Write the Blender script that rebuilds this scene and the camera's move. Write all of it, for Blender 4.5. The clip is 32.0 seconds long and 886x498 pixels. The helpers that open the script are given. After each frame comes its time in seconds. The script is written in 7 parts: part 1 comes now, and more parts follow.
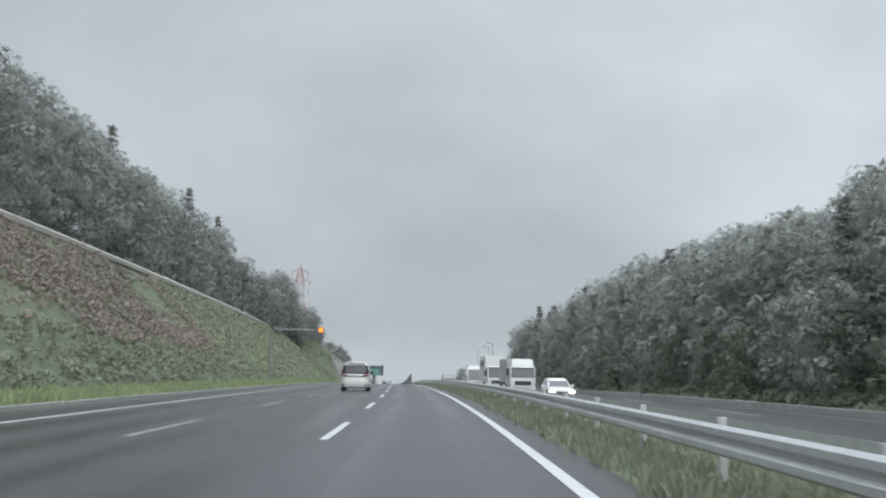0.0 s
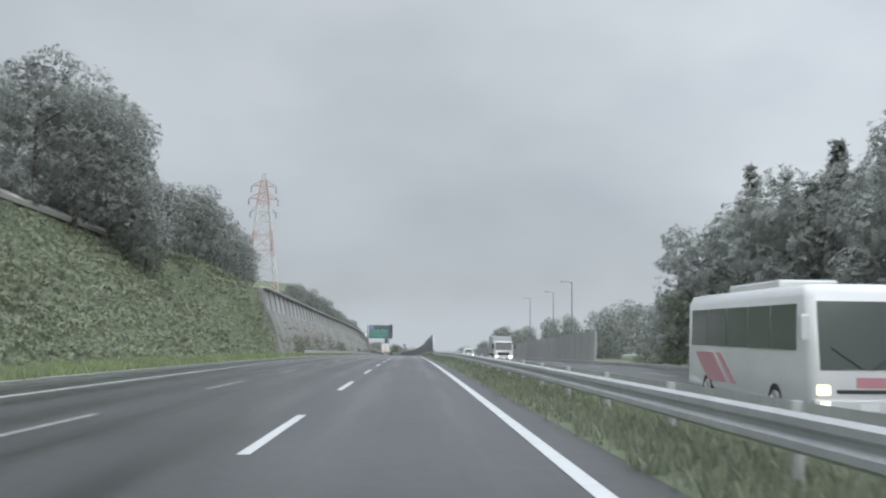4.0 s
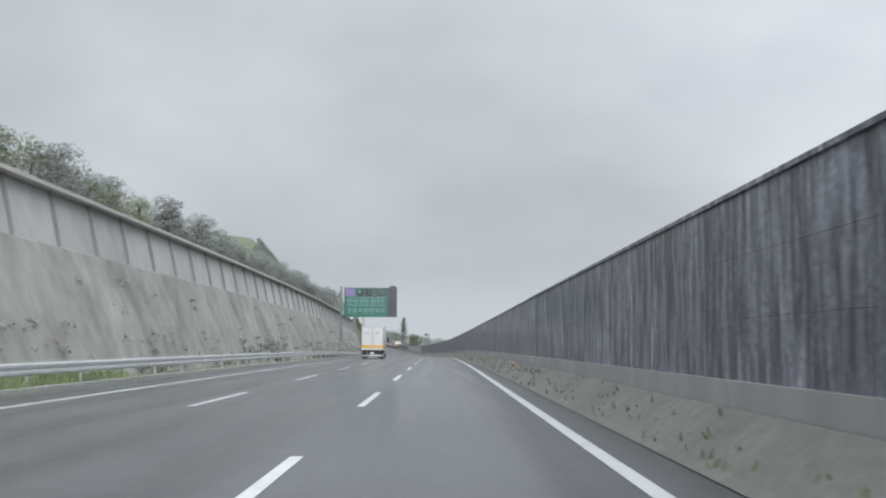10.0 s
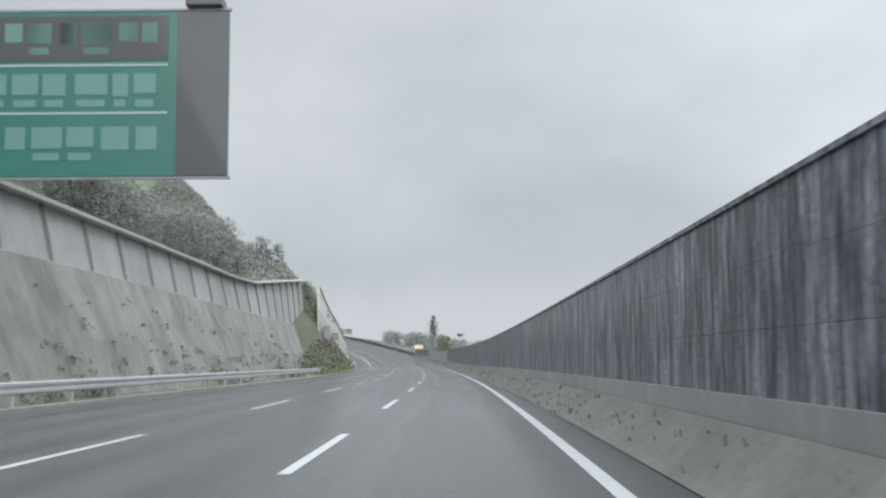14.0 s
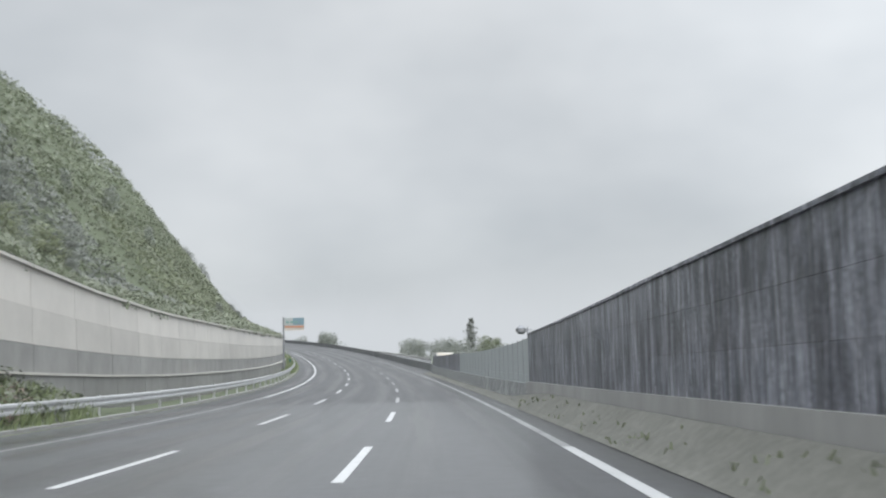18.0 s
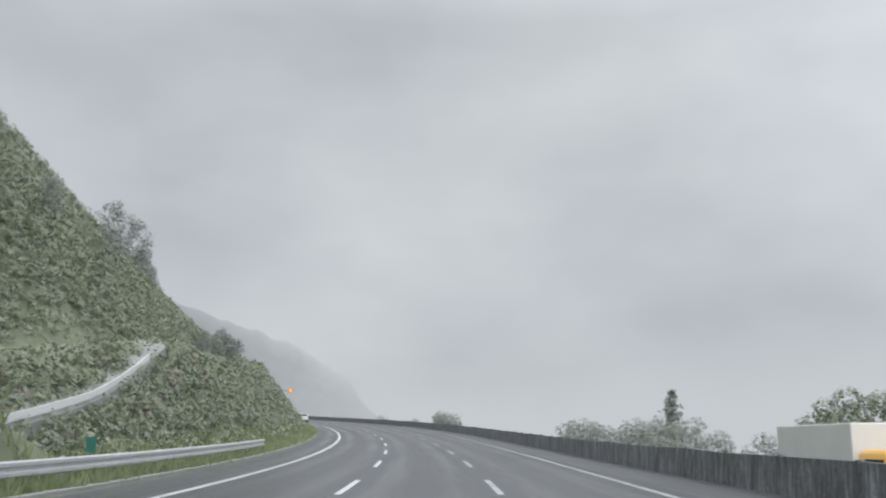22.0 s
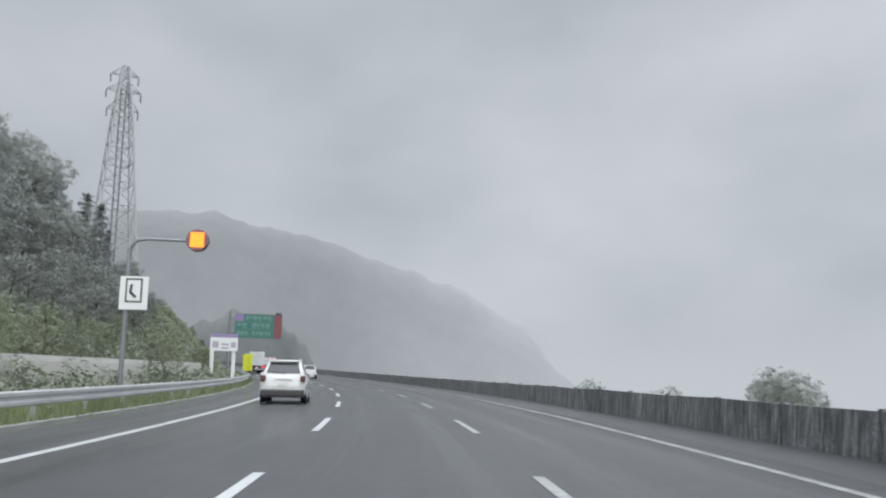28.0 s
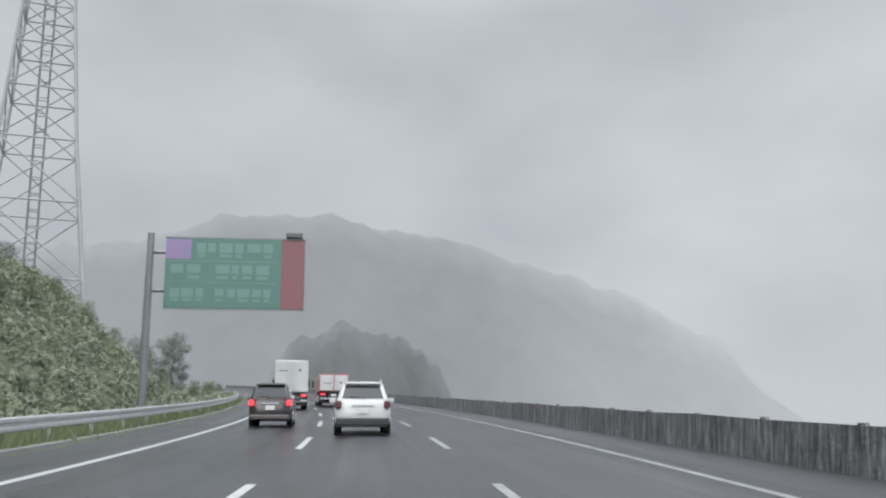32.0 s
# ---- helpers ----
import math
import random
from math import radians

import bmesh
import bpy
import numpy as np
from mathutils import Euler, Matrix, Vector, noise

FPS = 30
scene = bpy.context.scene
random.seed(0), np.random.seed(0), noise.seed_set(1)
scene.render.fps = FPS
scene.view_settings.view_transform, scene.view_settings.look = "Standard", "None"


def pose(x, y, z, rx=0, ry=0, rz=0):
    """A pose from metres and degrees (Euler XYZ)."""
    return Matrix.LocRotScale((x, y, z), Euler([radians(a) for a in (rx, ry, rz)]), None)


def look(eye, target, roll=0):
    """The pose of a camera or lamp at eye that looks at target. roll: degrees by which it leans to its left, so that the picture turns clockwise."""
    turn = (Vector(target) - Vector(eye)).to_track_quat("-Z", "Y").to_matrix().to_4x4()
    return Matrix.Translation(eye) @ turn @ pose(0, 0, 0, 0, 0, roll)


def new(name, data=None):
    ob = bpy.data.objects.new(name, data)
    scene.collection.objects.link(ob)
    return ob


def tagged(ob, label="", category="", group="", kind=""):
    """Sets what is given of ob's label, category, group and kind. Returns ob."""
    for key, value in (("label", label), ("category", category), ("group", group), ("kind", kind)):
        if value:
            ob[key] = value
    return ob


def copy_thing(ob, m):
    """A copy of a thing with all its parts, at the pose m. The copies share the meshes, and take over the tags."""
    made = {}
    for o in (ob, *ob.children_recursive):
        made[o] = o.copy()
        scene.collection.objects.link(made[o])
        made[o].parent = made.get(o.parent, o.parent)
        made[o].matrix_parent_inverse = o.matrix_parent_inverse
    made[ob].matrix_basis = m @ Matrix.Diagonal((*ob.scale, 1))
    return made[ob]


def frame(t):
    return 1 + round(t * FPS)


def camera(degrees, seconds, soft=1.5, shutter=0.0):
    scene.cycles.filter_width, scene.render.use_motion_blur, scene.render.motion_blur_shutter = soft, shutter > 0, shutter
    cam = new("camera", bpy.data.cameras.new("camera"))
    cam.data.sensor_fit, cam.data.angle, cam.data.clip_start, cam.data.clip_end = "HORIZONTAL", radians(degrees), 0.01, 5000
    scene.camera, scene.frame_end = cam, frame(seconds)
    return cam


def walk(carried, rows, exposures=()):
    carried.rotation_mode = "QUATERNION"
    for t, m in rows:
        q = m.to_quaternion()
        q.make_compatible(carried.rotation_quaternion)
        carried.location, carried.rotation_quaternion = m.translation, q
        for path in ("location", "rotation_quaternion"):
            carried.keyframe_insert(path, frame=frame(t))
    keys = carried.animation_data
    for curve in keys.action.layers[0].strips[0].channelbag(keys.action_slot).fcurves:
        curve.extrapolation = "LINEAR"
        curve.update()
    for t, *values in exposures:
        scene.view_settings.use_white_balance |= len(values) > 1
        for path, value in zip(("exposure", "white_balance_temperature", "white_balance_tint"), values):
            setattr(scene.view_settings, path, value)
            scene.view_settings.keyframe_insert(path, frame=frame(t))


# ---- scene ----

# ---------------------------------------------------------------- the road's line
# Everything is laid out along the motorway: s metres along it, l metres to the left of the
# inner edge line, z metres above the carriageway.
KNOT = 40.0
S_FIRST = -30.0
# bend to the left (1e-4 per metre) and sag (1e-5 per metre) every 40 m
KAPPA = [13.5, 8.8, 4.8, 2.2, 0.6, 0.2, 0.1, -0.7, -1.3, 0.1, 2.1, 3.5, 4.2, 5.2, 8.1, 11.2, 12.4, 12.2, 14.1, 16.5, 18.7, 19.7, 19.5, 18.5, 16.6, 14.0, 10.9, 7.0]
SAG = [-4.2, -9.7, -12.3, -8.5, -8.6, -9.7, -11.1, -6.6, 3.1, -3.6, -11.7, -12.9, -5.4, 4.9, 25.6, 39.9, 34.7, 32.9, 34.6, 9.3, -1.1, 0.7, 8.7, 12.9, 11.5, 7.4, 2.3, 1.4]

_grid = np.arange(S_FIRST, 1400.0, 1.0)
_knots = S_FIRST + KNOT * np.arange(len(KAPPA))
_k = np.interp(_grid, _knots, np.array(KAPPA) * 1e-4)
_v = np.interp(_grid, _knots, np.array(SAG) * 1e-5)
_o = int(-S_FIRST)
_th, _gr = np.cumsum(_k), np.cumsum(_v)
_th, _gr = _th - _th[_o], _gr - _gr[_o]
_x, _y, _z = np.cumsum(-np.sin(_th)), np.cumsum(np.cos(_th)), np.cumsum(_gr)
_x, _y, _z = _x - _x[_o], _y - _y[_o], _z - _z[_o]


def turn_at(s):
    return float(np.interp(s, _grid, _th))


def grade_at(s):
    return float(np.interp(s, _grid, _gr))


def spot(s, l, z=0.0):
    """The place in the world of road coordinates (s, l, z)."""
    a = turn_at(s)
    over = min(0.0, s - _grid[0])
    x, y = np.interp(s, _grid, _x), np.interp(s, _grid, _y)
    return Vector((x - l * math.cos(a) - over * math.sin(a), y - l * math.sin(a) + over * math.cos(a), float(np.interp(s, _grid, _z)) + z))


def stand(s, l, z=0.0, turned=0.0, size=1.0):
    """A pose on the road: local y points along the road, x to the right; turned in degrees to the left."""
    m = Matrix.Translation(spot(s, l, z)) @ Matrix.Rotation(turn_at(s) + radians(turned), 4, "Z")
    return m @ Matrix.Scale(size, 4) if size != 1.0 else m


# ---------------------------------------------------------------- camera
EYE = 1.31
cam = camera(49.98, 32.0, soft=2.1, shutter=0.12)
# seconds, s, l, and the camera's pitch, yaw and roll against the road
DRIVE = [
    (0, 12.21, 1.70, 7.21, -0.30, 1.12),
    (1, 38.92, 1.65, 7.74, -2.45, 0.45),
    (2, 64.58, 1.48, 7.56, -3.06, -0.32),
    (3, 95.08, 1.54, 6.92, -2.39, 0.11),
    (4, 123.85, 1.69, 5.58, -1.87, 0.57),
    (4.4, 135.36, 1.69, 5.39, -1.46, 0.56),
    (6.5, 195.74, 1.89, 6.22, -0.95, 0.57),
    (7, 210.02, 1.87, 6.16, -0.69, 0.12),
    (8, 238.31, 1.81, 6.38, -0.36, 0.14),
    (9, 266.28, 1.78, 6.27, -0.07, 0.21),
    (10, 294.72, 1.95, 5.76, -0.29, 0.15),
    (11, 323.22, 1.77, 6.12, -0.32, 0.37),
    (12, 351.34, 1.54, 6.20, 0.74, 0.25),
    (13, 380.13, 1.47, 6.79, 1.64, -0.22),
    (14, 408.94, 1.54, 6.57, 1.24, -0.27),
    (14.4, 420.5, 1.49, 6.25, 1.15, -0.2),
    (16.5, 482.22, 1.77, 5.53, 1.07, -0.58),
    (17, 497.22, 2.03, 6.36, 0.65, -0.42),
    (18, 527.76, 2.27, 7.71, 0.02, -1.16),
    (19, 556.57, 2.44, 8.82, 0.62, -1.12),
    (20, 584.24, 2.97, 9.85, 1.21, -0.96),
    (21, 611.01, 4.02, 10.58, 1.61, -0.42),
    (22, 638.43, 4.69, 11.22, 1.31, 0.06),
    (23, 665.07, 5.34, 10.47, 0.20, 0.29),
    (24, 690.39, 5.31, 9.34, -0.50, 0.44),
    (25, 716.36, 5.19, 8.44, -0.68, 0.65),
    (25.5, 728.73, 5.11, 8.17, -0.77, 0.64),
    (27.5, 776.63, 5.40, 8.11, -0.72, 0.55),
    (28, 788.26, 5.26, 7.49, -0.93, 1.01),
    (29, 811.40, 5.07, 7.50, -0.73, 0.93),
    (30, 833.85, 5.15, 7.02, -0.85, 0.26),
    (31, 855.99, 5.14, 5.19, -1.15, -0.23),
    (32, 876.44, 5.15, 8.78, -2.15, 0.01),
]


def smooth(t, column):
    """A cubic through the four nearest rows for s, a monotone one for the rest."""
    ts = [r[0] for r in DRIVE]
    vs = [r[column] for r in DRIVE]
    i = max(0, min(len(ts) - 2, max(j for j in range(len(ts)) if ts[j] <= t + 1e-9)))
    h = ts[i + 1] - ts[i]
    def slope(j):
        if j <= 0 or j >= len(ts) - 1:
            a, b = (0, 1) if j <= 0 else (len(ts) - 2, len(ts) - 1)
            return (vs[b] - vs[a]) / (ts[b] - ts[a]) if column == 1 else 0.0
        d0, d1 = (vs[j] - vs[j - 1]) / (ts[j] - ts[j - 1]), (vs[j + 1] - vs[j]) / (ts[j + 1] - ts[j])
        if column == 1:
            return 0.5 * (d0 + d1)
        return 0.0 if d0 * d1 <= 0 else 2 * d0 * d1 / (d0 + d1)
    u = (t - ts[i]) / h
    m0, m1 = slope(i) * h, slope(i + 1) * h
    return ((2 * u ** 3 - 3 * u ** 2 + 1) * vs[i] + (u ** 3 - 2 * u ** 2 + u) * m0
            + (-2 * u ** 3 + 3 * u ** 2) * vs[i + 1] + (u ** 3 - u ** 2) * m1)


rows = []
for step in range(65):
    t = step * 0.5
    s, l, pitch, yaw, roll = (smooth(t, c) for c in range(1, 6))
    p = spot(s, l, EYE)
    m = pose(p.x, p.y, p.z, 90 + pitch + math.degrees(grade_at(s)), 0, yaw + math.degrees(turn_at(s)))
    rows.append((t, m @ pose(0, 0, 0, 0, 0, roll)))
walk(cam, rows, exposures=[(0, 0.24, 6280, 8), (4, 0.26, 6300, 8), (7, 0.22, 6400, 9), (8, 0.17, 6400, 9), (9, 0.27, 6400, 9), (11, 0.37, 6420, 9), (14, 0.42, 6430, 9), (17, 0.52, 6550, 9), (20, 0.42, 6550, 9),
                       (23, 0.3, 6500, 9), (25, 0.3, 6420, 9), (28, 0.27, 6400, 9), (31, 0.29, 6420, 9), (32, 0.33, 6500, 9)])

# ---------------------------------------------------------------- world and light
world = bpy.data.worlds.new("overcast")
scene.world = world
world.use_nodes = True
nt = world.node_tree
nt.nodes.clear()
out = nt.nodes.new("ShaderNodeOutputWorld")
bg = nt.nodes.new("ShaderNodeBackground")
sky = nt.nodes.new("ShaderNodeTexSky")
sky.sky_type = "NISHITA"
sky.sun_disc = False
sky.sun_elevation, sky.sun_rotation = radians(24), radians(162)
skys = nt.nodes.new("ShaderNodeMix")
skys.data_type = "RGBA"
skys.blend_type = "MULTIPLY"
skys.inputs[0].default_value = 1.0
skys.inputs[7].default_value = (0.1, 0.1, 0.1, 1)
coord = nt.nodes.new("ShaderNodeTexCoord")
mapn = nt.nodes.new("ShaderNodeMapping")
mapn.inputs["Scale"].default_value = (1.0, 1.0, 1.8)
cloud = nt.nodes.new("ShaderNodeTexNoise")
cloud.inputs["Scale"].default_value, cloud.inputs["Detail"].default_value = 2.2, 4.0
cloud.inputs["Roughness"].default_value = 0.5
ramp = nt.nodes.new("ShaderNodeValToRGB")
ramp.color_ramp.elements[0].position, ramp.color_ramp.elements[0].color = 0.36, (0.47, 0.5, 0.535, 1)
ramp.color_ramp.elements[1].position, ramp.color_ramp.elements[1].color = 0.66, (0.63, 0.655, 0.685, 1)
mix = nt.nodes.new("ShaderNodeMix")
mix.data_type = "RGBA"
mix.inputs[0].default_value = 0.96
nt.links.new(coord.outputs["Generated"], mapn.inputs["Vector"])
nt.links.new(mapn.outputs[0], cloud.inputs["Vector"])
nt.links.new(cloud.outputs["Fac"], ramp.inputs[0])
nt.links.new(sky.outputs[0], skys.inputs[6])
nt.links.new(skys.outputs[2], mix.inputs[6])
nt.links.new(ramp.outputs[0], mix.inputs[7])
nt.links.new(mix.outputs[2], bg.inputs[0])
nt.links.new(bg.outputs[0], out.inputs[0])
# an overcast sky is brighter overhead than near the horizon, and here towards the clearing on the right
sepw = nt.nodes.new("ShaderNodeSeparateXYZ")
nt.links.new(coord.outputs["Generated"], sepw.inputs[0])
rise = nt.nodes.new("ShaderNodeMapRange")
rise.inputs["From Min"].default_value, rise.inputs["From Max"].default_value = 0.42, 1.0
rise.inputs["To Min"].default_value, rise.inputs["To Max"].default_value = 0.8, 3.3
nt.links.new(sepw.outputs["Z"], rise.inputs["Value"])
dotn = nt.nodes.new("ShaderNodeVectorMath")
dotn.operation = "DOT_PRODUCT"
dotn.inputs[1].default_value = (0.55, 0.6, 0.58)
nt.links.new(coord.outputs["Generated"], dotn.inputs[0])
clear = nt.nodes.new("ShaderNodeMapRange")
clear.inputs["From Min"].default_value, clear.inputs["From Max"].default_value = 0.72, 1.0
clear.inputs["To Min"].default_value, clear.inputs["To Max"].default_value = 1.0, 1.45
nt.links.new(dotn.outputs["Value"], clear.inputs["Value"])
power = nt.nodes.new("ShaderNodeMath")
power.operation = "MULTIPLY"
nt.links.new(rise.outputs[0], power.inputs[0])
nt.links.new(clear.outputs[0], power.inputs[1])
nt.links.new(power.outputs[0], bg.inputs[1])

sun = new("sun", bpy.data.lights.new("sun", "SUN"))
sun.data.energy, sun.data.angle, sun.data.color = 1.5, radians(60), (1.0, 0.985, 0.96)
sun.matrix_basis = look((0, 0, 100), (-68, 210, 0))


# ---------------------------------------------------------------- materials
def material(name, base, dark=None, rough=0.5, metal=0.0, grain=4.0, streak=1.0, bump=0.0, wet=0.0, spec=0.5, random_tint=0.0,
             big=0.12, emit=0.0, contrast=(0.35, 0.68)):
    """A procedural surface: two noises blend base and dark, bump, a wet coat, a tint that differs from piece to piece."""
    mat = bpy.data.materials.new(name)
    mat.use_nodes = True
    tree = mat.node_tree
    node = tree.nodes["Principled BSDF"]
    dark = dark or tuple(0.72 * c for c in base)
    tc = tree.nodes.new("ShaderNodeTexCoord")
    mp = tree.nodes.new("ShaderNodeMapping")
    mp.inputs["Scale"].default_value = (1, 1, streak)
    tree.links.new(tc.outputs["Object"], mp.inputs["Vector"])
    fine, broad = tree.nodes.new("ShaderNodeTexNoise"), tree.nodes.new("ShaderNodeTexNoise")
    for n, scale in ((fine, grain), (broad, grain * big)):
        n.inputs["Scale"].default_value, n.inputs["Detail"].default_value = scale, 6.0
        n.inputs["Roughness"].default_value = 0.62
        tree.links.new(mp.outputs[0], n.inputs["Vector"])
    mean = tree.nodes.new("ShaderNodeMath")
    mean.operation = "ADD"
    half = tree.nodes.new("ShaderNodeMath")
    half.operation = "MULTIPLY"
    half.inputs[1].default_value = 0.5
    tree.links.new(fine.outputs["Fac"], mean.inputs[0])
    tree.links.new(broad.outputs["Fac"], mean.inputs[1])
    tree.links.new(mean.outputs[0], half.inputs[0])
    rp = tree.nodes.new("ShaderNodeMapRange")
    rp.inputs["From Min"].default_value, rp.inputs["From Max"].default_value = contrast
    tree.links.new(half.outputs[0], rp.inputs["Value"])
    mx = tree.nodes.new("ShaderNodeMix")
    mx.data_type = "RGBA"
    mx.inputs[6].default_value, mx.inputs[7].default_value = (*dark, 1), (*base, 1)
    tree.links.new(rp.outputs[0], mx.inputs[0])
    colour = mx.outputs[2]
    if random_tint:
        info = tree.nodes.new("ShaderNodeObjectInfo")
        hsv = tree.nodes.new("ShaderNodeHueSaturation")
        vr = tree.nodes.new("ShaderNodeMapRange")
        vr.inputs["To Min"].default_value, vr.inputs["To Max"].default_value = 1 - random_tint, 1 + random_tint
        tree.links.new(info.outputs["Random"], vr.inputs["Value"])
        tree.links.new(vr.outputs[0], hsv.inputs["Value"])
        tree.links.new(colour, hsv.inputs["Color"])
        colour = hsv.outputs[0]
    tree.links.new(colour, node.inputs["Base Color"])
    node.inputs["Roughness"].default_value, node.inputs["Metallic"].default_value = rough, metal
    node.inputs["Specular IOR Level"].default_value = spec
    if wet:
        node.inputs["Coat Weight"].default_value, node.inputs["Coat Roughness"].default_value = wet, 0.12
    if bump:
        bp = tree.nodes.new("ShaderNodeBump")
        bp.inputs["Strength"].default_value, bp.inputs["Distance"].default_value = bump, 0.05
        tree.links.new(half.outputs[0], bp.inputs["Height"])
        tree.links.new(bp.outputs[0], node.inputs["Normal"])
    if emit:
        node.inputs["Emission Color"].default_value = (*base, 1)
        node.inputs["Emission Strength"].default_value = emit
    return mat


def leafy(name, light, dark, scale=0.6, lace=0.0):
    """Wet leaves: colour varies over the crown and from leaf to leaf; some light passes through."""
    mat = bpy.data.materials.new(name)
    mat.use_nodes = True
    tree = mat.node_tree
    node = tree.nodes["Principled BSDF"]
    geo = tree.nodes.new("ShaderNodeNewGeometry")
    tc = tree.nodes.new("ShaderNodeTexCoord")
    ns = tree.nodes.new("ShaderNodeTexNoise")
    ns.inputs["Scale"].default_value, ns.inputs["Detail"].default_value = scale, 3.0
    tree.links.new(tc.outputs["Object"], ns.inputs["Vector"])
    add = tree.nodes.new("ShaderNodeMath")
    add.operation = "ADD"
    mul = tree.nodes.new("ShaderNodeMath")
    mul.operation = "MULTIPLY"
    mul.inputs[1].default_value = 0.35
    tree.links.new(geo.outputs["Random Per Island"], mul.inputs[0])
    tree.links.new(mul.outputs[0], add.inputs[0])
    tree.links.new(ns.outputs["Fac"], add.inputs[1])
    rp = tree.nodes.new("ShaderNodeMapRange")
    rp.inputs["From Min"].default_value, rp.inputs["From Max"].default_value = 0.4, 0.95
    tree.links.new(add.outputs[0], rp.inputs["Value"])
    mx = tree.nodes.new("ShaderNodeMix")
    mx.data_type = "RGBA"
    mx.inputs[6].default_value, mx.inputs[7].default_value = (*dark, 1), (*light, 1)
    tree.links.new(rp.outputs[0], mx.inputs[0])
    info = tree.nodes.new("ShaderNodeObjectInfo")
    hsv = tree.nodes.new("ShaderNodeHueSaturation")
    vr = tree.nodes.new("ShaderNodeMapRange")
    vr.inputs["To Min"].default_value, vr.inputs["To Max"].default_value = 0.8, 1.2
    tree.links.new(info.outputs["Random"], vr.inputs["Value"])
    tree.links.new(vr.outputs[0], hsv.inputs["Value"])
    tree.links.new(mx.outputs[2], hsv.inputs["Color"])
    tree.links.new(hsv.outputs[0], node.inputs["Base Color"])
    node.inputs["Roughness"].default_value = 0.65
    node.inputs["Specular IOR Level"].default_value = 0.35
    node.inputs["Sheen Weight"].default_value, node.inputs["Sheen Roughness"].default_value = 0.35, 0.6
    thin, both = tree.nodes.new("ShaderNodeBsdfTranslucent"), tree.nodes.new("ShaderNodeMixShader")
    both.inputs[0].default_value = 0.3
    tree.links.new(hsv.outputs[0], thin.inputs["Color"])
    tree.links.new(node.outputs[0], both.inputs[1])
    tree.links.new(thin.outputs[0], both.inputs[2])
    last = both.outputs[0]
    if lace:
        # each spray is cut into small leaves with gaps
        cut, edge = tree.nodes.new("ShaderNodeTexNoise"), tree.nodes.new("ShaderNodeMath")
        cut.inputs["Scale"].default_value, cut.inputs["Detail"].default_value = lace, 1.5
        tree.links.new(tc.outputs["Object"], cut.inputs["Vector"])
        edge.operation = "GREATER_THAN"
        edge.inputs[1].default_value = 0.5
        tree.links.new(cut.outputs["Fac"], edge.inputs[0])
        gap, whole = tree.nodes.new("ShaderNodeBsdfTransparent"), tree.nodes.new("ShaderNodeMixShader")
        tree.links.new(edge.outputs[0], whole.inputs[0])
        tree.links.new(gap.outputs[0], whole.inputs[1])
        tree.links.new(last, whole.inputs[2])
        last = whole.outputs[0]
    tree.links.new(last, tree.nodes["Material Output"].inputs[0])
    return mat


def plain(name, base, rough=0.4, metal=0.0, wet=0.0, emit=0.0):
    mat = bpy.data.materials.new(name)
    mat.use_nodes = True
    node = mat.node_tree.nodes["Principled BSDF"]
    node.inputs["Base Color"].default_value = (*base, 1)
    node.inputs["Roughness"].default_value, node.inputs["Metallic"].default_value = rough, metal
    if wet:
        node.inputs["Coat Weight"].default_value, node.inputs["Coat Roughness"].default_value = wet, 0.05
    if emit:
        node.inputs["Emission Color"].default_value = (*base, 1)
        node.inputs["Emission Strength"].default_value = emit
    return mat


def mist_glow_material(name, colour, low, high, strength=1.0, floor=1.0):
    """Painted rain mist in front of the sky: emission in its tone that thins out with height."""
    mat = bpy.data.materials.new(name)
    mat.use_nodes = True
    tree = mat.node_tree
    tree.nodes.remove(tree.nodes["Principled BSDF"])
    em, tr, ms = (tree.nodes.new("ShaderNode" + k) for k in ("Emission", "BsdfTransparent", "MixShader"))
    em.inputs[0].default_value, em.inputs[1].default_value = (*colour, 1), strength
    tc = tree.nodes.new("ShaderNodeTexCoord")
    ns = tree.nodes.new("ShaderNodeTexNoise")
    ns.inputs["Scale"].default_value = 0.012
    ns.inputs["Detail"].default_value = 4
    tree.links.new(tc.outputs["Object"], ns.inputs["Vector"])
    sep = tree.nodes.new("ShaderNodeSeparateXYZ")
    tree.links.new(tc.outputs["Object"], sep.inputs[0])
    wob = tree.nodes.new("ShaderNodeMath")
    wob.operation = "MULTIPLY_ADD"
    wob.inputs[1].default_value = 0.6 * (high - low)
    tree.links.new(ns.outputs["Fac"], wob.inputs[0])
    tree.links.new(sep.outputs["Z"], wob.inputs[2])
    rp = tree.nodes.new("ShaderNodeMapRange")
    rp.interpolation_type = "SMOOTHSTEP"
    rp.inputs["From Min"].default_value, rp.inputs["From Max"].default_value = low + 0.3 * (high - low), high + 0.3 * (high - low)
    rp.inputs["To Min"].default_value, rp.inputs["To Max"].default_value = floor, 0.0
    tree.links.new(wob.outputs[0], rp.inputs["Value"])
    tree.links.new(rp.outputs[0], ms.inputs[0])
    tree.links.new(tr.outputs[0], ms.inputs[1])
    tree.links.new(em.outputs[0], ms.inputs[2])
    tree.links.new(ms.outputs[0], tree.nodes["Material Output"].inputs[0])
    return mat


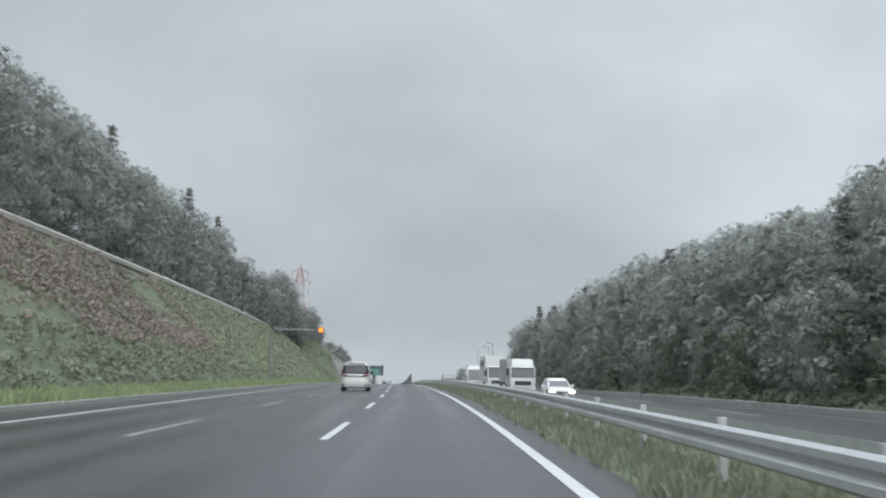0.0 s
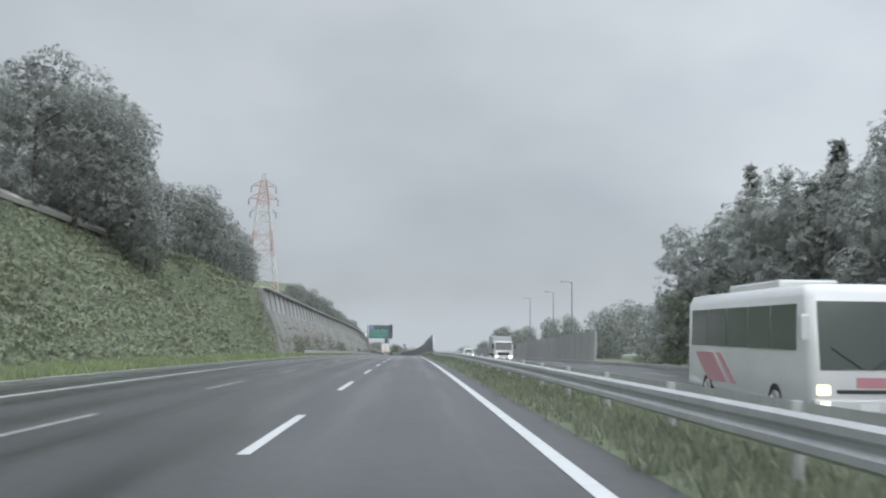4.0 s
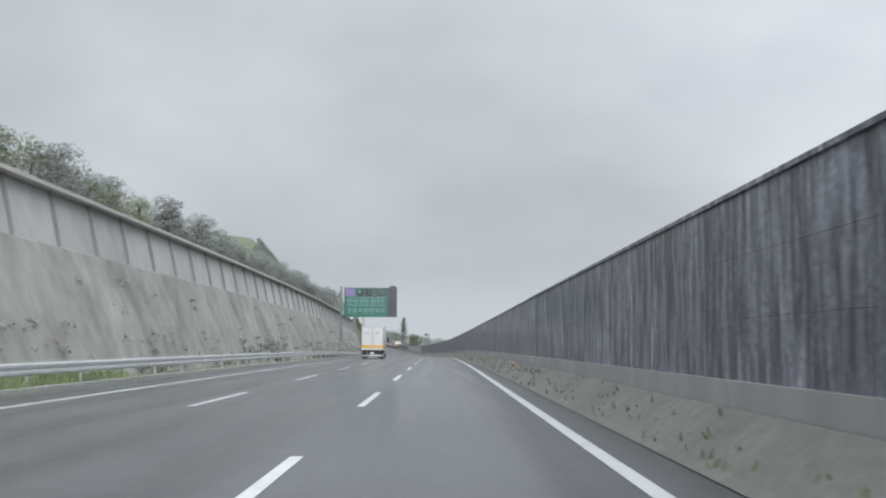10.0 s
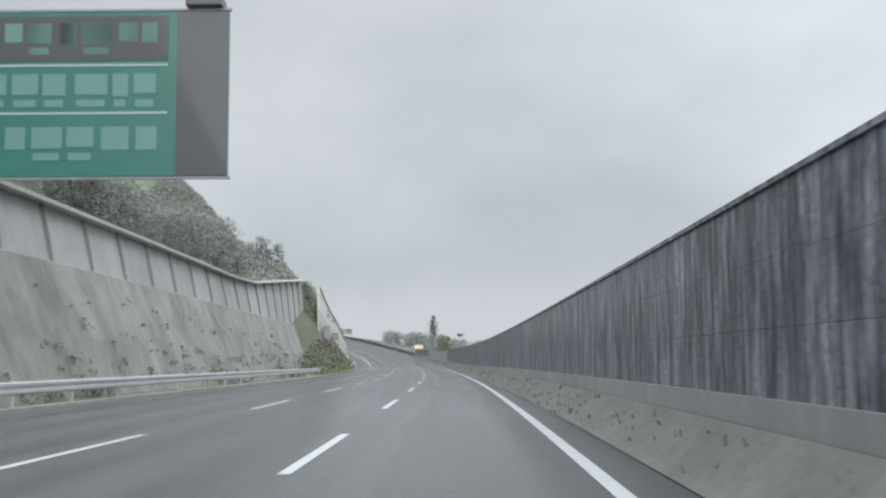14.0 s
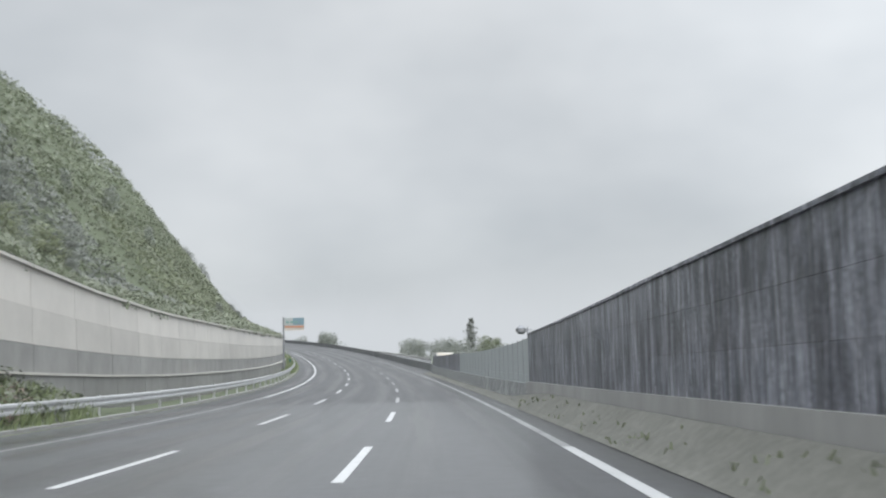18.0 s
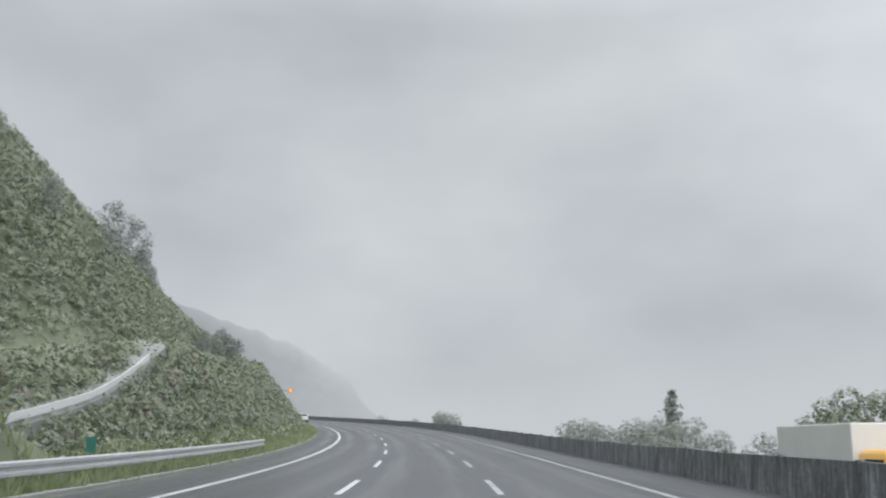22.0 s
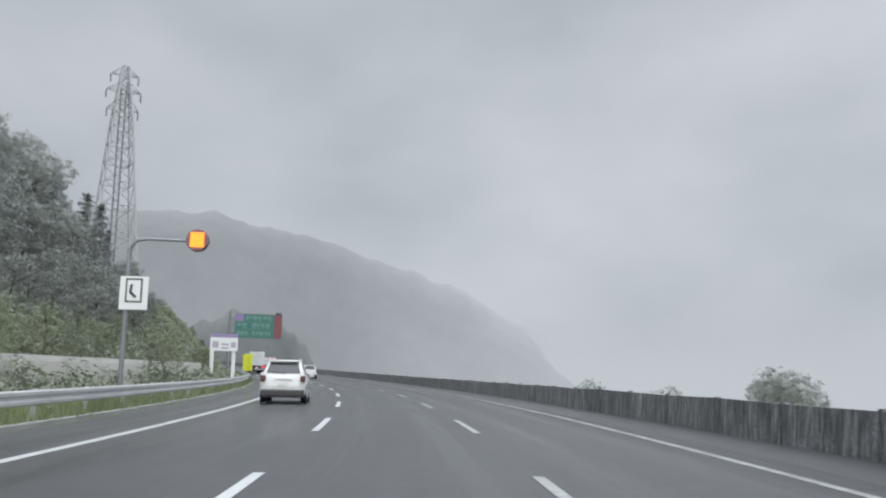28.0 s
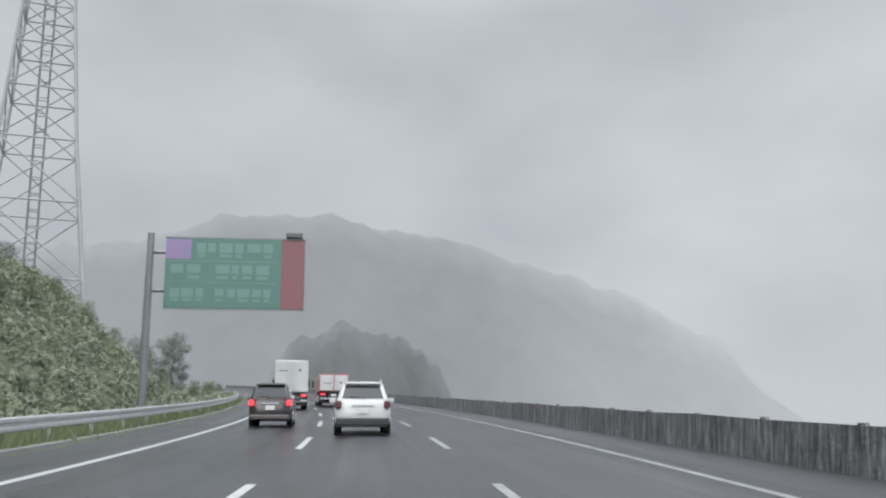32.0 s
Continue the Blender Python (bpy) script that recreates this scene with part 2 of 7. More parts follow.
ASPHALT = material("wet_asphalt", (0.068, 0.071, 0.075), (0.04, 0.042, 0.045), rough=0.45, grain=3.0, bump=0.14, wet=0.27, big=0.05)
LINE_DULL = material("worn_road_paint", (0.46, 0.47, 0.47), (0.2, 0.205, 0.21), rough=0.5, grain=5.0, wet=0.4, contrast=(0.36, 0.62))
LINE = material("road_paint", (0.62, 0.63, 0.64), (0.42, 0.43, 0.44), rough=0.5, grain=9.0, wet=0.4, contrast=(0.25, 0.5))
GRASS = material("wet_grass", (0.155, 0.185, 0.11), (0.097, 0.116, 0.072), rough=0.8, grain=1.6, bump=0.6, big=0.2)
CONCRETE = material("wet_concrete", (0.36, 0.36, 0.35), (0.23, 0.23, 0.225), rough=0.6, grain=1.2, streak=0.25, bump=0.1, wet=0.25, random_tint=0.06)
PALE = material("pale_concrete", (0.6, 0.58, 0.54), (0.47, 0.455, 0.425), rough=0.6, grain=0.7, streak=0.8, bump=0.06, wet=0.15, random_tint=0.04)
CREAM = material("cream_concrete", (0.7, 0.675, 0.63), (0.58, 0.56, 0.525), rough=0.6, grain=0.7, streak=0.8, bump=0.06, wet=0.15, random_tint=0.04)
FOOT = material("stained_concrete", (0.33, 0.33, 0.318), (0.2, 0.2, 0.193), rough=0.6, grain=0.9, streak=0.7, bump=0.1, wet=0.2, random_tint=0.05)


def rain_streaked(name, light, dark):
    """Dark sound-wall sheet: narrow runs of water and dirt down the face, blotches, a fine speckle."""
    mat = material(name, light, dark, rough=0.5, grain=9.0, streak=0.07, bump=0.2, wet=0.15, random_tint=0.1, spec=0.3, big=0.33, contrast=(0.38, 0.62))
    tree = mat.node_tree
    node = tree.nodes["Principled BSDF"]
    colour = node.inputs["Base Color"].links[0].from_socket
    tc = tree.nodes.new("ShaderNodeTexCoord")
    for scale, squash, lo, hi, weak, strong in ((20.0, 0.05, 0.43, 0.58, 0.4, 1.45), (1.3, 0.5, 0.35, 0.65, 0.8, 1.2), (46.0, 0.3, 0.36, 0.66, 0.55, 1.5)):
        mp, ns, rg = tree.nodes.new("ShaderNodeMapping"), tree.nodes.new("ShaderNodeTexNoise"), tree.nodes.new("ShaderNodeMapRange")
        mp.inputs["Scale"].default_value = (1, 1, squash)
        ns.inputs["Scale"].default_value, ns.inputs["Detail"].default_value = scale, 3.0
        rg.inputs["From Min"].default_value, rg.inputs["From Max"].default_value = lo, hi
        rg.inputs["To Min"].default_value, rg.inputs["To Max"].default_value = weak, strong
        mx = tree.nodes.new("ShaderNodeMix")
        mx.data_type, mx.blend_type = "RGBA", "MULTIPLY"
        mx.inputs[0].default_value = 1.0
        tree.links.new(tc.outputs["Object"], mp.inputs["Vector"])
        tree.links.new(mp.outputs[0], ns.inputs["Vector"])
        tree.links.new(ns.outputs["Fac"], rg.inputs["Value"])
        tree.links.new(colour, mx.inputs[6])
        tree.links.new(rg.outputs[0], mx.inputs[7])
        colour = mx.outputs[2]
    tree.links.new(colour, node.inputs["Base Color"])
    return mat


DARKWALL = rain_streaked("dark_sound_panel", (0.27, 0.278, 0.315), (0.075, 0.08, 0.1))
LOWWALL = rain_streaked("dark_rail_panel", (0.2, 0.207, 0.215), (0.06, 0.063, 0.07))
GALV = material("galvanised_steel", (0.6, 0.61, 0.62), (0.44, 0.45, 0.46), rough=0.45, metal=0.3, grain=3.0, wet=0.2)
STEEL = material("grey_steel", (0.3, 0.31, 0.33), (0.22, 0.23, 0.25), rough=0.45, metal=0.5, grain=2.0)
SHOT = material("sprayed_slope", (0.36, 0.36, 0.335), (0.15, 0.155, 0.14), rough=0.8, grain=0.8, bump=0.6, streak=0.6, wet=0.1, big=0.3)
BARK = material("bark", (0.13, 0.115, 0.1), (0.06, 0.055, 0.05), rough=0.85, grain=6.0, streak=0.3, bump=0.4)
LEAF = leafy("leaf_green", (0.215, 0.25, 0.16), (0.13, 0.15, 0.1), lace=11.0)
LEAF_GREY = leafy("leaf_dull", (0.25, 0.27, 0.245), (0.19, 0.205, 0.19), lace=10.0)
LEAF_LIGHT = leafy("leaf_fresh", (0.265, 0.3, 0.18), (0.155, 0.178, 0.11), lace=11.0)
NEEDLE = leafy("needle_green", (0.215, 0.235, 0.21), (0.16, 0.175, 0.155), lace=11.0)
BLADE = leafy("grass_blade", (0.3, 0.335, 0.225), (0.19, 0.215, 0.15), 0.25)
BLADE_FRESH = leafy("fresh_grass_blade", (0.28, 0.34, 0.165), (0.18, 0.22, 0.115), 0.25)
BROWN = leafy("dry_growth", (0.29, 0.22, 0.185), (0.17, 0.135, 0.115), 0.3, lace=11.0)


SIGN_WHITE = plain("sign_white", (0.72, 0.74, 0.74), 0.4, wet=0.3)


# ---------------------------------------------------------------- mesh helpers
def mesh_object(name, verts, faces, mat, smooth_faces=False):
    me = bpy.data.meshes.new(name)
    me.from_pydata([tuple(v) for v in verts], [], faces)
    me.materials.append(mat)
    if smooth_faces:
        me.polygons.foreach_set("use_smooth", [True] * len(me.polygons))
    me.update()
    return new(name, me)


def part(name, bm, mat, parent, label=""):
    """Link a bmesh as ONE mesh under a thing or a part."""
    me = bpy.data.meshes.new(name)
    bm.to_mesh(me)
    bm.free()
    me.materials.append(mat)
    ob = new(name, me)
    ob.parent = parent
    if label:
        ob["label"] = label
    return ob


def share(ob, m, parent=None):
    """Another piece on the same mesh."""
    o = bpy.data.objects.new(ob.name.split(".")[0], ob.data)
    scene.collection.objects.link(o)
    o.parent = parent or ob.parent
    o.matrix_basis = m
    return o


def box(bm, x0, x1, y0, y1, z0, z1, bevel=0.0, taper=None):
    """A box from bounds; taper = (x, y) scale of its top."""
    tx, ty = taper or (1, 1)
    cx, cy = (x0 + x1) / 2, (y0 + y1) / 2
    vs = []
    for z, sx, sy in ((z0, 1, 1), (z1, tx, ty)):
        for x, y in ((x0, y0), (x1, y0), (x1, y1), (x0, y1)):
            vs.append(bm.verts.new((cx + (x - cx) * sx, cy + (y - cy) * sy, z)))
    fs = [bm.faces.new([vs[i] for i in f]) for f in ((3, 2, 1, 0), (4, 5, 6, 7), (0, 1, 5, 4), (1, 2, 6, 5), (2, 3, 7, 6), (3, 0, 4, 7))]
    if bevel:
        es = list({e for f in fs for e in f.edges})
        bmesh.ops.bevel(bm, geom=es, offset=bevel, segments=2, affect="EDGES", profile=0.6)
    return bm


def boxed(*a, **k):
    return box(bmesh.new(), *a, **k)


def rod(bm, a, b, r, r2=None, n=8):
    """A straight bar between two points."""
    a, b = Vector(a), Vector(b)
    r2 = r if r2 is None else r2
    q = (b - a).to_track_quat("Z", "Y")
    ring = [[bm.verts.new(p + q @ Vector((rr * math.cos(i * math.tau / n), rr * math.sin(i * math.tau / n), 0))) for i in range(n)] for p, rr in ((a, r), (b, r2))]
    for i in range(n):
        bm.faces.new((ring[0][i], ring[0][(i + 1) % n], ring[1][(i + 1) % n], ring[1][i]))
    bm.faces.new(ring[0][::-1])
    bm.faces.new(ring[1])
    return bm


def rodded(*a, **k):
    return rod(bmesh.new(), *a, **k)


def stations(s0, s1, step):
    n = max(1, round((s1 - s0) / step))
    return [s0 + (s1 - s0) * i / n for i in range(n + 1)]


def strip(name, ss, profile, mat, closed=False, caps=False):
    """A cross-section (l, z), fixed or a function of s, drawn along the road."""
    verts, faces = [], []
    n = 0
    for s in ss:
        row = profile(s) if callable(profile) else profile
        n = len(row)
        verts += [spot(s, l, z) for l, z in row]
    m = n if closed else n - 1
    for i in range(len(ss) - 1):
        for j in range(m):
            a, b = i * n + j, i * n + (j + 1) % n
            faces.append((a, b, b + n, a + n))
    if caps and closed:
        faces.append(tuple(range(n))[::-1])
        faces.append(tuple(range((len(ss) - 1) * n, len(ss) * n)))
    return mesh_object(name, verts, faces, mat)


# ---------------------------------------------------------------- ground
def left_height(s, l):
    """The cut slopes on the left: toe, jump behind a wall, first slope, berm, steep upper slope."""
    S = [-200, 195, 222, 492, 520, 545, 572, 657.5, 661.5, 688, 735, 752, 772, 802, 898, 912, 932, 958, 1400]
    toe = np.interp(s, S, [15, 15, 15.1, 15.1, 15.4, 15.35, 15.3, 15.3, 14.4, 14.4, 14.4, 14.4, 14.6, 15.5, 16, 15.2, 15.2, 17, 17])
    jump = np.interp(s, S, [0, 0, 0, 0, 6.6, 5.4, 4.0, 4.0, 0, 0, 0, 0, 0, 0, 0, 0, 0, 0, 0])
    k = np.interp(s, S, [1.0, 1.0, 2.9, 2.9, 1.2, 1.0, 0.4, 0.4, 0.42, 1.25, 1.25, 1.35, 1.15, 0.45, 0.45, 1.0, 1.0, 0.15, 0.15])
    top = np.interp(s, S, [8.7, 9, 6.6, 6.6, 6, 5, 3.0, 3.0, 2.4, 5.2, 6, 7.6, 6.2, 7.5, 7.5, 8, 7, 2, 2])
    k2 = np.interp(s, S, [0.6, 0.5, 0.35, 0.4, 0.3, 0.7, 1.25, 1.25, 1.45, 1.3, 1.0, 0.6, 0.4, 0.35, 0.35, 0.5, 0.45, 0.3, 0.3])
    berm = np.interp(s, [657.5, 661.5, 735, 752], [1.2, 3.2, 2.2, 1.2])
    run = np.interp(s, [520, 545, 572, 661.5, 735, 752], [16, 17, 21, 22, 18, 16])
    if l < toe:
        mound = float(np.interp(s, [492, 508, 523, 531, 541, 556, 566], [0, 3.0, 3.4, 3.1, 2.1, 1.1, 0]))
        return 0.08 * max(0, l - 13.2) + mound * min(1.0, max(0.0, l - 13.5) / 1.3)
    z = jump + min(k * (l - toe), top)
    over = l - toe - top / k - berm
    if over > 0:
        z += k2 * min(over, run) + 0.12 * max(0, min(over - run, 60))
    return z + 0.1


def drop(s):
    """How far the other carriageway lies below ours."""
    return float(np.interp(s, [575, 650], [-0.38, -1.9]))


def right_height(s, l):
    """Median bank, the other carriageway and what lies beyond it, for l < 0."""
    d = -l
    if d < 5.0:
        bank = float(np.interp(s, [0, 250, 262, 560, 575], [0.1, 0.1, 0.5, 0.5, -0.1]))
        return float(np.interp(d, [0.8, 1.5, 2.0, 3.2, 4.6], [-0.03, bank, bank, min(bank, 0.1), -0.03 + drop(s)]))
    if d < 18.2:
        return -0.12 + drop(s)
    k = np.interp(s, [-200, 180, 230, 560, 620, 1400], [0.2, 0.2, 0.05, 0.0, -0.55, -0.55])
    return float(k * min(d - 18.2, 22 if k > 0 else 40) - 0.1) + drop(s)


L_LEFT = [13.0, 13.3, 14.0, 14.5, 14.9, 15.15, 15.35, 15.6, 16.1, 16.8, 17.5, 18.5, 19.7, 21, 22.5, 24, 25.5, 27, 29, 31.5, 35, 40, 47, 56, 70, 95, 140, 220, 330]
L_RIGHT = [-0.7, -0.85, -1.2, -1.5, -2.0, -2.3, -2.7, -3.2, -3.8, -4.6, -5.0, -5.1, -12, -18.1, -18.4, -19.5, -21, -23, -26, -30, -36, -45, -60, -90, -150, -260, -420]


def build_ground():
    ss = stations(-140, 1390, 5)
    ls = L_RIGHT[::-1] + [-0.6, 6.0, 12.9] + L_LEFT
    verts, faces = [], []
    for s in ss:
        for l in ls:
            z = -0.12 if -0.7 < l < 13.0 else (left_height(s, l) if l > 0 else right_height(s, l))
            if l > 15.5 or l < -18.5:
                z += 0.5 * noise.noise(Vector((s * 0.12, l * 0.2, 3.0))) * min(1.0, (abs(l) - 15) / 6)
            verts.append(spot(s, l, z))
    n = len(ls)
    for i in range(len(ss) - 1):
        for j in range(n - 1):
            a = i * n + j
            faces.append((a, a + n, a + n + 1, a + 1))
    # the plain beyond, out to the horizon
    b = len(verts)
    verts += [Vector((x, y, -60)) for x, y in ((-4200, -3800), (3800, -3800), (3800, 4600), (-4200, 4600))]
    faces.append((b, b + 1, b + 2, b + 3))
    return tagged(mesh_object("ground", verts, faces, GRASS, True), "wet grassy cut slopes and verges beside the motorway", "ground", kind="structure")


ground = build_ground()

# ---------------------------------------------------------------- carriageways and markings
LANE = 3.6


def worn_asphalt(name, base, dark, coat, spec):
    """Wet asphalt with polished wheel tracks, long stains and a coarse grain; u runs across the road, v along it, in metres."""
    mat = material(name, base, dark, rough=0.45, grain=3.0, bump=0.14, wet=coat, spec=spec, big=0.05)
    tree = mat.node_tree
    node = tree.nodes["Principled BSDF"]
    link = node.inputs["Base Color"].links[0]
    grain = link.from_socket
    uv, sep = tree.nodes.new("ShaderNodeUVMap"), tree.nodes.new("ShaderNodeSeparateXYZ")
    uv.uv_map = "lane"
    tree.links.new(uv.outputs[0], sep.inputs[0])

    def math_node(op, a, b):
        n = tree.nodes.new("ShaderNodeMath")
        n.operation = op
        for i, x in enumerate((a, b)):
            if isinstance(x, (int, float)):
                n.inputs[i].default_value = x
            else:
                tree.links.new(x, n.inputs[i])
        return n.outputs[0]

    # two wheel tracks in each lane
    wave = math_node("COSINE", math_node("MULTIPLY", sep.outputs[0], math.tau / 1.8), 0.0)
    track = math_node("ADD", math_node("MULTIPLY", wave, -0.5), 0.5)
    mp = tree.nodes.new("ShaderNodeMapping")
    mp.inputs["Scale"].default_value = (1.3, 0.05, 1)
    tree.links.new(uv.outputs[0], mp.inputs["Vector"])
    stain = tree.nodes.new("ShaderNodeTexNoise")
    stain.inputs["Scale"].default_value, stain.inputs["Detail"].default_value = 1.0, 5.0
    tree.links.new(mp.outputs[0], stain.inputs["Vector"])
    both = math_node("MULTIPLY", track, stain.outputs["Fac"])
    tone = tree.nodes.new("ShaderNodeMapRange")
    tone.inputs["From Min"].default_value, tone.inputs["From Max"].default_value = 0.1, 0.55
    tone.inputs["To Min"].default_value, tone.inputs["To Max"].default_value = 1.22, 0.68
    tree.links.new(both, tone.inputs["Value"])
    mx = tree.nodes.new("ShaderNodeMix")
    mx.data_type, mx.blend_type = "RGBA", "MULTIPLY"
    mx.inputs[0].default_value = 1.0
    tree.links.new(grain, mx.inputs[6])
    tree.links.new(tone.outputs[0], mx.inputs[7])
    tree.links.new(mx.outputs[2], node.inputs["Base Color"])
    gloss = tree.nodes.new("ShaderNodeMapRange")
    gloss.inputs["From Min"].default_value, gloss.inputs["From Max"].default_value = 0.1, 0.55
    gloss.inputs["To Min"].default_value, gloss.inputs["To Max"].default_value = 0.55, 0.33
    tree.links.new(both, gloss.inputs["Value"])
    tree.links.new(gloss.outputs[0], node.inputs["Roughness"])
    return mat


PAVED = worn_asphalt("worn_asphalt", (0.07, 0.073, 0.077), (0.042, 0.044, 0.047), 0.27, 0.5)
POROUS = worn_asphalt("porous_asphalt", (0.052, 0.054, 0.058), (0.03, 0.031, 0.034), 0.14, 0.38)


def lane_map(ob, ls, ss):
    """Store (l, s) of every corner as a map, so that wear follows the lanes."""
    me = ob.data
    layer = me.uv_layers.new(name="lane")
    n = len(ls)
    for loop in me.loops:
        i, j = divmod(loop.vertex_index, n)
        layer.data[loop.index].uv = (ls[j], ss[i])


ACROSS = [-0.75, 3.6, 7.2, 10.8, 13.15]


def carriageway(s0, s1, mat, label):
    ob = tagged(strip("road", stations(s0, s1, 4), [(l, 0.0) for l in ACROSS], mat), label, "road", kind="structure")
    lane_map(ob, ACROSS, stations(s0, s1, 4))
    return ob


# three lengths of pavement, the first and the last of darker porous asphalt
carriageway(-130, 218, POROUS, "rain-wet dark porous asphalt of a three-lane motorway")
road = carriageway(218, 570, PAVED, "rain-wet pale grey asphalt of a three-lane motorway")
carriageway(570, 1380, POROUS, "rain-wet dark porous asphalt along the long bend")
tagged(strip("shoulder_right", stations(566, 1300, 4), [(-2.62, -0.004), (-0.74, -0.004)], ASPHALT), "wet asphalt strip between the edge line and the low barrier", "road", kind="structure")
road_far = tagged(strip("road_opposite", stations(-130, 1380, 5), lambda s: [(-18.0, drop(s) - 0.02), (-14, drop(s) - 0.02), (-9, drop(s) - 0.02), (-5.0, drop(s) - 0.02)], ASPHALT),
                  "wet asphalt of the opposite carriageway", "road", kind="structure")


def line(name, s0, s1, l, width, parent, z=0.006, mat=LINE):
    ob = strip(name, stations(s0, s1, 3), lambda s: [(l - width / 2, z + (drop(s) if l < -4 else 0)), (l + width / 2, z + (drop(s) if l < -4 else 0))], mat)
    ob.parent = parent
    return ob


line("edge_line", -130, 545, 0.0, 0.2, road)
line("edge_line", 545, 1300, 0.0, 0.18, road, mat=LINE_DULL)
line("edge_line", -130, 398, 10.85, 0.2, road)
line("edge_line", 546, 581, 10.85, 0.16, road, mat=LINE_DULL)
line("edge_line", 581, 1300, 10.85, 0.2, road)
line("edge_line", -130, 1300, -6.1, 0.18, road_far, -0.012)
line("edge_line", -130, 1300, -17.0, 0.18, road_far, -0.012)
for lane_l in (LANE, 2 * LANE):
    for i in range(-2, 66):
        ob = strip("lane_dash", stations(i * 15.0, i * 15.0 + 6.0, 2), [(lane_l - 0.08, 0.006), (lane_l + 0.08, 0.006)], LINE_DULL if (lane_l < 4 and i > 37) or (lane_l > 4 and i < 13) else LINE)
        ob.parent = road
for i in range(-2, 24):
    ob = strip("lane_dash", stations(i * 15.0, i * 15.0 + 6.0, 3), [(-10.0, -0.012), (-9.85, -0.012)], LINE)
    ob.parent = road_far


# ---------------------------------------------------------------- guard rails
BEAM = [(0.0, 0.0), (0.05, 0.04), (0.05, 0.11), (0.0, 0.15), (0.0, 0.2), (0.05, 0.24), (0.05, 0.31), (0.0, 0.35), (-0.012, 0.35), (-0.012, 0.0)]


def guard_rail(s0, s1, l, face, base, label, z_ground=0.0, step=4.0):
    """A corrugated beam on steel posts; face: +1 when the road is on the left of the rail."""
    rail = tagged(new("guard_rail"), label, "guard rail")
    beam = strip("beam", stations(s0, s1, 4), [(l + face * a, base + b) for a, b in BEAM], GALV, closed=True, caps=True)
    beam.parent = rail
    post = part("post", rodded((0, 0, -0.3), (0, 0, base + 0.38), 0.06), GALV, rail)
    ss = stations(s0 + 1, s1 - 1, step)
    post.matrix_basis = stand(ss[0], l - face * 0.09, z_ground)
    for s in ss[1:]:
        share(post, stand(s, l - face * 0.09, z_ground))
    return rail


guard_rail(-30, 254, -1.6, 1, 0.4, "galvanised corrugated guard rail along the grassy median", 0.05)
guard_rail(-30, 600, -4.4, -1, 0.1, "galvanised guard rail facing the opposite carriageway", -0.3)
guard_rail(232, 500, 13.45, -1, 0.42, "galvanised guard rail at the foot of the sprayed slope")
guard_rail(548, 690, 13.55, -1, 0.42, "galvanised guard rail before the pale concrete wall")
guard_rail(786, 1010, 13.5, -1, 0.42, "galvanised guard rail on the grassy verge below trees")


# ---------------------------------------------------------------- median walls
def slab(a, b, l0, l1, lo, hi, mat, parent, name="panel", gap=0.02, face=0.05):
    """A panel between two stations; lo and hi are functions of s."""
    v = []
    for s in (a + gap, b - gap):
        v += [spot(s, l0, lo(s)), spot(s, l1, hi(s)), spot(s, l1 - 2 * face, hi(s)), spot(s, l0 - 2 * face, lo(s))]
    ob = mesh_object(name, v, [(0, 3, 2, 1), (4, 5, 6, 7), (0, 1, 5, 4), (1, 2, 6, 5), (2, 3, 7, 6), (3, 0, 4, 7)], mat)
    ob.parent = parent
    return ob


def median_wall():
    """Dark sound wall: posts, three rows of panels a bay, coping, pale footing beam; it tapers up at its start."""
    wall = tagged(new("wall_median"), "tall dark grey rain-streaked sound wall on a concrete footing", "sound wall", kind="structure")
    s0, s1, l = 254.5, 565.4, -1.7
    foot = strip("footing", stations(s0, s1, 4), [(l + 0.2, -0.1), (l + 0.16, 0.89), (l - 0.16, 0.89), (l - 0.2, -0.1)], CONCRETE)
    foot.parent = wall
    top = lambda s: float(np.interp(s, [s0, s0 + 0.6, s0 + 4.5, 330, 350, 510, 545, s1], [0.95, 1.6, 3.14, 3.11, 3.07, 3.07, 2.96, 2.7]))
    end = strip("end_capping", stations(s0 - 0.1, s0 + 4.5, 0.5), lambda s: [(l + 0.1, top(s) - 0.04), (l + 0.1, top(s) + 0.05), (l - 0.1, top(s) + 0.05), (l - 0.1, top(s) - 0.04)], CONCRETE, closed=True, caps=True)
    end.parent = wall
    cap = strip("coping", stations(s0 + 4.5, s1, 4), lambda s: [(l + 0.09, top(s)), (l + 0.09, top(s) + 0.06), (l - 0.09, top(s) + 0.06), (l - 0.09, top(s))], DARKWALL, closed=True)
    cap.parent = wall
    n = 78
    for i in range(n):
        a, b = s0 + (s1 - s0) * i / n, s0 + (s1 - s0) * (i + 1) / n
        for j in range(3):
            slab(a, b, l + 0.05, l + 0.05, lambda s: 0.89 + (top(s) - 0.89) * j / 3, lambda s: 0.89 + (top(s) - 0.89) * (j + 1) / 3 - 0.004, DARKWALL, wall, gap=0.01)
        part("post", boxed(-0.055, 0.055, -0.04, 0.04, 0.8, top(a) + 0.02), DARKWALL, wall).matrix_basis = stand(a, l)
    return wall


median_wall()

CLEAR = material("clouded_panel", (0.37, 0.42, 0.43), (0.25, 0.295, 0.3), rough=0.3, grain=5.0, streak=0.08, wet=0.4, random_tint=0.05, big=0.4)


STREAKED_FOOT = rain_streaked("streaked_footing", (0.36, 0.375, 0.38), (0.16, 0.168, 0.17))


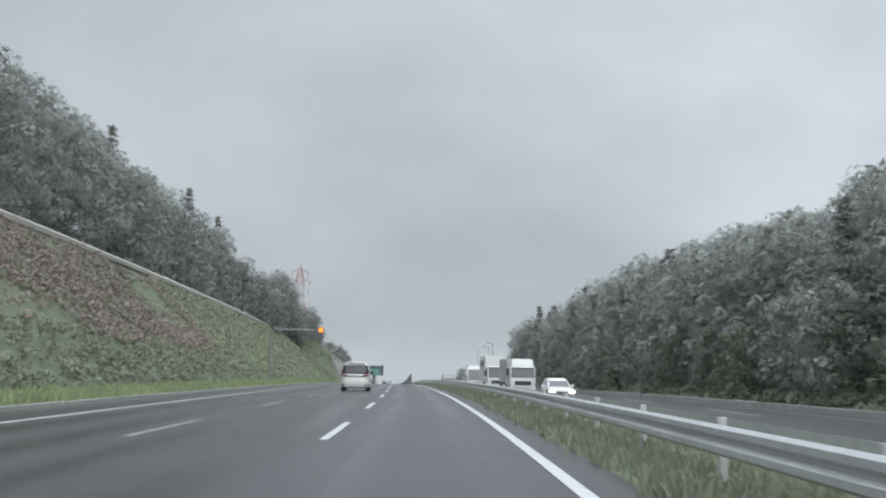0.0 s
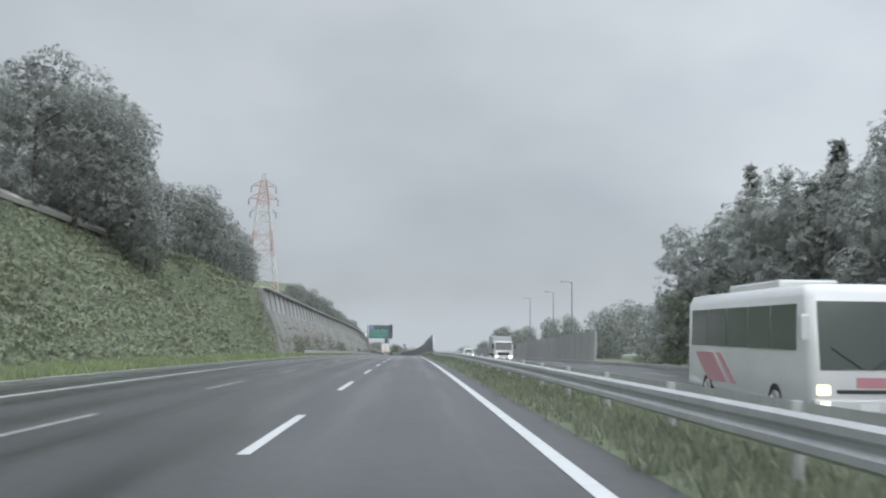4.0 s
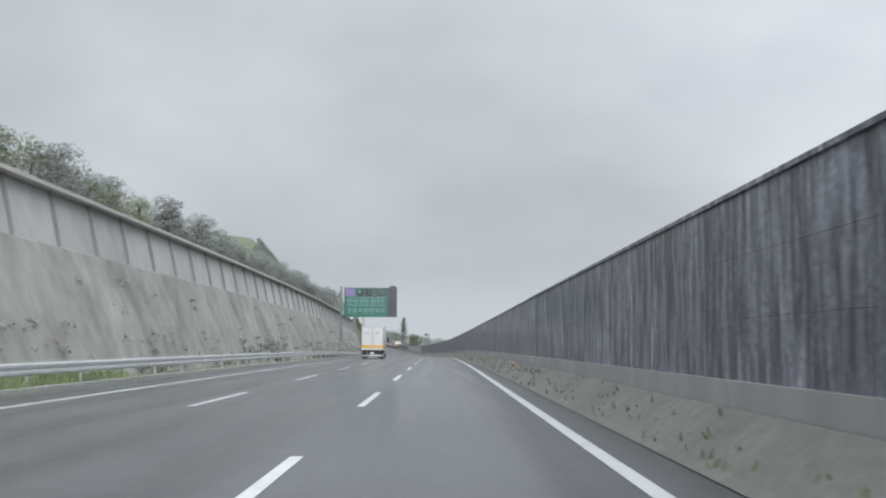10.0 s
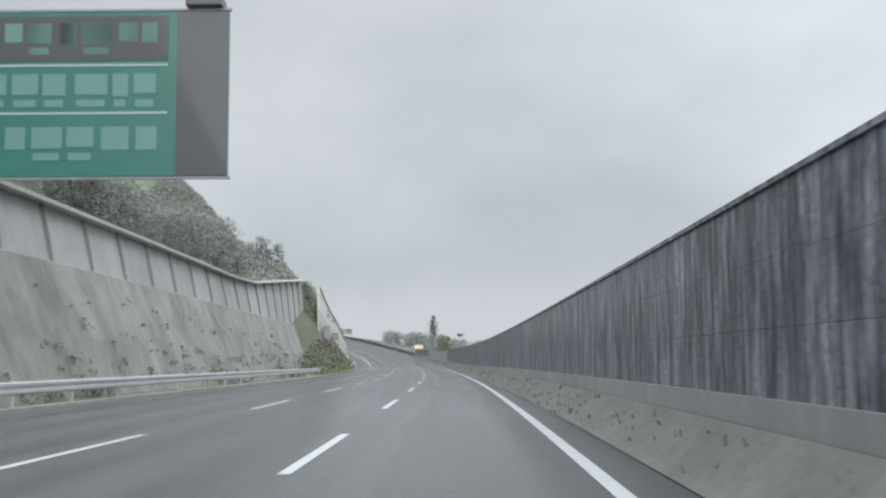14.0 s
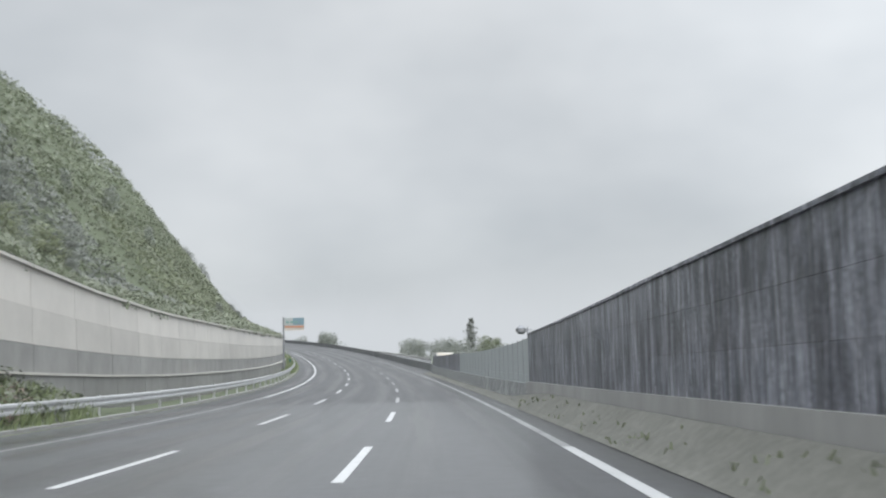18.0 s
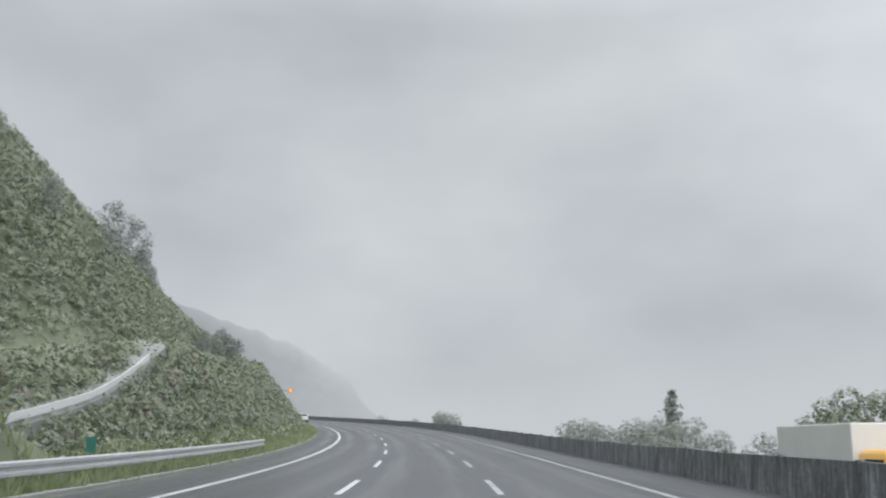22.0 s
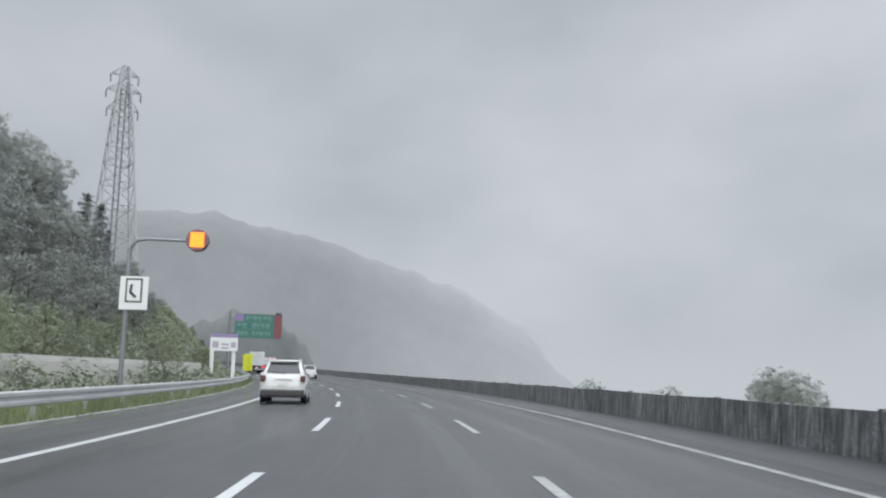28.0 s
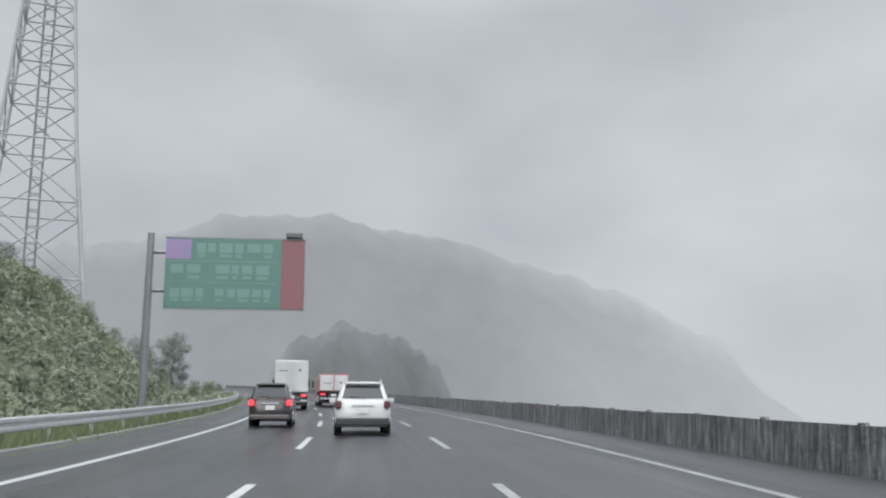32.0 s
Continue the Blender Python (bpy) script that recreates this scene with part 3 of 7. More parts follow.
def clear_wall():
    """Clouded see-through panels between posts, lower than the dark wall, then a dark stepped end."""
    wall = tagged(new("wall_median_clouded"), "row of clouded grey-blue sound panels between posts", "sound wall", kind="structure")
    l = -1.7
    foot = strip("footing", stations(565.4, 629, 3), [(l + 0.24, -0.1), (l + 0.14, 0.8), (l - 0.14, 0.8), (l - 0.24, -0.1)], STREAKED_FOOT)
    foot.parent = wall
    top = lambda s: float(np.interp(s, [565.4, 570, 594, 605, 629], [2.6, 2.5, 2.25, 2.22, 1.85]))
    ss = stations(565.4, 629, 2)
    for a, b in zip(ss, ss[1:]):
        if a < 602:
            slab(a, b, l + 0.02, l + 0.02, lambda s: 0.8, lambda s: 1.15, CLEAR, wall, gap=0.05, face=0.02)
            slab(a, b, l + 0.02, l + 0.02, lambda s: 1.16, top, CLEAR, wall, gap=0.05, face=0.02)
        else:
            slab(a, b, l + 0.02, l + 0.02, lambda s: 0.8, top, DARKWALL, wall, gap=0.05, face=0.02)
        part("post", boxed(-0.03, 0.03, -0.03, 0.03, 0.75, top(a) + 0.05), STEEL, wall).matrix_basis = stand(a, l)
    return wall


clear_wall()


def low_barrier():
    """Waist-high dark barrier of panels and posts along the median."""
    wall = tagged(new("wall_median_low"), "waist-high dark wet barrier of panels between posts", "barrier", kind="structure")
    l = -2.6
    ss = stations(612, 1200, 4)
    piece = None
    for i, (a, b) in enumerate(zip(ss, ss[1:])):
        v = []
        for s in (a + 0.04, b - 0.04):
            h = 0.83 + 0.02 * math.sin(s)
            v += [spot(s, l + 0.1, -0.1), spot(s, l + 0.05, h), spot(s, l - 0.05, h), spot(s, l - 0.1, -0.1)]
        mesh_object("panel", v, [(0, 3, 2, 1), (4, 5, 6, 7), (0, 1, 5, 4), (1, 2, 6, 5), (2, 3, 7, 6), (3, 0, 4, 7)], LOWWALL).parent = wall
        post = part("post", boxed(-0.07, 0.07, -0.06, 0.06, -0.1, 0.87), LOWWALL, wall) if piece is None else share(piece, Matrix())
        piece = piece or post
        post.matrix_basis = stand(a, l)
    return wall


low_barrier()


def barrier_bracket():
    """A bent steel tube that stands behind the low barrier and leans back to its foot."""
    hook = tagged(new("steel_bracket"), "bent grey steel tube behind the waist-high barrier", "bracket")
    hook.matrix_basis = stand(750.2, -3.1)
    part("upright", rodded((0, 0, -0.6), (0, 0, 1.4), 0.05, 0.05, 8), GALV, hook)
    part("bend", rodded((0, 0, 1.4), (0.2, 0, 1.42), 0.05, 0.05, 8), GALV, hook)
    part("brace", rodded((0.2, 0, 1.42), (1.0, 0, 0.2), 0.05, 0.05, 8), GALV, hook)
    part("foot", boxed(-0.12, 1.15, -0.1, 0.1, -1.6, -0.55), CONCRETE, hook)
    return hook


barrier_bracket()


# ---------------------------------------------------------------- walls on the left
BAND = material("grey_facing", (0.43, 0.43, 0.42), (0.29, 0.29, 0.28), rough=0.65, grain=1.0, streak=0.5, bump=0.1, wet=0.15, random_tint=0.08)


def slope_wall():
    """Sprayed slope with a band of grey panels under a pale coping that leans to the road on ribs."""
    wall = tagged(new("wall_slope"), "sprayed grey slope topped by ribbed panels and a pale coping", "retaining wall", kind="structure")
    s0, s1 = 222.0, 512.0
    up = lambda s: float(np.interp(s, [s0, 474, 482, s1], [0.0, 0.0, 0.2, 2.9]))
    face = strip("face", stations(s0, s1, 2), lambda s: [
        (14.35, 0.0), (14.75 + 0.1 * noise.noise(Vector((s * 0.3, 0, 0))), 0.8), (15.2 + 0.15 * noise.noise(Vector((s * 0.3, 2, 0))), 2.2),
        (15.75 + 0.15 * noise.noise(Vector((s * 0.3, 4, 0))), 3.6), (16.25, 4.9), (16.45, 5.0)], SHOT)
    face.parent = wall
    for s in (s0, s1):
        end = [(14.35, -0.2), (14.35, 0.0), (14.75, 0.8), (15.2, 2.2), (15.75, 3.6), (16.3, 4.8), (16.9, 7.15 + up(s)), (17.6, 7.15 + up(s)), (17.6, -0.2)]
        v = [spot(s + d, l, z) for d in (-0.12, 0.12) for l, z in end]
        n = len(end)
        mesh_object("end_face", v, [tuple(range(n)), tuple(range(2 * n - 1, n - 1, -1))] + [(i, (i + 1) % n, n + (i + 1) % n, n + i) for i in range(n)], SHOT).parent = wall
    ss = stations(s0, s1, 4)
    for a, b in zip(ss, ss[1:]):
        v = []
        for s in (a + 0.05, b - 0.05):
            v += [spot(s, 16.35, 4.7), spot(s, 16.9, 7.15 + up(s)), spot(s, 17.05, 7.15 + up(s)), spot(s, 16.5, 4.7)]
        mesh_object("panel", v, [(0, 3, 2, 1), (4, 5, 6, 7), (0, 1, 5, 4), (1, 2, 6, 5), (2, 3, 7, 6), (3, 0, 4, 7)], BAND).parent = wall
        bm = bmesh.new()
        q = [Vector((-16.3, 0, 5.0)), Vector((-16.42, 0, 5.0)), Vector((-16.9, 0, 7.1 + up(a))), Vector((-16.72, 0, 7.1 + up(a)))]
        vs = [bm.verts.new(p + Vector((0, d, 0))) for d in (-0.05, 0.05) for p in q]
        for f in ((0, 1, 2, 3), (7, 6, 5, 4), (0, 4, 5, 1), (1, 5, 6, 2), (2, 6, 7, 3), (3, 7, 4, 0)):
            bm.faces.new([vs[i] for i in f])
        part("rib", bm, FOOT, wall).matrix_basis = stand(a, 0)
    cap = strip("coping", stations(s0, s1, 3), lambda s: [(16.4, 7.1 + up(s)), (16.38, 7.24 + up(s)), (17.1, 7.3 + up(s)), (17.1, 7.1 + up(s))], PALE, closed=True, caps=True)
    cap.parent = wall
    return wall


slope_wall()


def pale_wall():
    """Pale concrete wall: its top falls from the slope's height to about four metres; two rows of cast panels."""
    wall = tagged(new("wall_pale"), "pale cast-concrete wall with bands of panels above a stained ledge", "retaining wall", kind="structure")
    top = lambda s: float(np.interp(s, [514, 520, 528, 536, 545, 556, 565, 575, 600, 664], [9.5, 8.5, 7.5, 6.9, 6.2, 5.1, 4.6, 4.35, 4.3, 4.35]))
    ss = stations(514, 660, 4)
    for a, b in zip(ss, ss[1:]):
        for lo, hi, off, mat in ((0.0, 0.31, 0.3, FOOT), (0.31, 0.505, 0.1, FOOT), (0.505, 0.745, 0.05, PALE), (0.745, 1.0, 0.0, CREAM)):
            v = []
            for s in (a + 0.015, b - 0.015):
                h = top(s)
                v += [spot(s, 15.0 - off + lo * 0.12, h * lo), spot(s, 15.0 - off + hi * 0.12, h * hi - 0.02), spot(s, 15.32, h * hi - 0.02), spot(s, 15.32, h * lo)]
            mesh_object("panel", v, [(0, 3, 2, 1), (4, 5, 6, 7), (0, 1, 5, 4), (1, 2, 6, 5), (2, 3, 7, 6), (3, 0, 4, 7)], mat).parent = wall
    ledge = strip("ledge", stations(514, 660, 3), lambda s: [(14.66, 0.31 * top(s) - 0.02), (14.66, 0.31 * top(s) + 0.06), (14.98, 0.31 * top(s) + 0.06), (14.98, 0.31 * top(s) - 0.02)], PALE, closed=True, caps=True)
    ledge.parent = wall
    cap = strip("coping", stations(514, 660, 3), lambda s: [(14.98, top(s)), (14.98, top(s) + 0.1), (15.4, top(s) + 0.1), (15.4, top(s))], PALE, closed=True, caps=True)
    cap.parent = wall
    return wall


pale_wall()


def wall_box(s, z, w, h):
    """A steel equipment cabinet fixed to the pale wall, with a door, hood and conduit."""
    c = tagged(new("wall_cabinet"), "weathered grey steel cabinet fixed to the pale wall", "cabinet", group="cabinets on the pale wall")
    c.matrix_basis = stand(s, 14.72, z)
    part("body", boxed(-0.02, 0.5, -w / 2, w / 2, 0, h, 0.02), FOOT, c)
    part("hood", boxed(-0.1, 0.5, -w / 2 - 0.06, w / 2 + 0.06, h, h + 0.06), STEEL, c)
    for y in (-w / 4, w / 4):
        d = part("door", boxed(-0.05, -0.02, y - w / 4 + 0.03, y + w / 4 - 0.03, 0.05, h - 0.05), FOOT, c)
        part("handle", boxed(-0.08, -0.05, y + 0.1, y + 0.14, h * 0.4, h * 0.6), GALV, d)
    part("conduit", rodded((0.12, 0, -z + 2.4), (0.12, 0, 0), 0.05), STEEL, c)


wall_box(529.8, 4.0, 2.6, 0.85)
wall_box(516.6, 4.0, 2.2, 1.3)

# sound wall on the far side of the other carriageway
far_wall = tagged(new("wall_opposite"), "low grey concrete sound wall beyond the opposite carriageway", "sound wall", kind="structure")
for a in stations(226, 560, 4)[:-1]:
    v = []
    h = float(np.interp(a, [226, 260, 300, 560], [3.1, 2.9, 2.35, 2.4]))
    for s in (a + 0.05, a + 3.9):
        v += [spot(s, -18.3, -0.1), spot(s, -18.3, h), spot(s, -18.5, h), spot(s, -18.5, -0.1)]
    mesh_object("panel", v, [(0, 3, 2, 1), (4, 5, 6, 7), (0, 1, 5, 4), (1, 2, 6, 5), (2, 3, 7, 6), (3, 0, 4, 7)], CONCRETE).parent = far_wall
kerb = strip("kerb", stations(-100, 1300, 5), lambda s: [(-18.0, drop(s) - 0.1), (-18.0, drop(s) + 0.3), (-18.15, drop(s) + 0.34), (-18.2, drop(s) - 0.1)], CONCRETE)
tagged(kerb, "low concrete kerb beside the opposite carriageway", "kerb", kind="structure")

# ditch kerb along the left verge and the drain line on the first slope
tagged(strip("kerb_left", stations(-60, 1200, 5), [(13.1, -0.1), (13.1, 0.1), (13.25, 0.12), (13.3, -0.1)], CONCRETE), "low concrete edge of the left shoulder", "kerb", kind="structure")
tagged(strip("berm_drain", stations(-60, 205, 4), lambda s: [(23.6, left_height(s, 23.6) + 0.2), (23.5, left_height(s, 23.6) + 0.45), (24.2, left_height(s, 24.2) + 0.5), (24.3, left_height(s, 24.2) + 0.1)], PALE, closed=True),
       "pale concrete drain along the berm of a green slope", "drain", kind="structure")
_ramp = lambda s: float(np.interp(s, [648, 661, 672, 690, 730], [16.2, 16.6, 17.2, 19.0, 20.8]))
tagged(strip("berm_path", stations(661, 728, 2), lambda s: [(_ramp(s) - 0.5, left_height(s, _ramp(s)) - 0.5), (_ramp(s) - 0.5, left_height(s, _ramp(s)) + 0.12), (_ramp(s) - 0.3, left_height(s, _ramp(s)) + 0.3), (_ramp(s) + 1.0, left_height(s, _ramp(s)) + 0.5), (_ramp(s) + 1.2, left_height(s, _ramp(s)) - 0.5)], CONCRETE),
       "grey concrete maintenance path climbing the grassy slope", "path", kind="structure")
railing = tagged(new("path_railing"), "white steel guard railing along the climbing maintenance path", "railing")
strip("rail", stations(661, 682, 1.5), lambda s: [(_ramp(s) - 0.5, left_height(s, _ramp(s)) + a) for a in (0.28, 0.52)] + [(_ramp(s) - 0.44, left_height(s, _ramp(s)) + a) for a in (0.52, 0.28)], SIGN_WHITE, closed=True, caps=True).parent = railing
for s in stations(661, 682, 2.2):
    part("post", rodded((0, 0, -0.3), (0, 0, 0.55), 0.06), GALV, railing).matrix_basis = stand(s, _ramp(s) - 0.38, left_height(s, _ramp(s)))
BANK = material("gravel_bank", (0.2, 0.2, 0.182), (0.112, 0.114, 0.1), rough=0.8, grain=5.0, bump=0.5, big=0.1)
_low = lambda s: float(np.interp(s, [560, 572], [1.0, 0.2]))
tagged(strip("median_bank", stations(255, 631, 4), lambda s: [(-0.72, 0.01), (-0.85, 0.08 * _low(s)), (-1.1, 0.28 * _low(s)), (-1.5, 0.58 * _low(s))], BANK), "grey gravelly bank at the foot of the sound wall", "bank", kind="structure")

tagged(strip("wall_verge", stations(796, 862, 3), lambda s: [(16.55, 0.0), (16.65, 1.45), (16.7, 1.65), (17.0, 1.65), (17.0, 0.0)], PALE), "low pale concrete wall behind the verge bushes", "retaining wall", kind="structure")


# ---------------------------------------------------------------- trees and growth
def leaf_quads(points, normals, size, rng, ratio=0.7):
    """One small leaf spray, a bent quad, at each point; returns vertices, faces and soft outward normals."""
    n = len(points)
    soft = normals / (np.linalg.norm(normals, axis=1)[:, None] + 1e-9)
    up = rng.normal(size=(n, 3))
    nrm = soft + 0.45 * rng.normal(size=(n, 3))
    nrm /= np.linalg.norm(nrm, axis=1)[:, None] + 1e-9
    nrm *= np.where((nrm * soft).sum(1) < 0, -1.0, 1.0)[:, None]
    u = np.cross(nrm, up)
    u /= np.linalg.norm(u, axis=1)[:, None] + 1e-9
    v = np.cross(nrm, u)
    a = (size * (0.5 + 0.9 * rng.random(n)))[:, None]
    b = a * ratio
    verts = np.stack([points - u * a - v * b * 0.3, points - v * b - nrm * a * 0.15, points + u * a - v * b * 0.2, points + v * b - nrm * a * 0.15], axis=1).reshape(-1, 3)
    faces = (np.arange(n)[:, None] * 4 + np.arange(4)[None, :]).tolist()
    soft = 0.85 * soft + 0.15 * nrm
    return verts, faces, np.repeat(soft / (np.linalg.norm(soft, axis=1)[:, None] + 1e-9), 4, axis=0)


def quads_object(name, verts, faces, mat, soft=None):
    me = bpy.data.meshes.new(name)
    me.from_pydata(verts.tolist(), [], faces)
    me.materials.append(mat)
    me.update()
    if soft is not None:
        me.polygons.foreach_set("use_smooth", [True] * len(me.polygons))
        me.normals_split_custom_set_from_vertices(soft.tolist())
    return new(name, me)


def trunk_mesh(height, r, rng, limbs, spread):
    bm = bmesh.new()
    p, q = Vector((0, 0, -0.6)), None
    n = 5
    for i in range(n):
        q = Vector((rng.normal() * 0.12, rng.normal() * 0.12, height * (i + 1) / n))
        rod(bm, p, q, r * (1 - i / (n + 1)), r * (1 - (i + 1) / (n + 1)), 7)
        p = q
    for i in range(limbs):
        a, h = rng.random() * math.tau, height * (0.35 + 0.6 * rng.random())
        e = Vector((math.cos(a) * spread, math.sin(a) * spread, h + spread * 0.7))
        rod(bm, (0, 0, h), e * 0.6 + Vector((0, 0, h * 0.4)), r * 0.4, r * 0.25, 5)
        rod(bm, e * 0.6 + Vector((0, 0, h * 0.4)), e, r * 0.25, r * 0.08, 5)
    return bm


def broadleaf(seed, mat, height=10.0, spread=3.0, low=0.2, count=3000):
    """A broad-leaved tree: tapered trunk with limbs, crown of lobes of leaf sprays with gaps between them."""
    rng = np.random.default_rng(seed)
    tree = tagged(new("tree"), "broad-leaved roadside tree with a dense wet crown", "tree", group="roadside trees")
    part("trunk", trunk_mesh(height * 0.8, 0.16, rng, 6, spread * 0.6), BARK, tree)
    pts, nrm = [], []
    lobes = 15
    for i in range(lobes):
        h = height * (low + (1 - low) * (i + 0.5) / lobes)
        rad = spread * (0.45 + 0.55 * math.sin(math.pi * min(1, (h / height - low + 0.12) / (1.12 - low)) ** 0.8))
        a = i * 2.4 + rng.random()
        off = rad * (0.45 + 0.25 * rng.random())
        c = np.array([math.cos(a) * off, math.sin(a) * off, h - 0.06 * height])
        r = spread * (0.34 + 0.2 * rng.random())
        d = rng.normal(size=(count // lobes, 3))
        d /= np.linalg.norm(d, axis=1)[:, None]
        rr = r * (0.55 + 0.5 * rng.random(len(d)) ** 0.6)
        pts.append(c + d * rr[:, None] * np.array([1, 1, 0.8]))
        nrm.append(d + np.array([0, 0, 0.3]))
    v, f, sn = leaf_quads(np.concatenate(pts), np.concatenate(nrm), 0.2 * (3000 / count) ** 0.5, rng)
    quads_object("crown", v, f, mat, sn).parent = tree
    return tree


def conifer(seed, mat, height=13.0, spread=2.3, count=2600, low=0.12):
    """A cedar: straight trunk, whorls of drooping sprays in a ragged cone."""
    rng = np.random.default_rng(seed)
    tree = tagged(new("tree"), "tall dark cedar with a ragged pointed crown", "tree", group="roadside trees")
    part("trunk", trunk_mesh(height * 0.96, 0.17, rng, 0, 0), BARK, tree)
    pts, nrm = [], []
    whorls = 22
    for i in range(whorls):
        f0 = i / (whorls - 1)
        h = height * (low + (1 - low) * f0)
        rad = spread * (1 - f0) ** 0.75 * (0.8 + 0.4 * rng.random()) + 0.18
        for j in range(7):
            a = rng.random() * math.tau
            length = rad * (0.7 + 0.45 * rng.random())
            k = max(4, int(count / whorls / 7))
            t = rng.random(k) ** 0.7
            p = np.stack([np.cos(a) * t * length, np.sin(a) * t * length, h - 0.3 * t * length + 0.12 * t ** 2 * length], 1)
            p += rng.normal(size=p.shape) * (0.12 + 0.1 * length * t)[:, None] * np.array([1, 1, 0.7])
            pts.append(p)
            nrm.append(np.stack([np.cos(a) * t, np.sin(a) * t, np.full(k, 0.8)], 1))
    v, f, sn = leaf_quads(np.concatenate(pts), np.concatenate(nrm), 0.22 * (2600 / count) ** 0.5, rng, 0.55)
    quads_object("crown", v, f, mat, sn).parent = tree
    return tree


KINDS = {
    "round": [broadleaf(1, LEAF_GREY, 10, 3.1), broadleaf(2, LEAF_GREY, 10, 2.7, 0.12), broadleaf(3, LEAF_GREY, 10, 3.4, 0.15)],
    "green": [broadleaf(4, LEAF, 10, 3.2, 0.08), broadleaf(5, LEAF_LIGHT, 10, 3.6, 0.05)],
    "cedar": [conifer(6, NEEDLE), conifer(7, NEEDLE, 13, 1.9), conifer(8, NEEDLE, 13, 2.6, low=0.25)],
}
FAR_KINDS = {
    "round": [broadleaf(1, LEAF_GREY, 10, 3.1, count=1600), broadleaf(2, LEAF_GREY, 10, 2.7, 0.12, 1600), broadleaf(3, LEAF_GREY, 10, 3.4, 0.15, 1600)],
    "green": [broadleaf(4, LEAF, 10, 3.2, 0.08, 1600)],
    "cedar": [conifer(6, NEEDLE, count=1500), conifer(7, NEEDLE, 13, 1.9, 1500)],
}
_wood = []
_pick = random.Random(5)


def ground_z(s, l):
    return left_height(s, l) if l > 0 else right_height(s, l)


def plant(kind, s, l, height, label="", z=None, wide=1.0):
    """Note a tree of that height on the ground at (s, l)."""
    k = height / (13.0 if kind == "cedar" else 10.0)
    m = stand(s, l, (ground_z(s, l) if z is None else z) - 0.1, _pick.random() * 360) @ Matrix.Diagonal((k * wide, k * wide, k, 1))
    _wood.append((abs(l - 5), kind, m, label, _pick.random()))


def grow_wood(near):
    """The trees nearest to the road are things of their own; the deep wood behind is one mesh a kind."""
    _wood.sort(key=lambda w: w[0])
    used = set()
    for _, kind, m, label, r in _wood[:near]:
        protos = KINDS[kind]
        proto = protos[int(r * len(protos))]
        ob = copy_thing(proto, Matrix()) if proto in used else proto
        used.add(proto)
        ob.matrix_basis = m
        if label:
            ob["label"] = label
    for kind, mat, label in (("round", LEAF_GREY, "deep dull wood of broad-leaved trees behind the roadside trees"), ("green", LEAF, "green thicket behind the roadside bushes"), ("cedar", NEEDLE, "deep dark cedar wood across the motorway")):
        chosen = [w for w in _wood[near:] if w[1] == kind]
        if not chosen:
            continue
        verts, faces, softs, base = [], [], [], 0
        for _, _, m, _, r in chosen:
            crown = [c for c in FAR_KINDS[kind][int(r * len(FAR_KINDS[kind]))].children if c.name.startswith("crown")][0].data
            co = np.empty(len(crown.vertices) * 3)
            crown.vertices.foreach_get("co", co)
            nr = np.empty(len(crown.vertices) * 3)
            crown.vertices.foreach_get("normal", nr)
            a = np.array(m)
            verts.append(co.reshape(-1, 3) @ a[:3, :3].T + a[:3, 3])
            nn = nr.reshape(-1, 3) @ a[:3, :3].T
            softs.append(nn / (np.linalg.norm(nn, axis=1)[:, None] + 1e-9))
            faces.append(np.arange(len(co) // 3).reshape(-1, 4) + base)
            base += len(co) // 3
        wood = quads_object("woodland", np.concatenate(verts), np.concatenate(faces).tolist(), mat, np.concatenate(softs))
        tagged(wood, label, "wood", kind="stuff")
    for proto in [p for k in (KINDS, FAR_KINDS) for ps in k.values() for p in ps if p not in used]:
        for o in (*proto.children, proto):
            bpy.data.objects.remove(o)


def belt(kind, s0, s1, step, l0, l1, h0, h1, label="", wide=1.0):
    s = s0
    while s < s1:
        plant(kind, s + _pick.uniform(-0.3, 0.3) * step, _pick.uniform(l0, l1), _pick.uniform(h0, h1), label, wide=wide)
        s += step


# first cut: dull wood along the crest, larger trees before the retaining wall
GREY = "dull grey-green tree at the crest of the cut slope"
belt("round", 15, 150, 3.8, 25.5, 28.5, 8.3, 10.2, GREY, 1.05)
belt("round", 30, 128, 7, 29, 34, 9.0, 11, GREY, 1.1)
belt("round", 140, 164, 3.6, 24, 27, 7.0, 8.5, GREY, 1.15)
belt("round", 164, 181, 3.4, 22, 26, 6.4, 7.8, GREY, 1.15)
belt("round", 181, 191, 3.2, 21.5, 26, 8.8, 10.2, GREY, 1.15)
belt("round", 191, 203, 2.8, 23.4, 26, 10.6, 12.0, GREY, 1.1)
belt("round", 190, 208, 4.0, 21, 23, 5.0, 6.4, GREY, 1.2)
belt("cedar", 96, 150, 24, 26.5, 29, 11, 12)
belt("round", 209, 241, 3.2, 20.5, 24.5, 5.8, 7.8, GREY, 1.25)
belt("round", 266, 286, 3.6, 19.5, 23, 2.0, 3.2, GREY, 1.3)
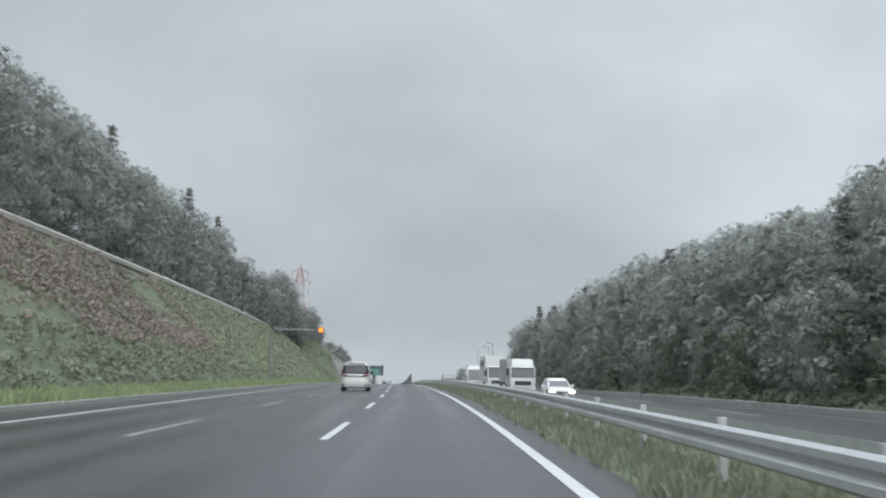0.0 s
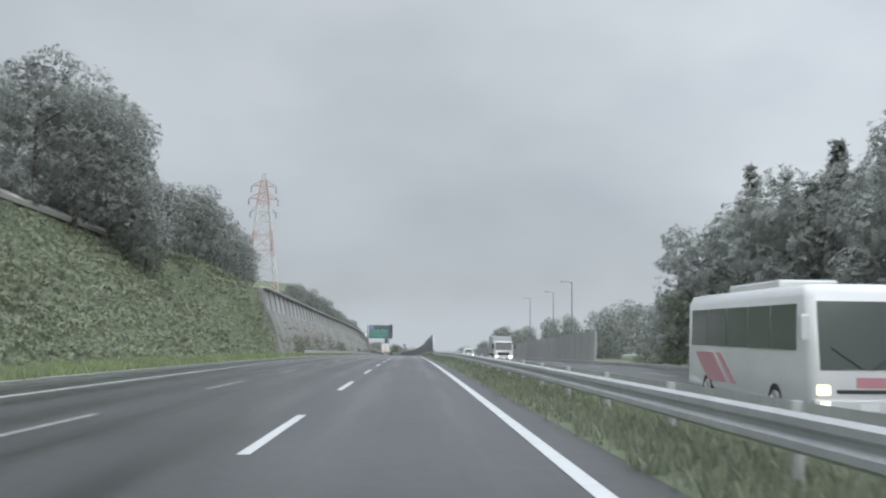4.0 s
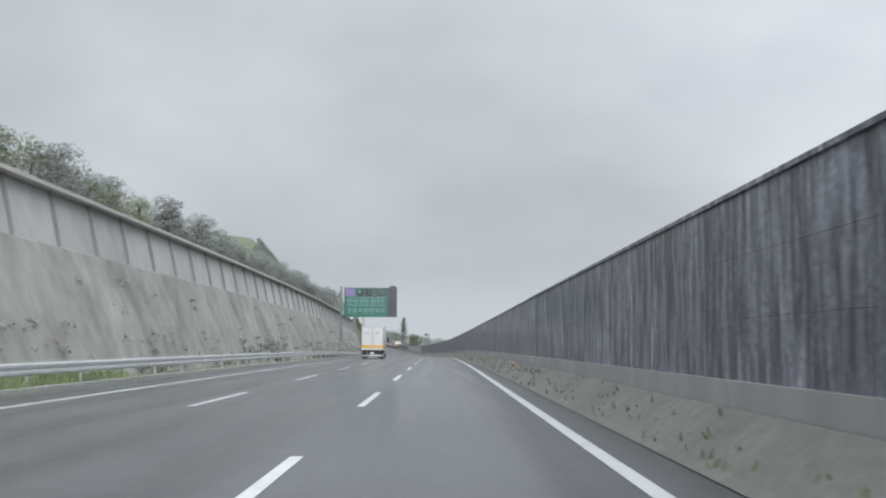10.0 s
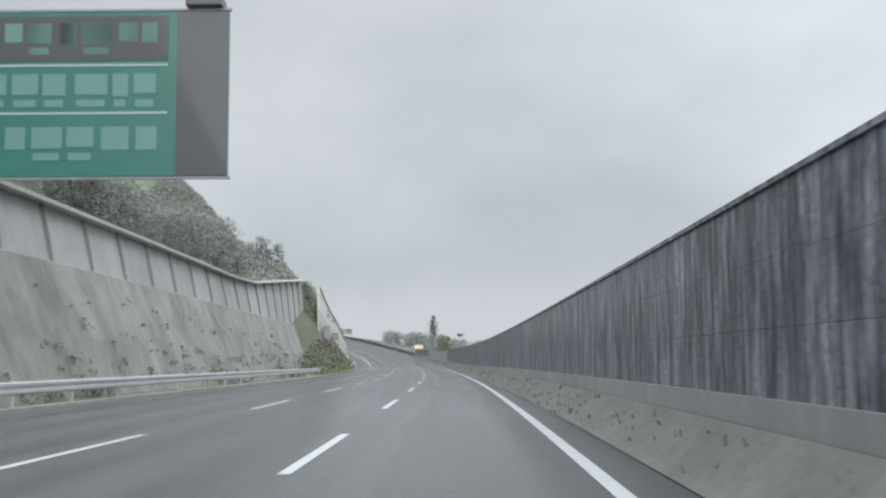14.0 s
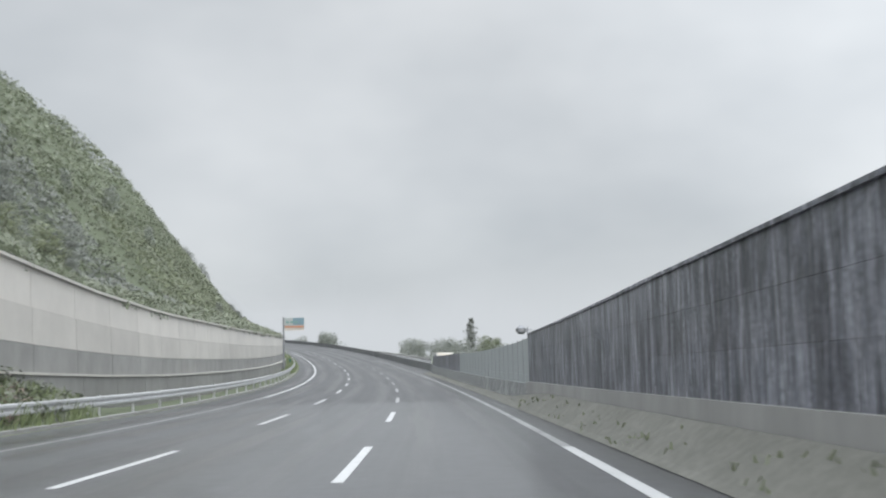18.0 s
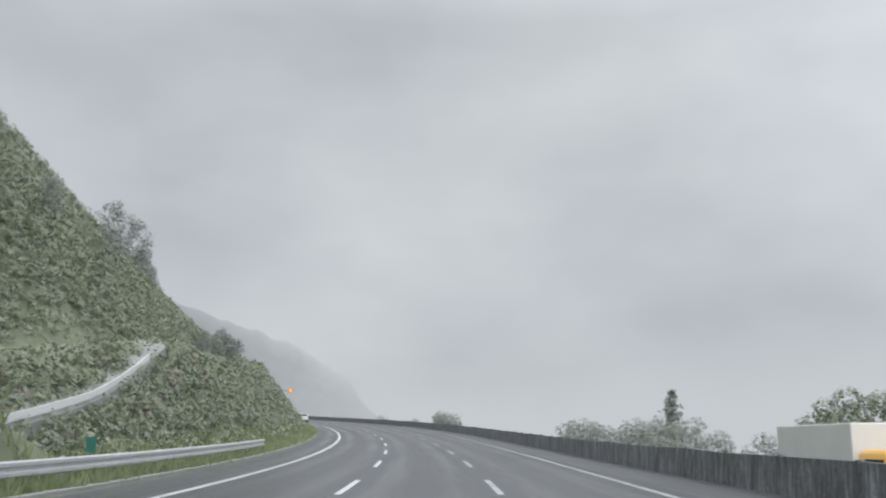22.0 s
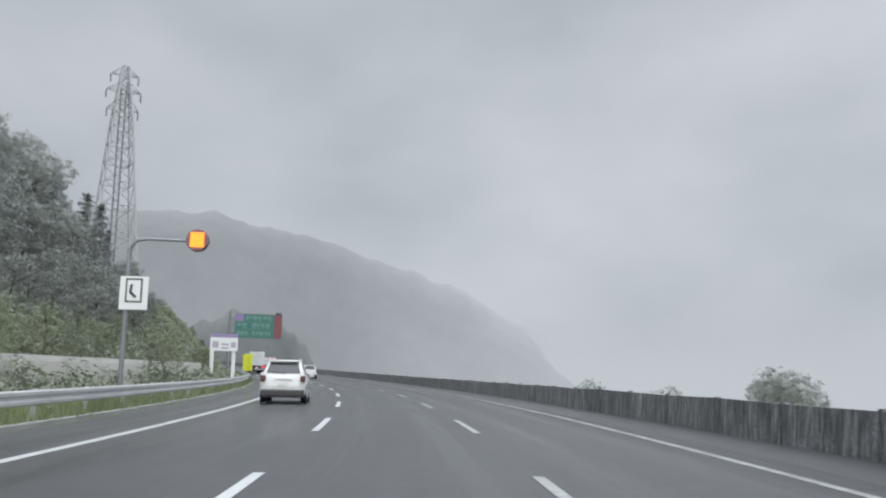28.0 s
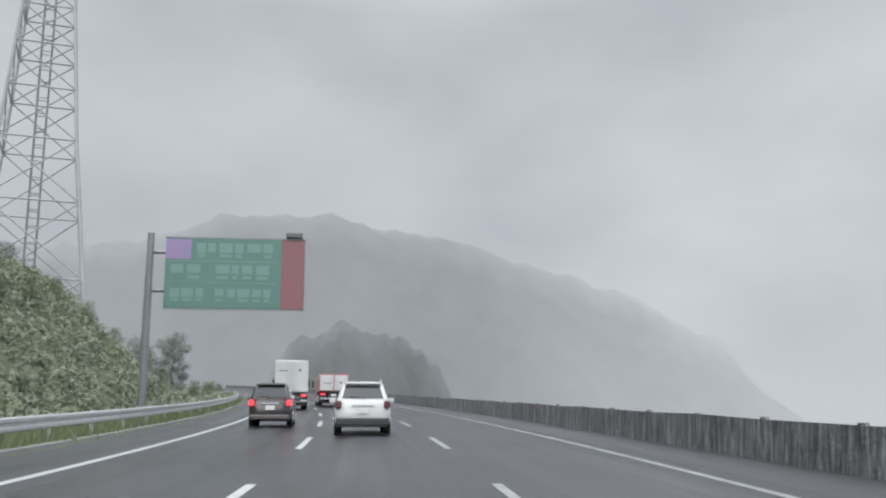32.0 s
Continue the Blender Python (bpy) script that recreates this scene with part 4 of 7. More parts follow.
# crest above the ribbed wall
CREST = "bushy tree above the coping of the retaining wall"
belt("round", 286, 328, 3.2, 19.2, 22, 3.8, 5.2, CREST, 1.3)
belt("green", 318, 352, 4, 19, 22, 2.6, 3.8, CREST, 1.3)
belt("round", 335, 376, 3.6, 19.5, 23, 3.0, 4.0, CREST, 1.4)
belt("round", 376, 400, 6, 22, 26, 3.0, 4.0, CREST, 1.4)
belt("round", 396, 482, 3.6, 23, 28, 3.6, 5.2, CREST, 1.25)
belt("round", 410, 486, 5, 28, 34, 4.5, 6.0, CREST, 1.25)
belt("round", 466, 502, 3.2, 21.5, 26, 4.6, 6.4, CREST, 1.25)
belt("round", 500, 530, 3.4, 20, 25, 2.4, 3.4, CREST, 1.3)
# opposite side: cedar wood mixed with broad trees, thinning behind the far wall
CEDAR = "tall dark cedar at the edge of the wood across the motorway"
MIXED = "tall dull broad-leaved tree in the wood across the motorway"
belt("round", 12, 90, 4.6, -24.5, -21, 8.5, 11.5, MIXED, 1.1)
belt("round", 90, 206, 4.6, -24.5, -21, 9.0, 12.5, MIXED, 1.1)
belt("cedar", 10, 212, 13.0, -24, -20.5, 9.5, 12.5, CEDAR, 1.2)
belt("cedar", 110, 208, 9, -30, -24, 12.0, 14.5, CEDAR, 1.1)
plant("cedar", 197, -25.0, 15.0, CEDAR, wide=1.15)
plant("cedar", 183, -25.5, 13.6, CEDAR, wide=1.1)
belt("round", 12, 90, 4.0, -31, -25, 9.5, 13.0, MIXED, 1.15)
belt("round", 90, 206, 4.0, -31, -25, 11.5, 14.8, MIXED, 1.15)
belt("round", 0, 120, 5.0, -38, -31, 13, 16.0, MIXED, 1.2)
belt("round", 120, 180, 5.0, -38, -31, 14, 17.0, MIXED, 1.2)
belt("round", 14, 200, 9, -21.5, -19.4, 4.0, 7.0, "low broad-leaved tree before the cedar wood", 1.15)
belt("green", 18, 200, 9, -21.5, -19.4, 3.6, 6.5, "low green broad-leaved tree before the cedar wood", 1.15)
FAR = "rounded tree behind the far sound wall"
belt("round", 208, 268, 4.6, -32, -25, 6.0, 8.2, FAR, 1.2)
belt("round", 268, 336, 4.2, -31, -26, 4.6, 5.8, FAR, 1.3)
for s, l, top in ((271, -27.0, 7.4), (276, -30.0, 8.2), (302, -28.2, 7.6), (306, -29.0, 8.3), (310, -30.0, 8.1), (321, -28.0, 8.0), (333, -28.6, 8.2), (337, -29.2, 8.9), (341, -30.4, 8.6)):
    plant("round", s, l, top - ground_z(s, l), "taller rounded tree rising behind the far sound wall", wide=0.95)
belt("round", 384, 436, 5.0, -34, -25, 7.5, 10.5, FAR, 1.2)
belt("round", 430, 600, 8, -44, -26, 4.5, 7.0, "rounded tree behind the far sound wall", 1.3)
# valley trees beyond the low barrier
plant("cedar", 813.5, -60.9, 20.0, "lone tall dark tree rising from the valley", z=-13.3, wide=1.35)
plant("round", 813.8, -60.7, 20.0, "lone tall dark tree rising from the valley", z=-13.5, wide=0.3)
for s, l, top, h in ((868, -33, 2.2, 12), (873, -36, 1.9, 12), (864, -31, 2.0, 12), (870, -35, 2.1, 12), (876, -38, 1.5, 12), (792, -44, 0.2, 11), (780, -40, -0.3, 11), (802, -46, -0.2, 11), (808, -47, -0.4, 11),
                     (760, -46, -0.2, 11), (745, -44, 0.1, 11), (733, -46, -0.2, 11), (835, -52, -0.3, 11), (905, -40, 0.2, 11), (938, -46, 0.3, 12), (645, -26, 2.0, 9), (652, -27, 1.6, 9), (640, -25, 1.7, 9),
                     (806, -36, 1.0, 11), (792, -36, 0.9, 11), (779, -36, 1.5, 11), (769, -36, 1.9, 11), (758, -34, 1.8, 11), (785, -30, 1.3, 11),
                     (720, -40, 0.6, 11), (700, -38, 0.8, 11), (690, -36, 1.0, 10), (770, -44, 0.0, 11)):
    plant("round", s, l, h, "rounded tree standing in the valley below the motorway", z=top - h, wide=1.2)
for s, l, top in ((704, -23, 2.8), (700, -22, 3.4), (696, -21.5, 4.0), (691, -21, 3.6), (686, -20.8, 3.6)):
    plant("green", s, l, top + 5.0, "leafy green tree beside the lower carriageway", z=-5.0, wide=0.9)
# later on our side
HILL = "small tree on the crest of the green hill"
belt("round", 536, 590, 3.2, 21, 28, 2.2, 3.4, "small dull tree on the wooded end of the hill", 1.3)
belt("green", 518, 575, 4.2, 16.6, 21, 1.6, 2.6, "low green bush above the pale wall", 1.5)
belt("round", 612, 650, 18, 30, 33, 2.5, 3.5, HILL)
plant("round", 668, 23.5, 3.2, HILL)
plant("round", 673, 24.5, 2.6, HILL)
belt("round", 700, 724, 12.0, 26.5, 30, 2.2, 3.0, "dull tree on the crest of the green slope", 1.2)
belt("round", 716, 744, 4.2, 21.5, 23.4, 1.5, 2.4, "dull tree on the crest of the green slope", 1.2)
plant("round", 737, 32.0, 5.6, HILL, wide=1.1)
plant("round", 731, 33.0, 4.4, HILL, wide=1.1)
belt("round", 742, 759, 3.4, 22, 24.6, 2.0, 2.7, "dull tree at the end of the green slope", 1.2)
belt("round", 748, 777, 3.0, 32.5, 36, 4.2, 5.8, "dull tree on the crest of the green slope", 1.25)
WOOD = "tall dull tree in the wood above the verge"
belt("round", 830, 908, 3.2, 35.5, 40.5, 12.0, 14.6, WOOD, 1.15)
belt("round", 836, 908, 3.6, 30.5, 33.5, 6.5, 8.5, WOOD, 1.25)
belt("round", 826, 906, 3.4, 26.5, 29.5, 4.0, 5.2, WOOD, 1.3)
belt("round", 810, 878, 3.4, 23, 26, 2.6, 3.6, WOOD, 1.35)
belt("green", 812, 868, 4.2, 18.5, 21, 1.5, 2.2, "leafy green bush under the wood", 1.4)
belt("green", 812, 890, 5, 16.4, 17.8, 1.8, 2.8, "leafy green bush behind the guard rail", 1.2)
plant("cedar", 907, 31.0, 9.8, "tall dark conifer at the edge of the wood", wide=1.4)
plant("cedar", 902, 32.0, 11.5, "tall dark conifer at the edge of the wood", wide=1.3)
plant("cedar", 913, 30.5, 6.5, "tall dark conifer at the edge of the wood", wide=1.4)
belt("round", 906, 938, 3.0, 27, 30.5, 3.6, 4.8, WOOD, 1.25)
belt("round", 906, 944, 3.4, 23.5, 26, 1.7, 2.4, WOOD, 1.3)
belt("green", 905, 938, 5, 17, 21, 1.2, 1.8, "leafy green bush on the slope behind the guard rail", 1.2)
belt("green", 935, 1000, 7, 15.6, 17.5, 1.4, 2.0, "leafy green bush behind the guard rail", 1.2)
belt("round", 1000, 1120, 8, 20, 40, 5.0, 9.0, WOOD, 1.2)
grow_wood(230)


def growth(name, label, mat, s0, s1, l0, l1, clumps, leaves, radius, size, height=0.5, seed=0, patch=0.0, category="undergrowth", over=None):
    """Low wet growth on the slopes: domes of leaf sprays set on the ground, thinner where patch noise is low."""
    rng = np.random.default_rng(seed)
    pts, nrm = [], []
    made = 0
    while made < clumps:
        s, l = rng.uniform(s0, s1), rng.uniform(l0, l1)
        if patch and noise.noise(Vector((s * 0.09, l * 0.25, seed))) < patch * rng.random() - 0.15:
            if rng.random() < 0.85:
                made += 1
                continue
        made += 1
        c = np.array(spot(s, l, over(l) if over else ground_z(s, l)))
        d = rng.normal(size=(leaves, 3))
        d[:, 2] = np.abs(d[:, 2])
        d /= np.linalg.norm(d, axis=1)[:, None]
        r = radius * (0.5 + 0.7 * rng.random())
        pts.append(c + d * r * np.array([1, 1, height / radius]) * (0.6 + 0.5 * rng.random(leaves))[:, None])
        nrm.append(d)
    v, f, sn = leaf_quads(np.concatenate(pts), np.concatenate(nrm) + np.array([0, 0, 0.5]), size, rng)
    return tagged(quads_object(name, v, f, mat, sn), label, category, kind="stuff")


def blades(name, label, s0, s1, l0, l1, count, height, seed, mat=BLADE):
    """Rank verge grass: upright narrow blades in tufts."""
    rng = np.random.default_rng(seed)
    s, l = rng.uniform(s0, s1, count), rng.uniform(l0, l1, count)
    base = np.array([spot(a, b, ground_z(a, b)) for a, b in zip(s, l)])
    n = 5
    base = np.repeat(base, n, axis=0) + rng.normal(size=(count * n, 3)) * np.array([0.14, 0.14, 0])
    h = height * (0.4 + 0.8 * rng.random(len(base)))
    a = rng.random(len(base)) * math.tau
    side = np.stack([np.cos(a), np.sin(a), np.zeros_like(a)], 1) * 0.03
    lean = rng.normal(size=(len(base), 3)) * 0.3 * h[:, None]
    lean[:, 2] = h
    verts = np.stack([base - side, base + side, base + lean + side * 0.4, base + lean - side * 0.4], 1).reshape(-1, 3)
    faces = (np.arange(len(base))[:, None] * 4 + np.arange(4)[None, :]).tolist()
    return tagged(quads_object(name, verts, faces, mat), label, "grass", kind="stuff")


growth("slope_growth", "tangle of wet green growth on the cut slope", LEAF, 5, 222, 15.1, 23.4, 4200, 16, 0.6, 0.15, 0.4, 11, 0.3)
growth("slope_growth_upper", "tangle of dull growth above the berm", LEAF, 5, 222, 24.3, 31, 1900, 16, 0.7, 0.24, 0.7, 12)
growth("slope_growth_brown", "withered brown growth on the cut slope", BROWN, 14, 92, 17.4, 23.4, 3800, 18, 0.5, 0.14, 0.5, 13, 0.25)
growth("slope_growth_fresh", "fresh pale green growth low on the slope", LEAF_LIGHT, 5, 92, 15.0, 18.0, 1300, 16, 0.55, 0.14, 0.35, 14)
growth("slope_growth_fresh", "fresh pale green growth over the slope", LEAF_LIGHT, 88, 222, 15.0, 23.4, 6600, 16, 0.55, 0.14, 0.35, 44)
growth("wall_foot_growth", "dark weeds along the foot of the sprayed slope", LEAF, 226, 512, 14.2, 14.9, 500, 16, 0.45, 0.17, 0.55, 15, 0.6)
face_z = lambda l: float(np.interp(l, [14.35, 14.75, 15.2, 15.75, 16.25], [0.0, 0.8, 2.2, 3.6, 4.9]))
growth("face_growth", "dull weeds rooted low on the sprayed slope", LEAF_GREY, 224, 508, 14.4, 15.1, 1500, 14, 0.42, 0.14, 0.3, 41, 0.8, over=face_z)
growth("face_growth_brown", "withered patches on the sprayed slope", BROWN, 224, 508, 14.5, 15.9, 800, 12, 0.4, 0.12, 0.22, 42, 1.0, over=face_z)
growth("face_growth_green", "green weeds over the foot of the sprayed slope", LEAF, 223, 318, 14.4, 15.25, 1500, 14, 0.4, 0.13, 0.28, 47, 0.5, over=face_z)
growth("face_growth_brown", "withered growth over the sprayed slope", BROWN, 223, 300, 14.6, 15.7, 700, 12, 0.4, 0.12, 0.22, 48, 0.6, over=face_z)
growth("cut_growth", "dark tangled growth on the bank before the pale wall", LEAF, 496, 560, 13.7, 15.0, 900, 18, 0.5, 0.15, 0.5, 16)
growth("cut_growth_brown", "withered reddish growth on the bank before the pale wall", BROWN, 500, 556, 13.7, 15.0, 1100, 16, 0.4, 0.13, 0.45, 26)
growth("hill_growth_dull", "dull tangled cover on the near end of the hill", LEAF_GREY, 512, 606, 20.5, 45, 4600, 15, 0.85, 0.22, 0.6, 43)
growth("hill_foot_growth", "green tangle along the top of the pale wall", LEAF, 512, 664, 15.45, 21, 2200, 15, 0.8, 0.2, 0.55, 46)
growth("hill_growth", "even cover of green creeper on the hill", LEAF_LIGHT, 622, 700, 15.5, 32, 3600, 15, 0.75, 0.18, 0.5, 17)
growth("hill_growth_dark", "darker creeper on the hill", LEAF, 512, 700, 15.5, 36, 4600, 15, 0.75, 0.18, 0.5, 18)
growth("upper_growth", "coarse growth along the crest of the hill", LEAF, 600, 770, 31, 52, 2900, 14, 0.95, 0.26, 0.6, 30)
growth("green_slope", "green growth on the long grassy slope", LEAF, 659, 806, 14.8, 31, 7600, 16, 0.65, 0.17, 0.45, 19)
growth("green_slope_fresh", "pale green growth on the long grassy slope", LEAF_LIGHT, 648, 806, 14.2, 29, 4200, 16, 0.6, 0.16, 0.4, 20, 0.4)
growth("green_slope_brown", "withered growth on the long grassy slope", BROWN, 664, 770, 16, 22, 700, 14, 0.6, 0.2, 0.4, 21, 0.6)
growth("verge_growth", "weeds and low bushes behind the guard rail", LEAF, 786, 1010, 14.2, 17, 1300, 16, 0.6, 0.2, 0.7, 22, 0.3)
growth("hedge", "loose hedge of leafy bushes before the low verge wall", LEAF, 797, 868, 14.9, 16.3, 420, 22, 0.55, 0.16, 1.15, 27, 0.3)
growth("wood_floor", "dark undergrowth under the wood above the verge", LEAF, 800, 905, 17, 33, 2600, 15, 0.9, 0.24, 0.8, 45)
growth("crest_growth", "dull growth between the retaining walls", LEAF_GREY, 474, 560, 17.2, 28, 1500, 18, 0.7, 0.18, 0.6, 28)
growth("late_slope_growth", "green growth on the slope below the pylon", LEAF_LIGHT, 895, 985, 15.3, 26, 3600, 16, 0.6, 0.15, 0.45, 23)
growth("late_slope_tangle", "darker tangle on the slope below the pylon", LEAF, 895, 985, 15.8, 28, 3200, 16, 0.6, 0.16, 0.5, 29)
growth("median_weeds", "sparse weeds at the foot of the sound wall", LEAF_LIGHT, 256, 560, -1.5, -1.0, 60, 12, 0.12, 0.05, 0.09, 24, 0.9)
growth("wood_edge", "undergrowth at the edge of the wood across the motorway", LEAF, 5, 215, -24, -18.6, 1500, 16, 0.8, 0.26, 0.9, 25)
blades("verge_grass", "rank pale verge grass beside the shoulder", 5, 232, 13.35, 15.2, 8000, 0.36, 31, BLADE_FRESH)
blades("verge_grass", "rank verge grass under the guard rail", 230, 330, 13.35, 14.35, 3200, 0.3, 37, BLADE_FRESH)
blades("verge_grass", "rank verge grass beside the shoulder", 500, 560, 13.4, 14.6, 2600, 0.4, 32, BLADE_FRESH)
blades("verge_grass", "rank pale verge grass beside the shoulder", 640, 800, 13.35, 15.2, 9000, 0.4, 33, BLADE_FRESH)
blades("verge_grass", "rank verge grass around the guard rail", 786, 1000, 13.35, 14.6, 4500, 0.36, 34, BLADE_FRESH)
blades("median_grass", "thin rough grass at the foot of the sound wall", 256, 566, -1.5, -0.9, 700, 0.1, 36)
blades("median_grass", "rough wet grass on the median", 5, 262, -4.2, -0.85, 24000, 0.2, 35)


# ---------------------------------------------------------------- distance: glowing mountain and haze backdrops, mist painted in
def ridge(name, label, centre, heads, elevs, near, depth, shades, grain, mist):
    """A glowing wooded ridge with rain haze painted into its colour: heads and elevs give its skyline in degrees as
    seen from the centre.
    """
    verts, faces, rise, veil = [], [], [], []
    n, rows_up = 160, 26
    hs = [heads[0] + (heads[-1] - heads[0]) * i / n for i in range(n + 1)]
    far = near + depth
    for h in hs:
        top = (far - 20) * math.tan(radians(float(np.interp(h, heads, elevs)))) + far / 150 * noise.noise(Vector((h * 0.5, 0, 1))) + far / 290 * noise.noise(Vector((h * 2.2, 0, 7)))
        for j in range(rows_up):
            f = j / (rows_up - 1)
            d = near + depth * f + depth * 0.1 * noise.noise(Vector((h * 0.25, f * 3, 2))) + depth * 0.04 * noise.noise(Vector((h * 1.2, f * 9, 5)))
            z = -25 + (top + 25) * math.sin(f * math.pi / 2) + 2.0 * noise.noise(Vector((h * 1.6, f * 12, 9))) * (f < 0.97)
            a = radians(h)
            verts.append((centre.x - d * math.sin(a), centre.y + d * math.cos(a), centre.z + z))
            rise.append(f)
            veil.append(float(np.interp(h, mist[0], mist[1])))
    for i in range(n):
        for j in range(rows_up - 1):
            a = i * rows_up + j
            faces.append((a, a + rows_up, a + rows_up + 1, a + 1))
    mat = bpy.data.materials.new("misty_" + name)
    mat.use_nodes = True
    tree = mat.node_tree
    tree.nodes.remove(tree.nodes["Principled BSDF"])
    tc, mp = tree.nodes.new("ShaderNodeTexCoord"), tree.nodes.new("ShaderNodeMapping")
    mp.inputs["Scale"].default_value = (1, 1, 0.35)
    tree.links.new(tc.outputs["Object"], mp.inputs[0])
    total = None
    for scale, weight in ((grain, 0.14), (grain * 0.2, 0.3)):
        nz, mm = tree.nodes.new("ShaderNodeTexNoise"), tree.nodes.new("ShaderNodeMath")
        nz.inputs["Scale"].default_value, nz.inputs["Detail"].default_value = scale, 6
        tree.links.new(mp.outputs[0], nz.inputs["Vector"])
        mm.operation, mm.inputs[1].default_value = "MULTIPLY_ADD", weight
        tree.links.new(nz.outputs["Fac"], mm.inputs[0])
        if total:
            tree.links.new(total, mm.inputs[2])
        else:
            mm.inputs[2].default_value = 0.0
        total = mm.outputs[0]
    # haze painted into the emission: paler towards the skyline and by heading
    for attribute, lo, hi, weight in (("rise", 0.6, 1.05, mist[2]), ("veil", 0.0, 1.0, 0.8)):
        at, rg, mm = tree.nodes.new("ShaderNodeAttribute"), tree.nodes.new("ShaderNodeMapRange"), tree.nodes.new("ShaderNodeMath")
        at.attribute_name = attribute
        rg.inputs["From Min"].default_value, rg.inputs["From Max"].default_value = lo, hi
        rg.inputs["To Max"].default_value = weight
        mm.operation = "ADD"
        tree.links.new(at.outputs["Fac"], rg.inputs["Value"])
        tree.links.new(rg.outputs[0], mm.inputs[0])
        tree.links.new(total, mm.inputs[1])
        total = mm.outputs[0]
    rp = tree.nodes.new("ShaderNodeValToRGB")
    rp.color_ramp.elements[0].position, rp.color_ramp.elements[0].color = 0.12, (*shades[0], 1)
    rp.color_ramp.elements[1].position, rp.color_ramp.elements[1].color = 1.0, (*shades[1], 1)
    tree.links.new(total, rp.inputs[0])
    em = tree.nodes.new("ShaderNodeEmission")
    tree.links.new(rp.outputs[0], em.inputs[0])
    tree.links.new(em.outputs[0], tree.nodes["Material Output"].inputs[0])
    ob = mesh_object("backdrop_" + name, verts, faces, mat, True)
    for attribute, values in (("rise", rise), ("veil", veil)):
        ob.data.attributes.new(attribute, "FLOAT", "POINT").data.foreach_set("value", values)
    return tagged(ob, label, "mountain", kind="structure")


# sky-like tone to which the ridges' emission is blended as painted haze
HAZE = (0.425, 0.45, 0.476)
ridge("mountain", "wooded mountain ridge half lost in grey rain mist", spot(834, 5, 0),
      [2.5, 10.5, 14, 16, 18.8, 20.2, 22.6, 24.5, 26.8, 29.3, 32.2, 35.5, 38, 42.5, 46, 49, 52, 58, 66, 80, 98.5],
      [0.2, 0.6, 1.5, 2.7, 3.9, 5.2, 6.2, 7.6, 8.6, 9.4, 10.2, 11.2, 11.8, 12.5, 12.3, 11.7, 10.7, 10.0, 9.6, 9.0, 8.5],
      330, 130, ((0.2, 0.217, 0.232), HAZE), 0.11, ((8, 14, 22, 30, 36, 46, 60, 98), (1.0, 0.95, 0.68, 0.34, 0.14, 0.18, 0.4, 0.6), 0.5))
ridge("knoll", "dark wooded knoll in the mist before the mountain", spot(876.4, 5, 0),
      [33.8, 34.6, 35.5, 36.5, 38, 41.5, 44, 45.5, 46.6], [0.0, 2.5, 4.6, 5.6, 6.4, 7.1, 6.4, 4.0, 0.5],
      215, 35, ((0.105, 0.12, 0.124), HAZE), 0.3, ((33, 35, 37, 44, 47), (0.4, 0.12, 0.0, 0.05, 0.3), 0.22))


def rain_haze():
    """A glowing sheet around the land, added in place of far grey haze."""
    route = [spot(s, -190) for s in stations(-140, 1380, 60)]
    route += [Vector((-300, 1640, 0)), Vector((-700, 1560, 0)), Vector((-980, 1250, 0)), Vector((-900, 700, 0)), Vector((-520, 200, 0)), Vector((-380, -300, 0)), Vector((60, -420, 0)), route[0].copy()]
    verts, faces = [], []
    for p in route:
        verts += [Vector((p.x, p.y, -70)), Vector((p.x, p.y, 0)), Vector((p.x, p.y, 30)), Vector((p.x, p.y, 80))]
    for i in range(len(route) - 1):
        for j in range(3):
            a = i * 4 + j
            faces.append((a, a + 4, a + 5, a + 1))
    # emits the horizon sky's tone, so the sheet passes for haze
    mat = mist_glow_material("rain_haze", (0.45, 0.475, 0.505), -2, 45)
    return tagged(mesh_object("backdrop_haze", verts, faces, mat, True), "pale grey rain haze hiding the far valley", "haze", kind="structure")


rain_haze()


# ---------------------------------------------------------------- signs, lamps, pylons
GREEN = material("sign_green", (0.034, 0.17, 0.14), (0.026, 0.135, 0.11), rough=0.35, grain=1.5, wet=0.4)
SIGN_DARK = plain("sign_dark", (0.06, 0.065, 0.075), 0.4, wet=0.4)
SIGN_PURPLE = plain("sign_purple", (0.25, 0.18, 0.38), 0.4, wet=0.3)
SIGN_TEAL = plain("sign_pale_teal", (0.12, 0.255, 0.23), 0.4, wet=0.3)
SIGN_RULE = plain("sign_rule", (0.3, 0.42, 0.41), 0.4, wet=0.3)
FADED_INK = plain("faded_ink", (0.38, 0.34, 0.44), 0.4, wet=0.3)
SIGN_GREY = plain("sign_grey", (0.33, 0.36, 0.37), 0.4, wet=0.3)
SIGN_BEIGE = plain("sign_beige", (0.5, 0.47, 0.43), 0.4, wet=0.3)
SIGN_TEAL_DULL = plain("sign_dull_teal", (0.12, 0.24, 0.22), 0.4, wet=0.3)
SIGN_RED = plain("sign_dull_red", (0.2, 0.06, 0.075), 0.4, wet=0.3)
AMBER = plain("amber_lamps", (1.0, 0.27, 0.01), 0.4, emit=1.0)
BLACK = plain("black_plastic", (0.02, 0.021, 0.023), 0.45, wet=0.2)
YELLOW = plain("yellow_board", (0.62, 0.66, 0.02), 0.5, wet=0.2)
YELLOW_INK = plain("yellow_ink", (0.46, 0.51, 0.03), 0.5)
BLUE = plain("sign_blue", (0.12, 0.21, 0.26), 0.4, wet=0.3)
ORANGE = plain("sign_orange", (0.42, 0.2, 0.12), 0.4, wet=0.2)


